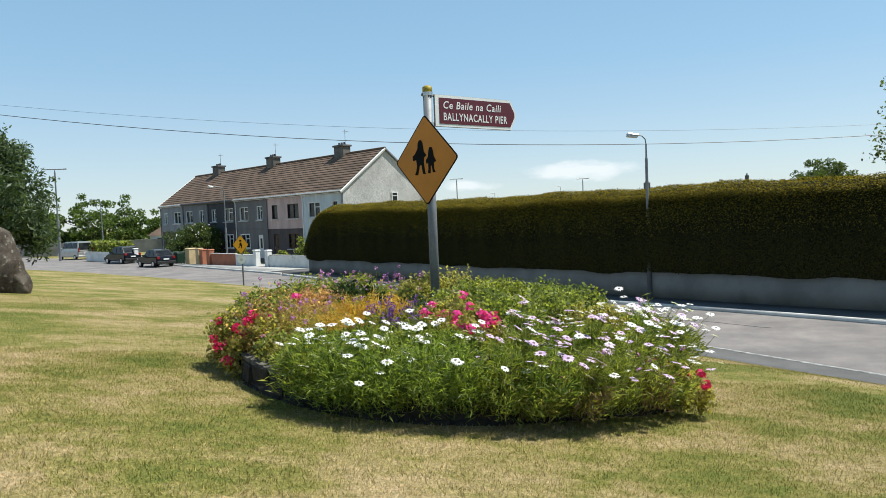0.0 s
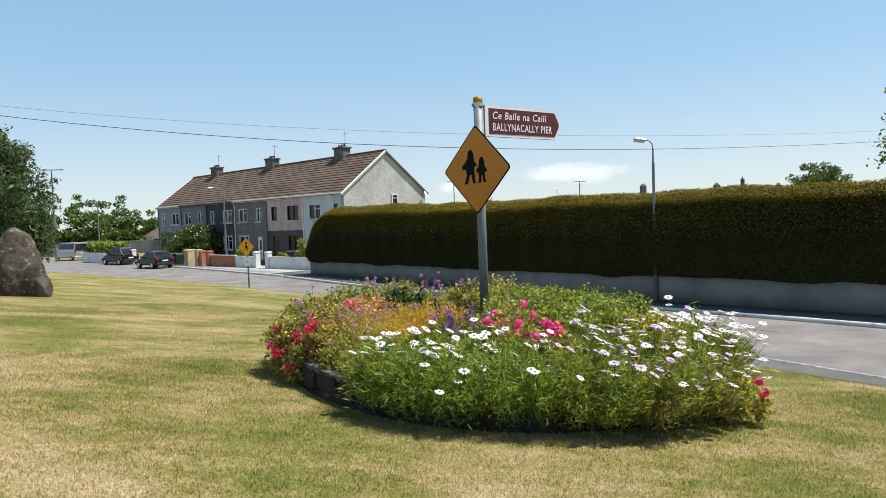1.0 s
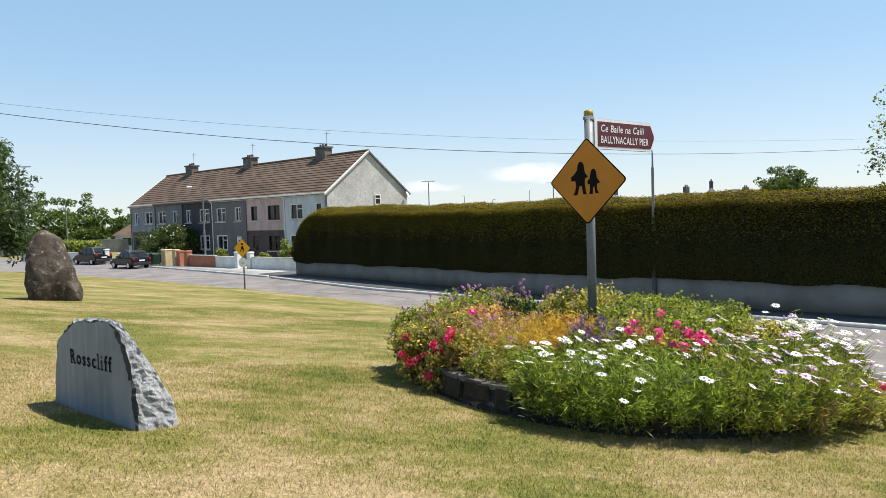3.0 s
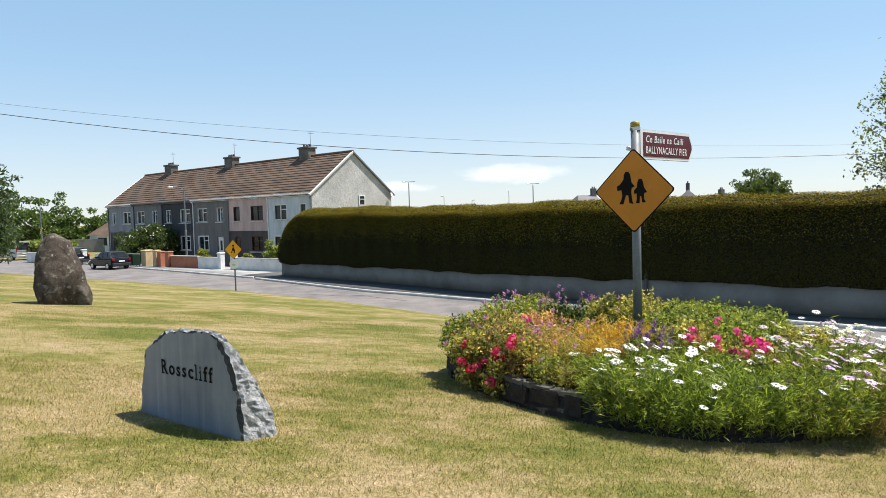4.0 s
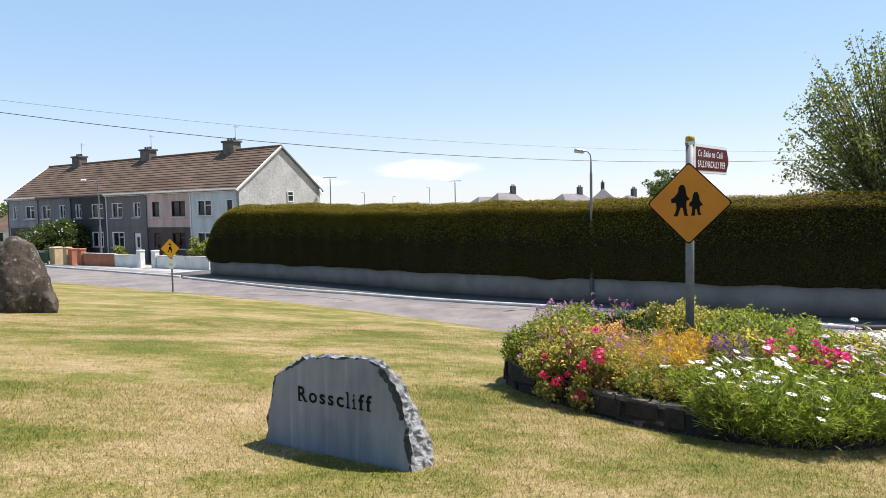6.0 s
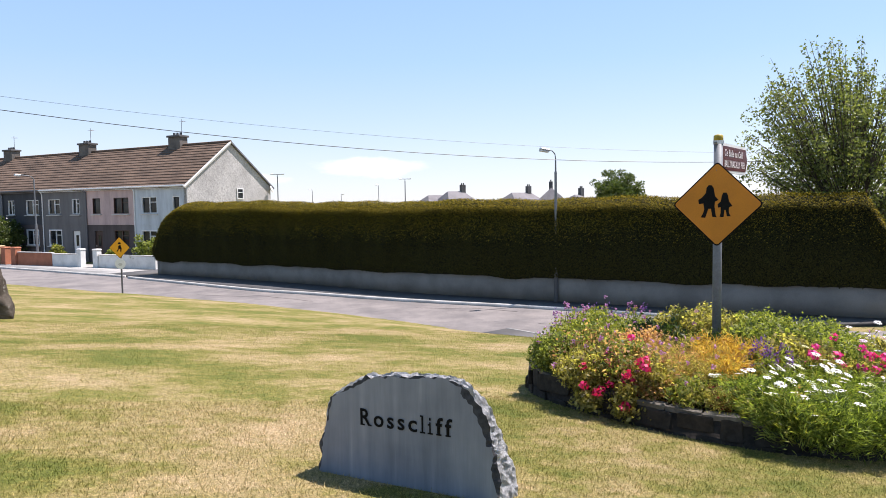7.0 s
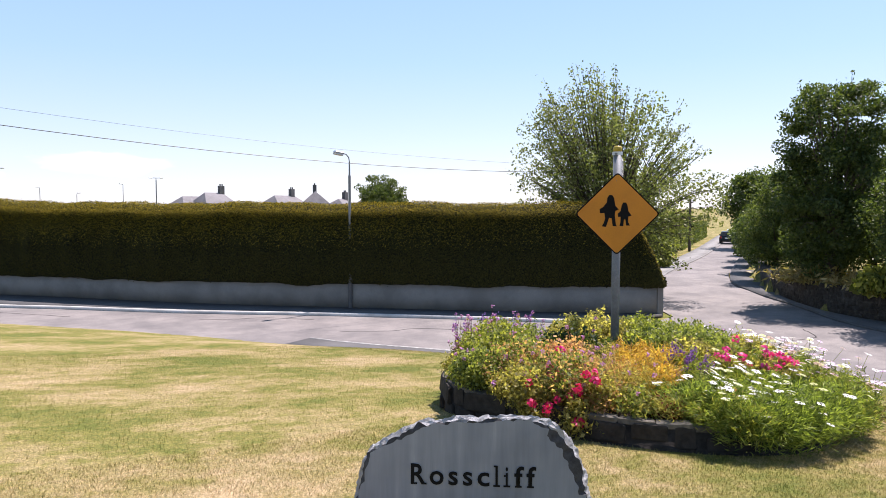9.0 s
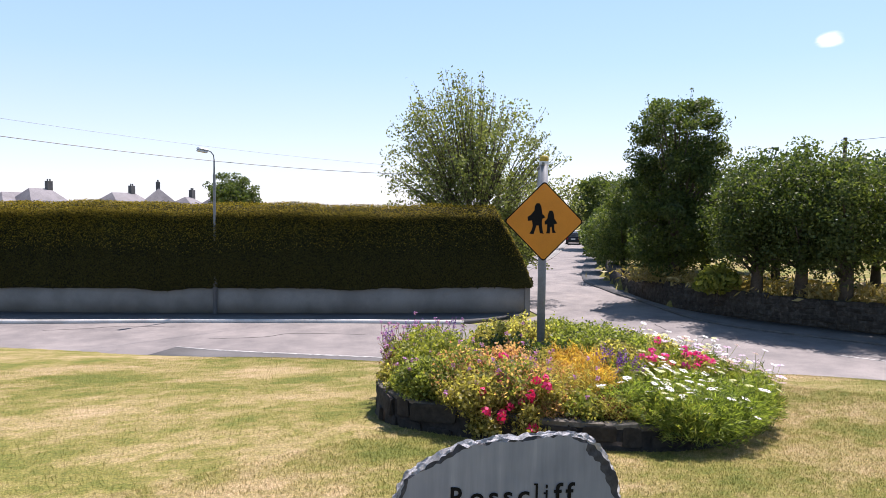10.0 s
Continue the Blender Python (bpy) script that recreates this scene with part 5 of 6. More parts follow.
        part("headlight", boxed((0.12, 0.3, 0.16), (L - 0.06, sgn * (width / 2 - 0.25), 0.66), None, 0.03), M_LAMPLENS, body)
        part("door_mirror", boxed((0.14, 0.2, 0.14), (x_f - 0.35, sgn * (width / 2 + 0.06), belt + 0.1), None, 0.03), paint, c_)
    part("number_plate", boxed((0.02, 0.52, 0.12), (-L - 0.04, 0, 0.72 if not van else 0.78)), M_SIGNWHITE, body)
    part("bumper", boxed((0.16, width * 0.96, 0.26), (-L - 0.0, 0, 0.42), None, 0.04), M_TYRE if not van else paint, body)
    return c_


car(pose(-26.3, 63.4, ROAD_Z, 0, 0, 138), M_CARDARK, 4.1, 1.78, 1.58, "dark blue hatchback parked at the kerb")
car(pose(-33.4, 72.2, ROAD_Z, 0, 0, 142), M_CARDARK, 4.4, 1.8, 1.75, "black estate car parked at the kerb")
car(pose(-46.0, 86.9, ROAD_Z, 0, 0, 145), M_CARSILVER, 5.0, 2.05, 2.2, "silver people carrier parked at the kerb", True)
car(pose(70.0, 46.6, ROAD_Z, 0, 0, 28), M_CARDARK, 4.2, 1.75, 1.47, "dark car parked down the side road")
car(pose(78.0, 50.6, ROAD_Z, 0, 0, 28), M_CARSILVER, 4.2, 1.75, 1.47, "pale car parked down the side road")


# ---- trees and shrubs ----
def tree(base, blobs, trunk_r, leaf, count, leaf_mat, label, name="tree", trunks=1, limbs=26, clump=0.5, bark=M_BARK, aspect=1.8, group="", spread=0.25, droop=0.0, category="tree", up=0.35, sprays=0, spray_leaves=60):
    """Trunk and limbs that reach into clumps of leaves; blobs: (x, y, z, rx, ry, rz) from the base, share by volume."""
    t_ = thing(name, base, label, category, group)
    vol = np.array([b[3] * b[4] * b[5] for b in blobs])
    which = rng.choice(len(blobs), size=max(50, min(170, count // 90)), p=vol / vol.sum())
    B = np.array(blobs, float)[which]
    d = rng.normal(size=(len(which), 3))
    d /= np.linalg.norm(d, axis=1)[:, None]
    rad = 0.35 + 0.65 * rng.random(len(which)) ** 0.45
    rad *= 1 + spread * rng.normal(size=len(which)) * 0.5
    cen = B[:, :3] + d * rad[:, None] * B[:, 3:]
    cen[:, 2] = np.maximum(cen[:, 2], 0.15)
    per = rng.integers(0, len(cen), count)
    off = rng.normal(size=(count, 3)) * clump * (0.5 + rng.random((len(cen), 1))[per])
    far = np.linalg.norm(off, axis=1)
    off *= np.minimum(1, clump * 1.5 / (far + 1e-6))[:, None]
    off[:, 2] *= 0.7
    pts = cen[per] + off
    if droop:
        pts[:, 2] -= droop * rng.random(count) ** 2
    pts[:, 2] = np.maximum(pts[:, 2], 0.08)
    leaves("crown", pts, leaf, leaf_mat, t_, aspect)
    bm = bmesh.new()
    top = B[:, 2].max()
    r2 = random.Random(int(abs(base[0]) * 10))
    for s_ in range(trunks):
        a = 2 * math.pi * s_ / max(trunks, 1) + 0.4
        f0 = Vector((math.cos(a) * 0.15 * (trunks > 1), math.sin(a) * 0.15 * (trunks > 1), -0.3))
        lean = Vector((math.cos(a), math.sin(a), 0)) * (0.35 * (trunks > 1)) + Vector((r2.uniform(-.05, .05), r2.uniform(-.05, .05), 0))
        hh = top * r2.uniform(0.8, 1.0)
        axis_pts = [f0 + lean * (hh * f_) * f_ + Vector((0, 0, hh * f_)) for f_ in (0, 0.15, 0.35, 0.6, 0.85, 1.0)]
        rr = trunk_r / math.sqrt(trunks)
        add_tube(bm, axis_pts, [rr * 1.25, rr, rr * 0.85, rr * 0.55, rr * 0.3, rr * 0.1], 9)
        for k_ in range(limbs // trunks):
            tgt = Vector(cen[r2.randrange(len(cen))])
            f_ = min(0.9, max(0.12, (tgt.z / max(hh, 0.1)) * r2.uniform(0.35, 0.75)))
            st_p = f0 + lean * (hh * f_) * f_ + Vector((0, 0, hh * f_ + 0.3))
            mid = st_p.lerp(tgt, 0.5) + Vector((0, 0, up * r2.uniform(0.2, 1)))
            rl = rr * 0.38 * (1 - 0.5 * f_)
            add_tube(bm, [st_p, mid, tgt], [rl, rl * 0.6, rl * 0.15], 6)
    part("trunk", bm, bark, t_, "", True)
    if sprays:
        tw, lf = bmesh.new(), []
        mid0 = np.array([B[:, 0].mean(), B[:, 1].mean(), B[:, 2].mean() * 0.55])
        for k_ in range(sprays):
            b_ = blobs[r2.randrange(len(blobs))]
            dv = np.array([r2.gauss(0, 1), r2.gauss(0, 1), r2.gauss(0.55, 0.8)])
            dv /= np.linalg.norm(dv)
            tip_ = np.array(b_[:3]) + dv * np.array(b_[3:]) * r2.uniform(0.75, 1.18)
            root_ = mid0 + (tip_ - mid0) * r2.uniform(0.3, 0.5)
            bend = (root_ + tip_) / 2 + np.array([0, 0, r2.uniform(0.0, 0.35)])
            add_tube(tw, [tuple(root_), tuple(bend), tuple(tip_)], [0.032, 0.02, 0.005], 4, False)
            f_ = rng.random((spray_leaves, 1)) ** 0.8
            pt = (1 - f_) ** 2 * root_ + 2 * f_ * (1 - f_) * bend + f_ ** 2 * tip_
            lf.append(pt + rng.normal(size=(spray_leaves, 3)) * 0.11)
        part("twig_spray", tw, bark, t_)["kind"] = "stuff"
        leaves("spray_leaves", np.vstack(lf), leaf, leaf_mat, t_, aspect)
    return t_


tree((-27.8, 41.5, land_at(-27.8, 41.5)), [(0, 0, 4.2, 4.0, 3.6, 3.2), (-1.5, 0.2, 7.2, 3.2, 3.0, 2.4), (2.0, 0, 2.4, 2.1, 2.0, 1.8), (0.6, 0, 6.4, 2.6, 2.4, 2.0)], 0.3, 0.1, 32000, L_WILLOW, "large willow-leaved tree with drooping sprays behind the boulder", aspect=3.2, clump=0.45, droop=0.9, sprays=120, spray_leaves=80)
tree((19.4, 23.0, GROUND_Z), [(0, 0, 6.3, 4.2, 4.2, 3.4), (0.2, -0.2, 4.6, 4.8, 4.8, 2.6), (0.6, -0.6, 2.6, 2.8, 2.8, 1.6), (-0.8, 0.6, 8.0, 2.6, 2.6, 2.5)], 0.26, 0.075, 15000, L_BIRCH, "airy light-leaved tree with several stems behind the hedge", trunks=5, limbs=60, clump=0.4, spread=0.1, aspect=1.7, up=0.9, sprays=330, spray_leaves=90)
tree((24.3, 15.2, -1.0), [(0, 0, 6.5, 2.1, 2.1, 2.0), (0.2, 0, 4.0, 2.3, 2.3, 2.4), (0, 0, 2.0, 2.0, 2.0, 1.8)], 0.28, 0.075, 44000, L_TREE, "tall dark broadleaf tree behind the rubble wall", clump=0.34, sprays=90, spray_leaves=90)
row_trees = [(21.9, 10.9, 4.7), (21.8, 9.3, 5.0), (21.8, 7.8, 4.9), (21.9, 5.4, 5.2), (21.9, 2.8, 5.4), (22.1, 0.0, 5.2), (22.0, -3.4, 5.0)]
for x, y, h in row_trees:
    tree((x, y, -1.0), [(-0.75, 0, h * 0.74, 1.9, 1.4, h * 0.36), (-0.2, 0.1, h * 0.46, 1.8, 1.5, h * 0.26), (0.5, 0.6, h * 0.85, 0.9, 0.9, h * 0.25)], 0.24, 0.066 if y > 3 else 0.14, 19000 if y > 3 else 5000, L_TREE if y < 4 or y > 9 else L_LEAFY, "dense roadside tree with a bare trunk behind the rubble wall", clump=0.36, group="roadside trees", sprays=50, spray_leaves=70)
for x, y, h in ((28.6, 12.0, 5.6), (29.2, 8.0, 5.4), (29.0, 4.0, 5.8), (30.5, 16.0, 5.0)):
    tree((x, y, -1.0), [(0, 0, h * 0.66, 2.3, 2.2, h * 0.36), (0.3, -0.6, h * 0.4, 2.2, 2.4, h * 0.25)], 0.22, 0.13, 9000, L_DARK, "dark field tree behind the roadside row", clump=0.5, group="field trees")
tree((31.8, 21.4, -1.4), [(0, 0, 2.6, 1.5, 1.5, 2.4), (0.3, -0.9, 3.6, 1.4, 1.4, 1.9)], 0.2, 0.075, 26000, L_LEAFY, "leafy mid-green tree at the side road", clump=0.45)
tree((28.0, 17.2, -1.1), [(0, 0, 1.6, 1.5, 1.4, 1.6)], 0.14, 0.09, 14000, L_TREE, "dense dark shrub behind the rubble wall", "shrub", category="shrub", clump=0.4)
tree((36.4, 24.2, -1.4), [(0, 0, 1.6, 1.7, 1.5, 1.7)], 0.14, 0.1, 14000, L_LEAFY, "bushy roadside shrub by the footpath", "shrub", category="shrub", clump=0.45)
tree((62.0, 39.0, GROUND_Z), [(0, 0, 5.2, 3.4, 3.4, 2.9), (0.8, -1.0, 3.0, 2.6, 2.6, 2.4)], 0.4, 0.16, 15000, L_TREE, "round-headed tree down the side road", clump=0.7)
tree((76.0, 44.0, GROUND_Z), [(0, 0, 4.0, 4.6, 4.2, 3.4)], 0.4, 0.2, 9000, L_TREE, "broad tree down the side road", clump=0.8)
tree((52.4, 94.8, GROUND_Z), [(0, 0, 5.9, 3.8, 3.8, 3.0), (0, -0.6, 5.2, 3.4, 3.4, 2.4)], 0.45, 0.18, 14000, L_TREE, "round dark tree beyond the hedge", clump=0.5)
for x, y, rx, z, h, lab in ((-57.0, 118.0, 6.8, 4.6, 4.6, "large rounded far tree"), (-68.0, 116.0, 4.3, 4.2, 3.4, "rounded far tree"), (-44.5, 116.0, 4.2, 2.6, 3.2, "lower far tree"), (-76.0, 112.0, 6.0, 2.8, 3.2, "spreading far tree"), (-36.0, 125.0, 4.0, 2.4, 2.6, "low far tree"), (-92.0, 104.0, 7.0, 3.0, 3.6, "broad far tree")):
    tree((x, y, GROUND_Z), [(0, 0, z, rx, rx, h), (rx * 0.4, 0, z * 0.7, rx * 0.7, rx * 0.7, h * 0.7)], 0.4, 0.24, 13000, L_FAR, lab + " beyond the road bend", clump=0.6, group="far trees")
blossom_shrub = tree((-24.3, 69.3, -1.8), [(0, 0, 1.7, 2.4, 1.7, 1.7), (-2.0, 1.6, 1.5, 1.9, 1.5, 1.5)], 0.12, 0.1, 18000, L_TREE, "large garden shrub with pale blossom in front of the terrace", "shrub", category="shrub", clump=0.35)
k = 110
d_ = rng.normal(size=(k, 3))
d_ /= np.linalg.norm(d_, axis=1)[:, None]
d_[:, 1] = -np.abs(d_[:, 1])
leaves("blossom", np.array([0, 0, 1.7]) + d_ * np.array([2.5, 1.8, 1.8]) * rng.uniform(0.85, 1.05, (k, 1)), 0.14, F_WHITE, blossom_shrub, 1.0)["kind"] = "stuff"
tree((-17.6, 60.7, -1.85), [(0, 0, 0.65, 0.45, 0.45, 0.7)], 0.05, 0.1, 1500, L_LIME, "small upright yellow-green garden shrub", "shrub", category="shrub", clump=0.14)
tree((-13.2, 57.0, -1.85), [(0, 0, 0.5, 0.7, 0.5, 0.5)], 0.05, 0.1, 1500, L_BUSH, "low green garden shrub by the gate", "shrub", category="shrub", clump=0.14)
tree((-10.3, 53.4, -1.85), [(0, 0, 1.1, 1.0, 0.9, 0.9)], 0.07, 0.1, 3500, L_BUSH, "green garden shrub at the hedge end", "shrub", category="shrub", clump=0.2)
tree((21.3, 12.2, -1.1), [(0, 0, 0.55, 0.7, 0.6, 0.55)], 0.05, 0.14, 1500, L_LIME, "bright green sapling on the rubble wall", "shrub", category="shrub", clump=0.2)
for x, y in ((22.2, 9.0), (22.3, 6.4), (22.6, 12.4), (23.8, 15.6), (22.3, 3.5)):
    k = 900
    p_ = np.column_stack([rng.normal(0, 0.5, k), rng.normal(0, 0.9, k), np.abs(rng.normal(0.22, 0.2, k))])
    tuft = thing("tall_grass", (x, y, -1.0), "tall dry grass behind the rubble wall", "grass", "tall grass tufts", "stuff")
    leaves("blades", p_, 0.09, L_STRAW, tuft, 3.5)
for x, y, r_, h in ((41.0, 27.0, 1.7, 1.5), (46.5, 30.0, 1.8, 1.4), (52.5, 33.2, 1.8, 1.6)):
    tree((x, y, -1.3), [(0, 0, h, r_, r_, h)], 0.12, 0.14, 7000, L_TREE, "bushy roadside shrub beside the side road", "shrub", category="shrub", clump=0.4, group="side road shrubs")
for x, y, r_, h in ((28.5, 28.6, 1.2, 0.9), (34.5, 32.0, 1.5, 0.8), (41.0, 36.5, 1.8, 1.0), (47.0, 40.0, 1.8, 1.3), (25.5, 27.5, 1.5, 1.3), (53.0, 44.5, 2.0, 1.7), (60.0, 49.5, 2.2, 1.8), (40.0, 40.5, 2.2, 1.6), (68.0, 55.0, 2.6, 2.0), (80.0, 60.5, 3.0, 2.2)):
    tree((x, y, GROUND_Z), [(0, 0, h, r_, r_, h)], 0.1, 0.14, 5000, L_BUSH, "clipped garden shrub beside the side road", "shrub", category="shrub", clump=0.35, group="side road garden shrubs")
for x, y in ((27.0, 26.6), (33.5, 30.9), (41.5, 35.0)):
    w_ = mesh_object("garden_wall", boxed((5.2, 0.25, 0.9), (0, 0, 0.4), None, 0.02), M_RENDER)
    w_.matrix_basis = pose(x, y, GROUND_Z, 0, 0, 31)
    tagged(w_, "low grey rendered garden wall beside the side road", "wall", "side road walls")
def clipped_hedge(x, y, length, height, turn, label):
    """A straight clipped hedge: leaves round a near-black core that stands for inner shade."""
    h_ = thing("garden_hedge", pose(x, y, GROUND_Z, 0, 0, turn), label, "hedge", "side road hedges")
    k_ = int(length * 420)
    side = rng.random(k_)
    yy = np.where(side < 0.3, -0.45, np.where(side < 0.6, 0.45, rng.uniform(-0.45, 0.45, k_)))
    zz_ = np.where(side < 0.6, height * rng.random(k_), height)
    leaves("foliage", np.column_stack([rng.uniform(-length / 2, length / 2, k_), yy, zz_]) + rng.normal(0, 0.05, (k_, 3)), 0.13, L_LEAFY, h_)
    # plain dark block in place of stems, paints the shade inside
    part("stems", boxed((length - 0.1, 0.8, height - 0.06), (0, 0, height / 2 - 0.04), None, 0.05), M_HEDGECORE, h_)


for x, y, ln_, ht_ in ((37.0, 33.6, 8.0, 1.5), (47.5, 39.4, 9.0, 1.8), (59.5, 45.6, 12.0, 1.7), (76.0, 54.5, 20.0, 2.2)):
    clipped_hedge(x, y, ln_, ht_, 28, "clipped green garden hedge along the side road")
# low hedge near the parked cars
lh = thing("low_hedge", (-40.5, 84.0, GROUND_Z), "low clipped yellow-green garden hedge near the parked cars", "hedge")
k = 9000
u = rng.random(k) * 13 - 6.5
leaves("foliage", np.column_stack([u * 0.66 + rng.normal(0, 0.4, k), -u * 0.75 + rng.normal(0, 0.4, k), 0.2 + 2.0 * rng.random(k) ** 0.7]), 0.22, L_BUSH, lh)
# dark block behind the leaves, shade put into its colour
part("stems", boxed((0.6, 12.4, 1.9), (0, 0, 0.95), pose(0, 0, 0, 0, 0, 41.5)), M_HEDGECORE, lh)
far_hedge = thing("field_hedge", (0, 0, 0), "long low field hedge at the far side of the bend", "hedge")
k = 14000
u = rng.random(k)
leaves("foliage", np.column_stack([-110 + 85 * u + rng.normal(0, 1.0, k), 108 + 16 * u + rng.normal(0, 1.0, k), GROUND_Z + 0.2 + 2.6 * rng.random(k) ** 0.8 * (0.8 + 0.4 * np.sin(u * 37))]), 0.45, L_FAR, far_hedge)
wallfar = mesh_object("boundary_wall", boxed((46, 0.25, 2.0), (0, 0, 0.9), None, 0.02), M_RENDER)
wallfar.matrix_basis = pose(-58, 101, GROUND_Z, 0, 0, 14)
tagged(wallfar, "long grey boundary wall beyond the road bend", "wall", kind="structure")


# ---- other houses ----
def bungalow(m, L, D, eave, ridge, wall_mat, roof_mat, label, chimney=True, hip=0.3):
    h = thing("bungalow", m, label, "house", "distant houses")
    bm = boxed((L, D, eave), (0, 0, eave / 2))
    bmesh.ops.recalc_face_normals(bm, faces=bm.faces)
    part("wall", bm, wall_mat, h)
    bm = bmesh.new()
    e_, r_ = eave - 0.12, ridge + 0.08
    hx, hy, rx_ = L / 2 + 0.35, D / 2 + 0.35, L / 2 - D * hip
    lo = [bm.verts.new(p) for p in ((-hx, -hy, e_), (hx, -hy, e_), (hx, hy, e_), (-hx, hy, e_))]
    up_ = [bm.verts.new(p) for p in ((-rx_, 0, r_), (rx_, 0, r_))]
    for f in ((lo[0], lo[1], up_[1], up_[0]), (lo[2], lo[3], up_[0], up_[1]), (lo[1], lo[2], up_[1]), (lo[3], lo[0], up_[0]), (lo[3], lo[2], lo[1], lo[0])):
        bm.faces.new(f)
    bmesh.ops.recalc_face_normals(bm, faces=bm.faces)
    part("roof", bm, roof_mat, h)
    for s_ in (1, -1):
        for wx in (-L * 0.28, L * 0.22):
            w_ = part("window", boxed((1.5, 0.06, 1.2), (wx, s_ * (D / 2 + 0.02), 1.5)), M_GLASS, h)
            part("frame", boxed((1.62, 0.05, 0.1), (wx, s_ * (D / 2 + 0.04), 2.1)), M_WHITE, w_)
            part("sill", boxed((1.7, 0.12, 0.1), (wx, s_ * (D / 2 + 0.05), 0.85)), M_KERB, w_)
    if chimney:
        ch = part("chimney", boxed((0.9, 0.6, 1.6), (L * 0.2, 0, ridge + 0.4), None, 0.02), M_PATCH, h)
        for px in (-0.2, 0.2):
            part("pot", tube([(L * 0.2 + px, 0, ridge + 1.2), (L * 0.2 + px, 0, ridge + 1.5)], 0.11, 8), M_PATCH, ch)
    return h


bungalow(pose(-38.5, 107.5, GROUND_Z, 0, 0, -20), 10, 7.5, 2.5, 5.2, M_WHITEWALL, M_ROOF, "low white bungalow with a brown tiled roof", False)
for x, y, L_, ridge_, turn_, ch_ in ((29.5, 115.5, 7.5, 6.9, 18, False), (32.4, 113.6, 7.5, 7.5, 18, True), (42.9, 109.8, 9.0, 7.1, 24, True), (47.3, 107.4, 7.0, 7.8, 66, True), (51.2, 105.6, 5.5, 6.6, 24, True), (55.9, 102.7, 7.5, 7.2, 26, False)):
    bungalow(pose(x, y, GROUND_Z, 0, 0, turn_), L_, 7, 3.6, ridge_ - 0.95, M_WHITEWALL, M_ROOFFAR, "distant grey-roofed house beyond the hedge", ch_)
bungalow(pose(48.0, 46.5, GROUND_Z, 0, 0, 28), 10, 7, 2.4, 4.3, M_WHITEWALL, M_ROOFFAR, "low pale house down the side road", False)


# ---- rubble wall along the far footpath ----
rubble = thing("rubble_wall", (0, 0, 0), "low weathered rubble stone wall under the roadside trees", "wall", kind="structure")
RW = smooth_line([(21.15, -14), (21.1, 2), (21.1, 6.5), (21.3, 10.4), (22.5, 14.4), (26.9, 18.9), (33.4, 23.2), (45, 29.3), (57, 35.4)], 0.4)
band(RW, offset_line(RW, -0.4), GROUND_Z - 0.1, -0.98, "wall_core", M_RUBBLE, rubble)


def stones_along(line, z0, z1, course, length, proud, rough_top=0.05):
    """Rubble stones in courses on the line's left side: matrices for single blocks."""
    s_ = np.concatenate([[0], np.cumsum(np.linalg.norm(np.diff(line, axis=0), axis=1))])
    out, z = [], z0
    while z < z1:
        h = course * rnd.uniform(0.8, 1.2)
        u_ = rnd.uniform(0, length)
        while u_ < s_[-1] - 0.1:
            l_ = length * rnd.uniform(0.6, 1.5)
            mid = min(u_ + l_ / 2, s_[-1])
            i_ = min(int(np.searchsorted(s_, mid)) - 1, len(line) - 2)
            f_ = (mid - s_[i_]) / (s_[i_ + 1] - s_[i_])
            p_ = line[i_] * (1 - f_) + line[i_ + 1] * f_
            d_ = line[i_ + 1] - line[i_]
            out.append((p_[0], p_[1], z + h / 2, math.degrees(math.atan2(d_[1], d_[0])) + rnd.uniform(-4, 4), l_ * 0.95, h * 0.93))
            u_ += l_
        z += h
    return out


def stone_mesh(name, material, seed, bevel=0.14):
    """A block of unit size with knocked edges and a bumpy face."""
    r_ = random.Random(seed)
    bm = bmesh.new()
    add_box(bm, (1, 1, 1), (0, 0, 0), None, bevel)
    for v in bm.verts:
        v.co += Vector((r_.uniform(-.05, .05), r_.uniform(-.06, .06), r_.uniform(-.06, .06)))
    me = bpy.data.meshes.new(name)
    bm.to_mesh(me)
    bm.free()
    me.materials.append(material)
    return me


RUBBLE_MESHES = [stone_mesh("stone", M_RUBBLE, k_) for k_ in range(6)]


def lay(stones, parent, thick, meshes):
    for k_, (x, y, z, a, l_, h_) in enumerate(stones):
        ob = new("stone", meshes[k_ % 6])
        ob.matrix_basis = pose(x, y, z + rnd.uniform(-0.2, 0.2) * h_, rnd.uniform(-5, 5), rnd.uniform(-7, 7), a) @ Matrix.Diagonal((l_ * rnd.uniform(0.7, 1.1), thick * rnd.uniform(0.7, 1.25), h_ * rnd.uniform(0.75, 1.2), 1))
        ob.parent = parent


near_rw = RW[(RW[:, 1] > 2.0) & (RW[:, 1] < 19.5)]
lay(stones_along(offset_line(near_rw, -0.05), -1.95, -0.98, 0.2, 0.42, 0.05)[:290], rubble, 0.16, RUBBLE_MESHES)
# ---- raised flower bed ----
BC, BR = Vector((0.18, 6.6)), 2.04
WALL_Z = 0.44


def bed_z(x):
    """Height of the bed's rim, which falls with the lawn."""
    return WALL_Z - 0.065 * (x + 2.0)


def bed_r(a):
    """The rim's distance from the middle: a circle that bulges on one side and is drawn in at the front."""
    b = np.mod(a, 2 * math.pi)
    return BR + 0.27 * np.exp(-((b - 2.85) / 0.42) ** 2) - 0.36 * np.exp(-((b - 5.15) / 0.62) ** 2)


def rim(inset, k):
    a = np.arange(k) * 2 * math.pi / (k - 1)
    r = bed_r(a) - inset
    return np.column_stack([BC.x + r * np.cos(a), BC.y + r * np.sin(a)])


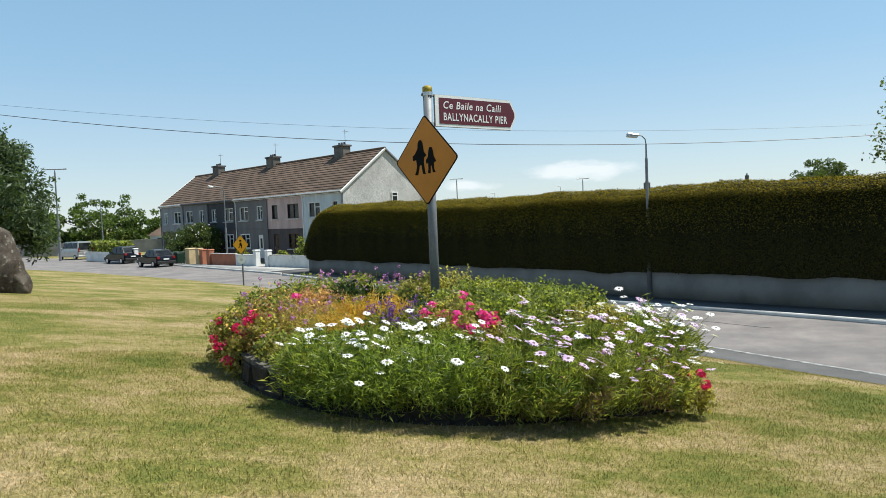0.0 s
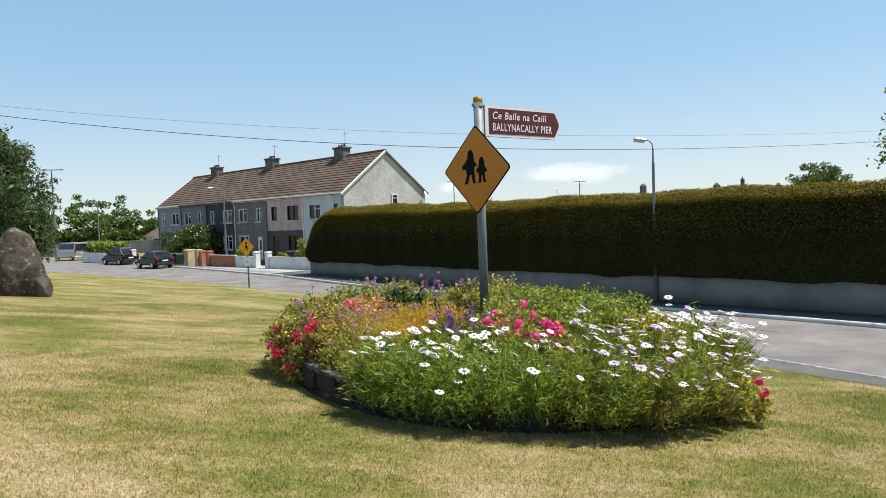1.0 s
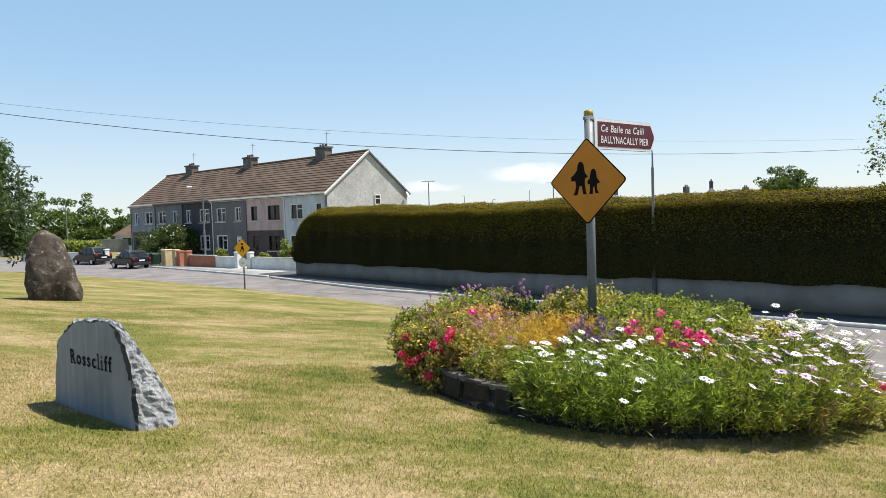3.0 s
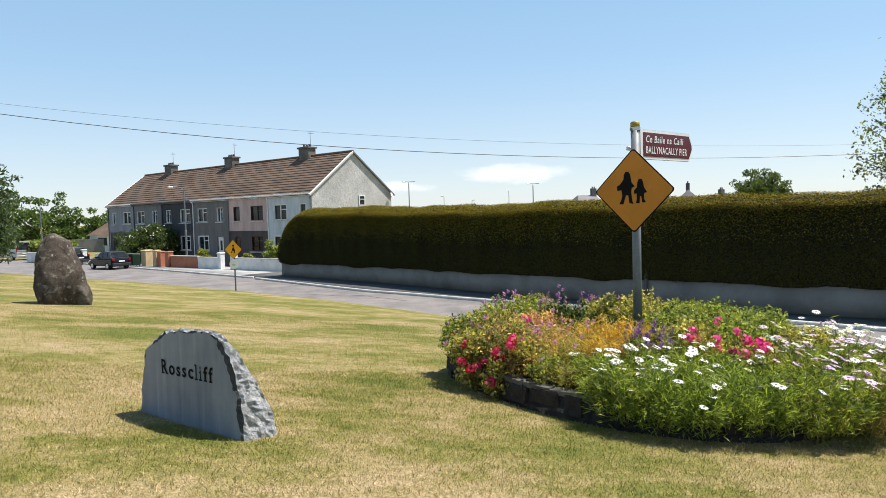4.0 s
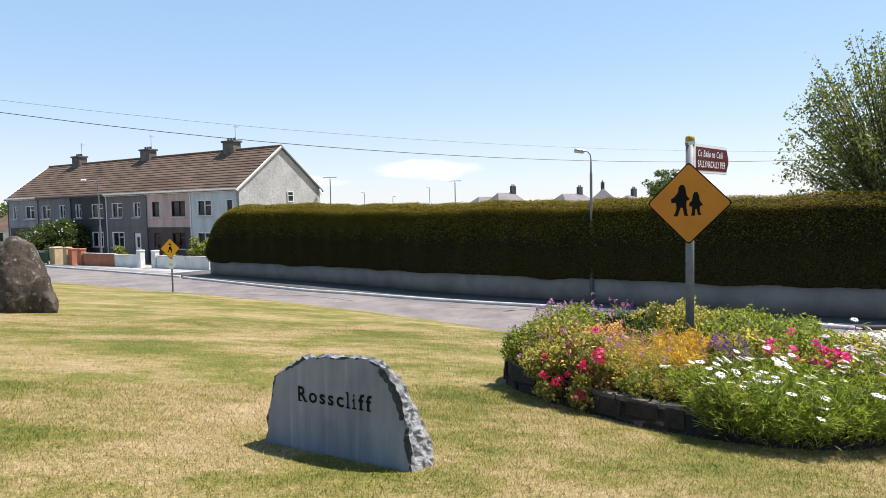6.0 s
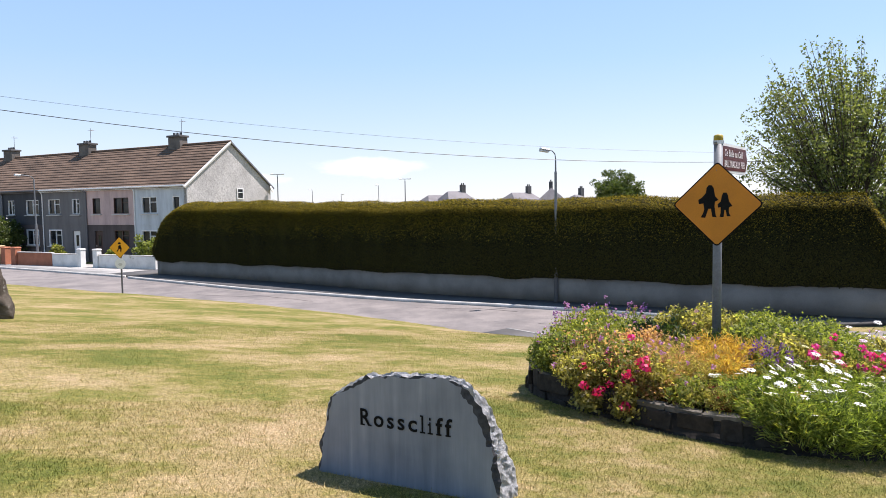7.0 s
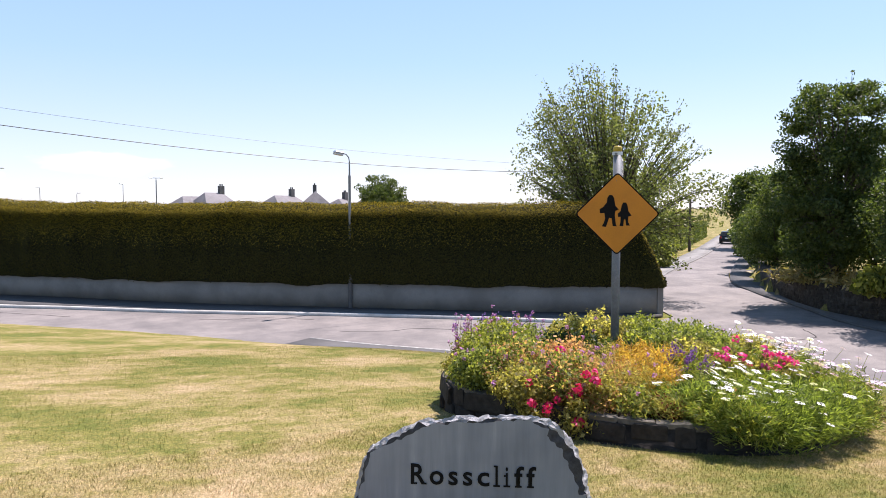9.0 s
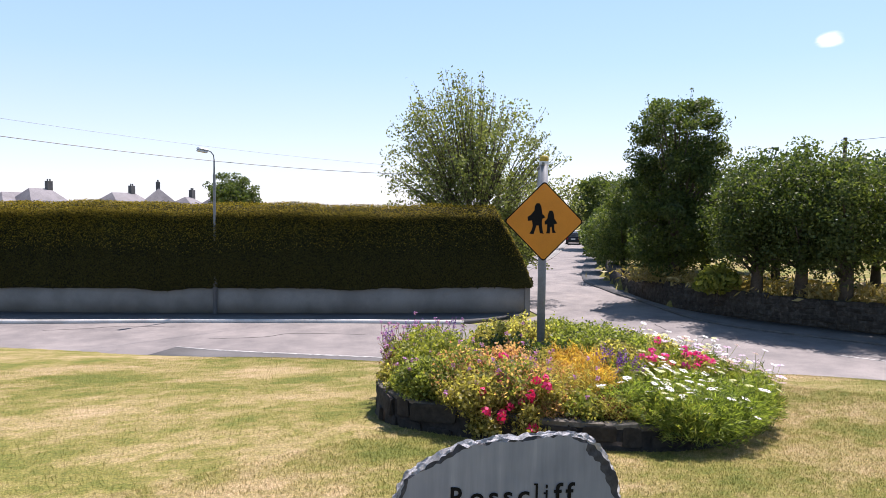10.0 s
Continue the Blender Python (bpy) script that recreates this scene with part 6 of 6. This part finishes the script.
bed = thing("flower_bed", (0, 0, 0), "round raised flower bed, stone edge darkened as shaded, worn coping paled as sunlit", "flower bed")
bm = bmesh.new()
rings = 14
prev = None
for r_i in range(rings + 1):
    f_ = r_i / rings
    zc = -0.05 + 0.16 * (1 - f_ ** 2)
    if r_i == 0:
        row = [bm.verts.new((BC.x, BC.y, zc + bed_z(BC.x)))]
    else:
        row = []
        for a in range(48):
            r = (float(bed_r(a * math.pi / 24)) - 0.08) * f_
            x = BC.x + r * math.cos(a * math.pi / 24)
            row.append(bm.verts.new((x, BC.y + r * math.sin(a * math.pi / 24), zc + bed_z(x) + 0.03 * noise.noise(Vector((r * 3, a, 1))))))
    if prev:
        for k_ in range(48):
            if len(prev) == 1:
                bm.faces.new((prev[0], row[k_], row[(k_ + 1) % 48]))
            else:
                bm.faces.new((prev[k_], row[k_], row[(k_ + 1) % 48], prev[(k_ + 1) % 48]))
    prev = row
part("soil", bm, M_SOIL, bed, "dark garden soil", True)
ring_pts = rim(0.0, 73)
band(ring_pts, rim(0.16, 73), -0.6, np.array([bed_z(p_[0]) - 0.05 for p_ in ring_pts]), "wall_core", M_EDGING, bed)
ring_stones = [(s_[0], s_[1], s_[2] - 0.065 * (s_[0] + 2.0), *s_[3:]) for s_ in stones_along(ring_pts, 0.0, WALL_Z - 0.16, 0.13, 0.34, 0.03)]
ring_stones = [s_ for s_ in ring_stones if s_[2] + 0.08 > land_at(s_[0], s_[1])]
EDGE_MESHES = [stone_mesh("stone", M_EDGING, k_ + 20, 0.1) for k_ in range(6)]
lay(ring_stones[:290], bed, 0.05, EDGE_MESHES)
# thin pale coping draws the sunlit line along the wall top
COPING_MESHES = [stone_mesh("coping_stone", M_COPING, k_ + 40, 0.09) for k_ in range(6)]
cap_line = rim(0.045, 44)
for k_, (p_, q_) in enumerate(zip(cap_line, cap_line[1:])):
    d_ = q_ - p_
    ob = new("coping_stone", COPING_MESHES[k_ % 6])
    ob.matrix_basis = pose(*((p_ + q_) / 2), bed_z((p_[0] + q_[0]) / 2) - 0.025 + rnd.uniform(-.006, .006), rnd.uniform(-2, 2), rnd.uniform(-2, 2), math.degrees(math.atan2(d_[1], d_[0])) + rnd.uniform(-2, 2)) @ Matrix.Diagonal((float(np.linalg.norm(d_)) * 0.99, 0.11, 0.045, 1))
    ob.parent = bed


def soil_z(x, y):
    r = math.hypot(x - BC.x, y - BC.y)
    return bed_z(x) - 0.05 + 0.16 * max(0.0, 1 - (r / BR) ** 2) if r < float(bed_r(math.atan2(y - BC.y, x - BC.x))) - 0.05 else land_at(x, y)


def daisy_mesh(name, petal, eye, petals=11, r=0.043):
    bm = bmesh.new()
    r_ = random.Random(petals)
    for k_ in range(petals):
        a = 2 * math.pi * k_ / petals + r_.uniform(-.06, .06)
        ca, sa = math.cos(a), math.sin(a)
        w = r * 0.2
        rr = r * r_.uniform(0.88, 1.05)
        pts = [(r * 0.18, -w * 0.4, 0.002), (rr * 0.65, -w, 0.004), (rr, 0, -0.001 + r_.uniform(-.004, .004)), (rr * 0.65, w, 0.004), (r * 0.18, w * 0.4, 0.002)]
        bm.faces.new([bm.verts.new((x * ca - y * sa, x * sa + y * ca, z)) for x, y, z in pts])
    n_p = len(bm.faces)
    c_ = [bm.verts.new((r * 0.24 * math.cos(k_ * math.pi / 3), r * 0.24 * math.sin(k_ * math.pi / 3), 0.006)) for k_ in range(6)]
    bm.faces.new(c_)
    me = bpy.data.meshes.new(name)
    bm.to_mesh(me)
    bm.free()
    me.materials.append(petal)
    me.materials.append(eye)
    for i_, p_ in enumerate(me.polygons):
        p_.material_index = 1 if i_ >= n_p else 0
    return me


def cluster_mesh(name, petal, count, r, seed, tall=1.0):
    """A flower head of many small petals in a dome or a spike."""
    g_ = np.random.default_rng(seed)
    d = g_.normal(size=(count, 3))
    d /= np.linalg.norm(d, axis=1)[:, None]
    d[:, 2] = d[:, 2] * tall
    c = d * r * (0.6 + 0.4 * g_.random((count, 1)))
    a = g_.normal(size=(count, 3))
    a /= np.linalg.norm(a, axis=1)[:, None]
    b = np.cross(a, d / np.linalg.norm(d, axis=1)[:, None])
    s = r * 0.42
    v = np.stack([c - a * s, c + b * s, c + a * s, c - b * s], 1).reshape(-1, 3)
    return sheet_mesh(name, v, np.arange(4 * count).reshape(count, 4), petal)


WHITE = [daisy_mesh("daisy_head", F_WHITE, F_EYE, p_) for p_ in (10, 12, 13)]
LILAC = [daisy_mesh("daisy_head", F_LILAC, F_EYE, p_, 0.043) for p_ in (11, 12)]
PINK = [cluster_mesh("flower_head", F_PINK, 22, 0.045, s_) for s_ in (1, 2)]
RED = [cluster_mesh("flower_head", F_RED, 22, 0.045, s_) for s_ in (3, 4)]
PURPLE = [cluster_mesh("flower_spike", F_PURPLE, 22, 0.025, 5, 3.0)]
MAUVE = [cluster_mesh("flower_head", F_MAUVE, 14, 0.022, 6)]
YELLOW = [cluster_mesh("flower_head", F_YELLOW, 10, 0.02, 7)]


def blade_cloud(k, rx, ry, h, lean):
    """Stems that fan out from the root; centres and directions of the leaves along them, and the stems' tips."""
    m = max(9, k // 42)
    a, r = rng.random(m) * 2 * math.pi, np.sqrt(rng.random(m))
    tip = np.column_stack([np.cos(a) * r * rx, np.sin(a) * r * ry, h * np.sqrt(np.clip(1 - r ** 2 * 0.75, 0, 1)) * rng.uniform(0.72, 1.14, m)])
    root = np.column_stack([tip[:, 0] * 0.35, tip[:, 1] * 0.35, np.zeros(m)])
    bend = (root + tip) / 2 + np.column_stack([np.zeros(m), np.zeros(m), 0.18 * h * np.ones(m)])
    pick = rng.integers(0, m, k)
    f = (0.22 + 0.78 * rng.random(k) ** 0.75)[:, None]
    c = (1 - f) ** 2 * root[pick] + 2 * f * (1 - f) * bend[pick] + f ** 2 * tip[pick]
    way = 2 * (1 - f) * (bend - root)[pick] + 2 * f * (tip - bend)[pick]
    way /= np.linalg.norm(way, axis=1)[:, None]
    out = np.column_stack([np.cos(a), np.sin(a), np.zeros(m)])[pick]
    c += rng.normal(size=(k, 3)) * (0.012 + 0.03 * (1 - f * 0.5))
    return c, way + out * lean * 0.5, tip


def straps(name, c, way, length, width, material, parent):
    """Narrow leaves that point along way."""
    k = len(c)
    w = way + rng.normal(size=(k, 3)) * 0.7
    w /= np.linalg.norm(w, axis=1)[:, None]
    s = np.cross(w, rng.normal(size=(k, 3)))
    s /= np.linalg.norm(s, axis=1)[:, None]
    ln = length * (0.6 + 0.8 * rng.random((k, 1)))
    v = np.stack([c - w * ln * 0.5, c + s * width * 0.5, c + w * ln * 0.5 - np.array([0, 0, 1]) * ln * 0.08, c - s * width * 0.5], 1).reshape(-1, 3)
    ob = new(name, sheet_mesh(name, v, np.arange(4 * k).reshape(k, 4), material))
    ob.parent = parent
    return ob


def plant(kind, x, y, rx, h, label, leaf_mat, count, blooms=(), strap=False, leaf=0.04, z=None, reach=(0, 0), category="flower", group="", second=None):
    """One plant: leafy stems, and flower heads held above them. blooms: (meshes, how many, lift); reach: how far the heads lean out."""
    z = soil_z(x, y) - 0.02 if z is None else z
    p_ = thing(kind, (x, y, z), label, category, group)
    c, way, tips = blade_cloud(count, rx, rx, h, 0.9)
    share = int(len(c) * (0.35 if second else 0.0))
    for name, sel, mat in (("foliage", slice(share, None), leaf_mat), ("pale_foliage", slice(0, share), second)):
        if mat is None:
            continue
        if strap:
            straps(name, c[sel], way[sel], leaf * 2.0, leaf * 0.26, mat, p_)
        else:
            leaves(name, c[sel], leaf, mat, p_, 1.7, smallest=0.45)
    bm = bmesh.new()
    heads = []
    for meshes, many, lift in blooms:
        for k_ in range(many):
            t_ = tips[rnd.randrange(len(tips))]
            up_ = lift * rnd.uniform(0.3, 1.25)
            go = rnd.uniform(0.3, 1.1)
            bx, by, bz = t_[0] * 1.02 + rnd.uniform(-.03, .03) + reach[0] * go, t_[1] * 1.02 + rnd.uniform(-.03, .03) + reach[1] * go, t_[2] + 0.015 + up_
            tilt = pose(bx, by, bz, rnd.uniform(-12, 24), rnd.uniform(-6, 36), 0)
            heads.append((meshes[k_ % len(meshes)], tilt @ pose(0, 0, 0, 0, 0, rnd.uniform(0, 360)) @ Matrix.Scale(rnd.uniform(0.78, 1.15), 4)))
            add_tube(bm, [(t_[0] * 0.6, t_[1] * 0.6, t_[2] * 0.5), (t_[0] * 0.95 + reach[0] * go * 0.3, t_[1] * 0.95 + reach[1] * go * 0.3, t_[2] * 0.95 + up_ * 0.3), (bx, by, bz - 0.004)], [0.003, 0.0025, 0.002], 3, False)
    if heads:
        part("stem", bm, leaf_mat, p_)["kind"] = "stuff"
    else:
        bm.free()
    for me, m in heads:
        ob = new("bloom", me)
        ob.matrix_basis = m
        ob.parent = p_
    return p_


# white daisies over the front edge; those rooted outside the rim hang over it to the grass
def daisies(rows, rx, h, h_out, label, leaf_mats, count, lift, reach, group):
    for x, y, w, l_ in rows:
        far = math.hypot(x - BC.x, y - BC.y)
        out = far > float(bed_r(math.atan2(y - BC.y, x - BC.x))) - 0.08
        plant("daisy_plant", x, y, rx, h_out + 0.04 * rnd.random() if out else h, label, leaf_mats[0] if rnd.random() < 0.65 else leaf_mats[1], count, [(WHITE, w, lift), (LILAC, l_, lift)], True, 0.033, reach=reach, group=group, z=land_at(x, y) + 0.03 if out else None, second=L_LIME if rnd.random() < 0.4 else None)


daisies(((-0.98, 4.84, 4, 0), (-0.75, 4.74, 4, 0), (-0.48, 4.66, 4, 0), (-0.2, 4.66, 4, 0), (0.08, 4.7, 4, 0), (-1.0, 5.06, 8, 0), (-0.72, 5.08, 9, 0), (-0.42, 5.0, 7, 0), (-0.12, 4.98, 7, 0), (0.2, 5.0, 6, 1), (-1.0, 5.36, 9, 0), (-0.66, 5.38, 12, 0), (-0.3, 5.36, 13, 0), (0.0, 5.24, 10, 0), (-0.15, 5.55, 9, 0)),
        0.29, 0.31, 0.48, "white daisies with narrow bright green leaves", (L_DAISY, L_DAISY), 3200, 0.07, (0, 0), "white daisies")
daisies(((0.36, 4.72, 2, 3), (0.64, 4.76, 2, 5), (0.92, 4.84, 2, 8), (1.18, 4.98, 4, 9), (1.42, 5.16, 5, 9), (0.5, 5.0, 4, 8), (0.82, 5.08, 4, 11), (1.1, 5.24, 4, 12), (0.62, 5.26, 5, 9), (0.9, 5.45, 5, 10), (1.2, 5.55, 5, 9), (0.65, 5.6, 5, 6)),
        0.3, 0.36, 0.52, "lilac and white daisies on tall stems", (L_DAISY, L_BUSH), 3000, 0.13, (0.04, -0.02), "lilac daisies")
daisies(((1.7, 5.42, 10, 6), (1.86, 5.72, 14, 4), (1.98, 6.05, 14, 2), (1.55, 5.75, 8, 6), (1.65, 6.15, 10, 3), (2.02, 6.45, 14, 0), (1.7, 6.55, 10, 1), (1.98, 6.85, 10, 0), (1.4, 6.0, 5, 4), (1.4, 6.4, 5, 2), (1.65, 6.95, 7, 0)),
        0.29, 0.3, 0.46, "white daisies on long stems that lean out over the edge", (L_DAISY, L_BUSH), 2200, 0.15, (0.17, -0.05), "leaning daisies")
# magenta and red flowers
for x, y, m_, k_ in ((-0.02, 5.5, PINK, 4), (0.18, 5.36, PINK, 6), (0.34, 5.16, PINK, 5), (0.1, 5.62, PINK, 3), (0.6, 4.95, RED, 4), (1.68, 5.5, PINK, 5), (1.88, 5.4, RED, 4), (-1.75, 5.92, RED, 7), (-1.95, 6.2, RED, 6), (-1.66, 6.12, PINK, 5), (-1.5, 6.4, PINK, 3), (-1.52, 5.84, RED, 3), (0.0, 7.0, RED, 2)):
    plant("geranium_plant", x, y, 0.18, 0.38, "geranium with magenta or red flower heads", L_OLIVE, 1300, [(m_, k_, 0.07)], False, 0.021, group="geraniums")
for x, y, mat in ((0.3, 4.72, L_STEM), (0.62, 4.72, L_OLIVE), (0.92, 4.8, L_STEM), (1.18, 4.94, L_BUSH), (1.46, 5.12, L_STEM), (0.55, 4.9, L_STEM), (1.05, 4.95, L_STEM), (1.75, 5.4, L_BUSH)):
    plant("bedding_plant", x, y, 0.24, 0.46, "straggling bedding plant with thin reddish stems", mat, 520, [(MAUVE, 3, 0.05)], True, 0.036, category="plant", group="bedding plants", z=land_at(x, y) + 0.02)
# low growth that fills the bed up to the coping
for k_ in range(15):
    a = radians(118 + k_ * 8.6)
    r = float(bed_r(a)) - 0.2
    plant("edging_plant", BC.x + r * math.cos(a), BC.y + r * math.sin(a), 0.2, 0.2 + 0.05 * rnd.random(), "low leafy edging plant that spills over the coping", (L_OLIVE, L_BUSH, L_RUSSET, L_LIME)[k_ * 7 % 4], 1800, [(MAUVE, 1, 0.03)], k_ % 3 == 0, 0.018, category="plant", group="edging plants", second=L_OLIVE)
# bushy side away from the road with pink and mauve flowers
for x, y, r_, h, mat, lab in ((-1.62, 6.7, 0.46, 0.42, L_BUSH, "bushy green shrub with small pink flowers"), (-1.4, 7.3, 0.48, 0.44, L_LIME, "bushy yellow-green shrub with mauve flowers"), (-1.85, 6.4, 0.34, 0.34, L_OLIVE, "low leafy plant at the bed edge"), (-1.6, 6.2, 0.34, 0.38, L_BUSH, "low leafy plant at the bed edge"), (-1.2, 6.55, 0.36, 0.38, L_RUSSET, "russet-tinted leafy bedding plant"), (-1.0, 7.75, 0.42, 0.42, L_LIME, "yellow-green leafy plant with mauve flowers"), (-1.9, 6.95, 0.3, 0.36, L_BUSH, "low leafy plant at the bed edge")):
    plant("flowering_shrub", x, y, r_, h * 1.15, lab, mat, 8500, [(MAUVE, 8, 0.06)], False, 0.019, category="shrub", group="bed shrubs", second=L_RUSSET if x > -1.7 and y < 7 else None)
for x, y in ((-1.25, 5.95), (-1.45, 6.0), (-0.95, 6.35), (-1.15, 6.25), (-1.0, 5.75), (-0.7, 6.35), (-1.4, 6.3), (-1.1, 6.05)):
    plant("russet_plant", x, y, 0.28, 0.38, "russet-leaved plant with fine stems", L_RUSSET if rnd.random() < 0.65 else L_OLIVE, 2000, [(MAUVE, 4, 0.03)], True, 0.022, category="plant", group="russet plants")
for x, y in ((-0.72, 5.85), (-0.5, 6.1), (-0.85, 6.05), (-0.62, 6.25), (-0.4, 5.95), (-0.85, 5.7)):
    plant("golden_grass", x, y, 0.22, 0.4, "golden-orange strap-leaved bedding plant", L_GOLD, 900, [], True, 0.036, category="plant", group="golden plants")
for x, y in ((-1.15, 5.45), (-0.9, 5.45)):
    plant("crimson_plant", x, y, 0.18, 0.2, "low plant with crimson leaves", L_CRIMSON, 600, [], False, 0.028, category="plant", group="crimson plants")
for x, y in ((-0.55, 5.62), (-0.38, 5.7), (-0.48, 5.8), (-0.22, 5.85)):
    plant("lavender", x, y, 0.2, 0.36, "lavender with dark purple spikes", L_BUSH, 420, [(PURPLE, 13, 0.05)], True, 0.045, category="plant", group="lavenders")
plant("dark_bush", -0.92, 6.72, 0.4, 0.46, "small dense dark green bush", L_DARK, 6500, [], False, 0.021, category="shrub")
plant("dark_bush", -0.35, 6.6, 0.3, 0.32, "small dense dark green bush", L_DARK, 3600, [], False, 0.021, category="shrub")
for x, y, r_, h in ((0.1, 7.2, 0.46, 0.4), (0.55, 6.9, 0.46, 0.38), (0.2, 6.5, 0.42, 0.36), (0.95, 7.3, 0.46, 0.36), (0.9, 6.4, 0.42, 0.34), (0.5, 6.1, 0.38, 0.32), (1.3, 6.9, 0.42, 0.34), (-0.2, 7.3, 0.4, 0.36), (0.5, 7.8, 0.46, 0.32), (1.2, 7.8, 0.42, 0.3), (1.3, 6.15, 0.36, 0.3), (0.1, 6.05, 0.34, 0.3)):
    plant("evergreen_shrub", x, y, r_, h * 1.3, "low spreading shrub with small yellow-green leaves", (L_LIME, L_BUSH, L_OLIVE, L_BUSH)[int(rnd.random() * 4)], 7500, [(YELLOW, 1, 0.03)], False, 0.02, category="shrub", group="bed shrubs")
for x, y in ((-1.15, 7.95), (-0.75, 8.2), (-0.35, 8.1), (-0.9, 7.6), (-0.1, 8.3)):
    plant("wallflower", x, y, 0.28, 0.42, "tall plant with purple and yellow flowers", L_BUSH, 500, [(PURPLE, 5, 0.12), (MAUVE, 7, 0.1), (YELLOW, 4, 0.1)], True, 0.05, category="flower", group="wallflowers")
for x, y in ((-1.0, 8.15), (-0.65, 8.4), (-1.35, 7.75)):
    plant("verbena", x, y, 0.26, 0.38, "tall thin-stemmed plant with lilac-purple heads", L_STEM, 260, [(PURPLE, 3, 0.2), (MAUVE, 13, 0.22)], True, 0.05, category="flower", group="verbenas")
for x, y, h in ((-0.7, 7.35, 0.5), (-0.15, 7.05, 0.44), (1.9, 6.6, 0.5)):
    plant("seeding_stalks", x, y, 0.16, h, "tall thin green seeding stalks", L_BUSH, 110, [(MAUVE, 3, 0.12)], True, 0.05, category="plant", group="stalks")

# ---- grass blades on the nearest lawn ----
k = 540000
bx = np.concatenate([rng.uniform(-10, 7, k // 2), rng.uniform(-7, 4, k // 2)])
by = np.concatenate([rng.uniform(1.0, 14, k // 2), rng.uniform(1.5, 7, k // 2)])
keep = (np.hypot(bx - BC.x, by - BC.y) > bed_r(np.arctan2(by - BC.y, bx - BC.x)) + 0.03) & ~((np.abs((bx + 4.31) * ST_U.x + (by - 4.65) * ST_U.y - 0.28) < 0.56) & (np.abs(-(bx + 4.31) * ST_N.x - (by - 4.65) * ST_N.y - 0.12) < 0.13))
keep &= inside(bx, by, LAWN_POLY)
bx, by = bx[keep], by[keep]
bz = land(bx, by)
k = len(bx)
a = rng.random(k) * 2 * math.pi
hgt = 0.008 + 0.02 * rng.random(k) ** 2
wd = 0.003
tip = np.column_stack([bx + rng.normal(0, 0.015, k), by + rng.normal(0, 0.015, k), bz + hgt])
v = np.stack([np.column_stack([bx - np.cos(a) * wd, by - np.sin(a) * wd, bz - 0.004]), np.column_stack([bx + np.cos(a) * wd, by + np.sin(a) * wd, bz - 0.004]), tip], 1).reshape(-1, 3)
blades = new("grass_blades", sheet_mesh("grass_blades", v, np.arange(3 * k).reshape(k, 3), M_BLADE))
tagged(blades, "short mown grass blades, green and straw coloured", "grass", kind="stuff")
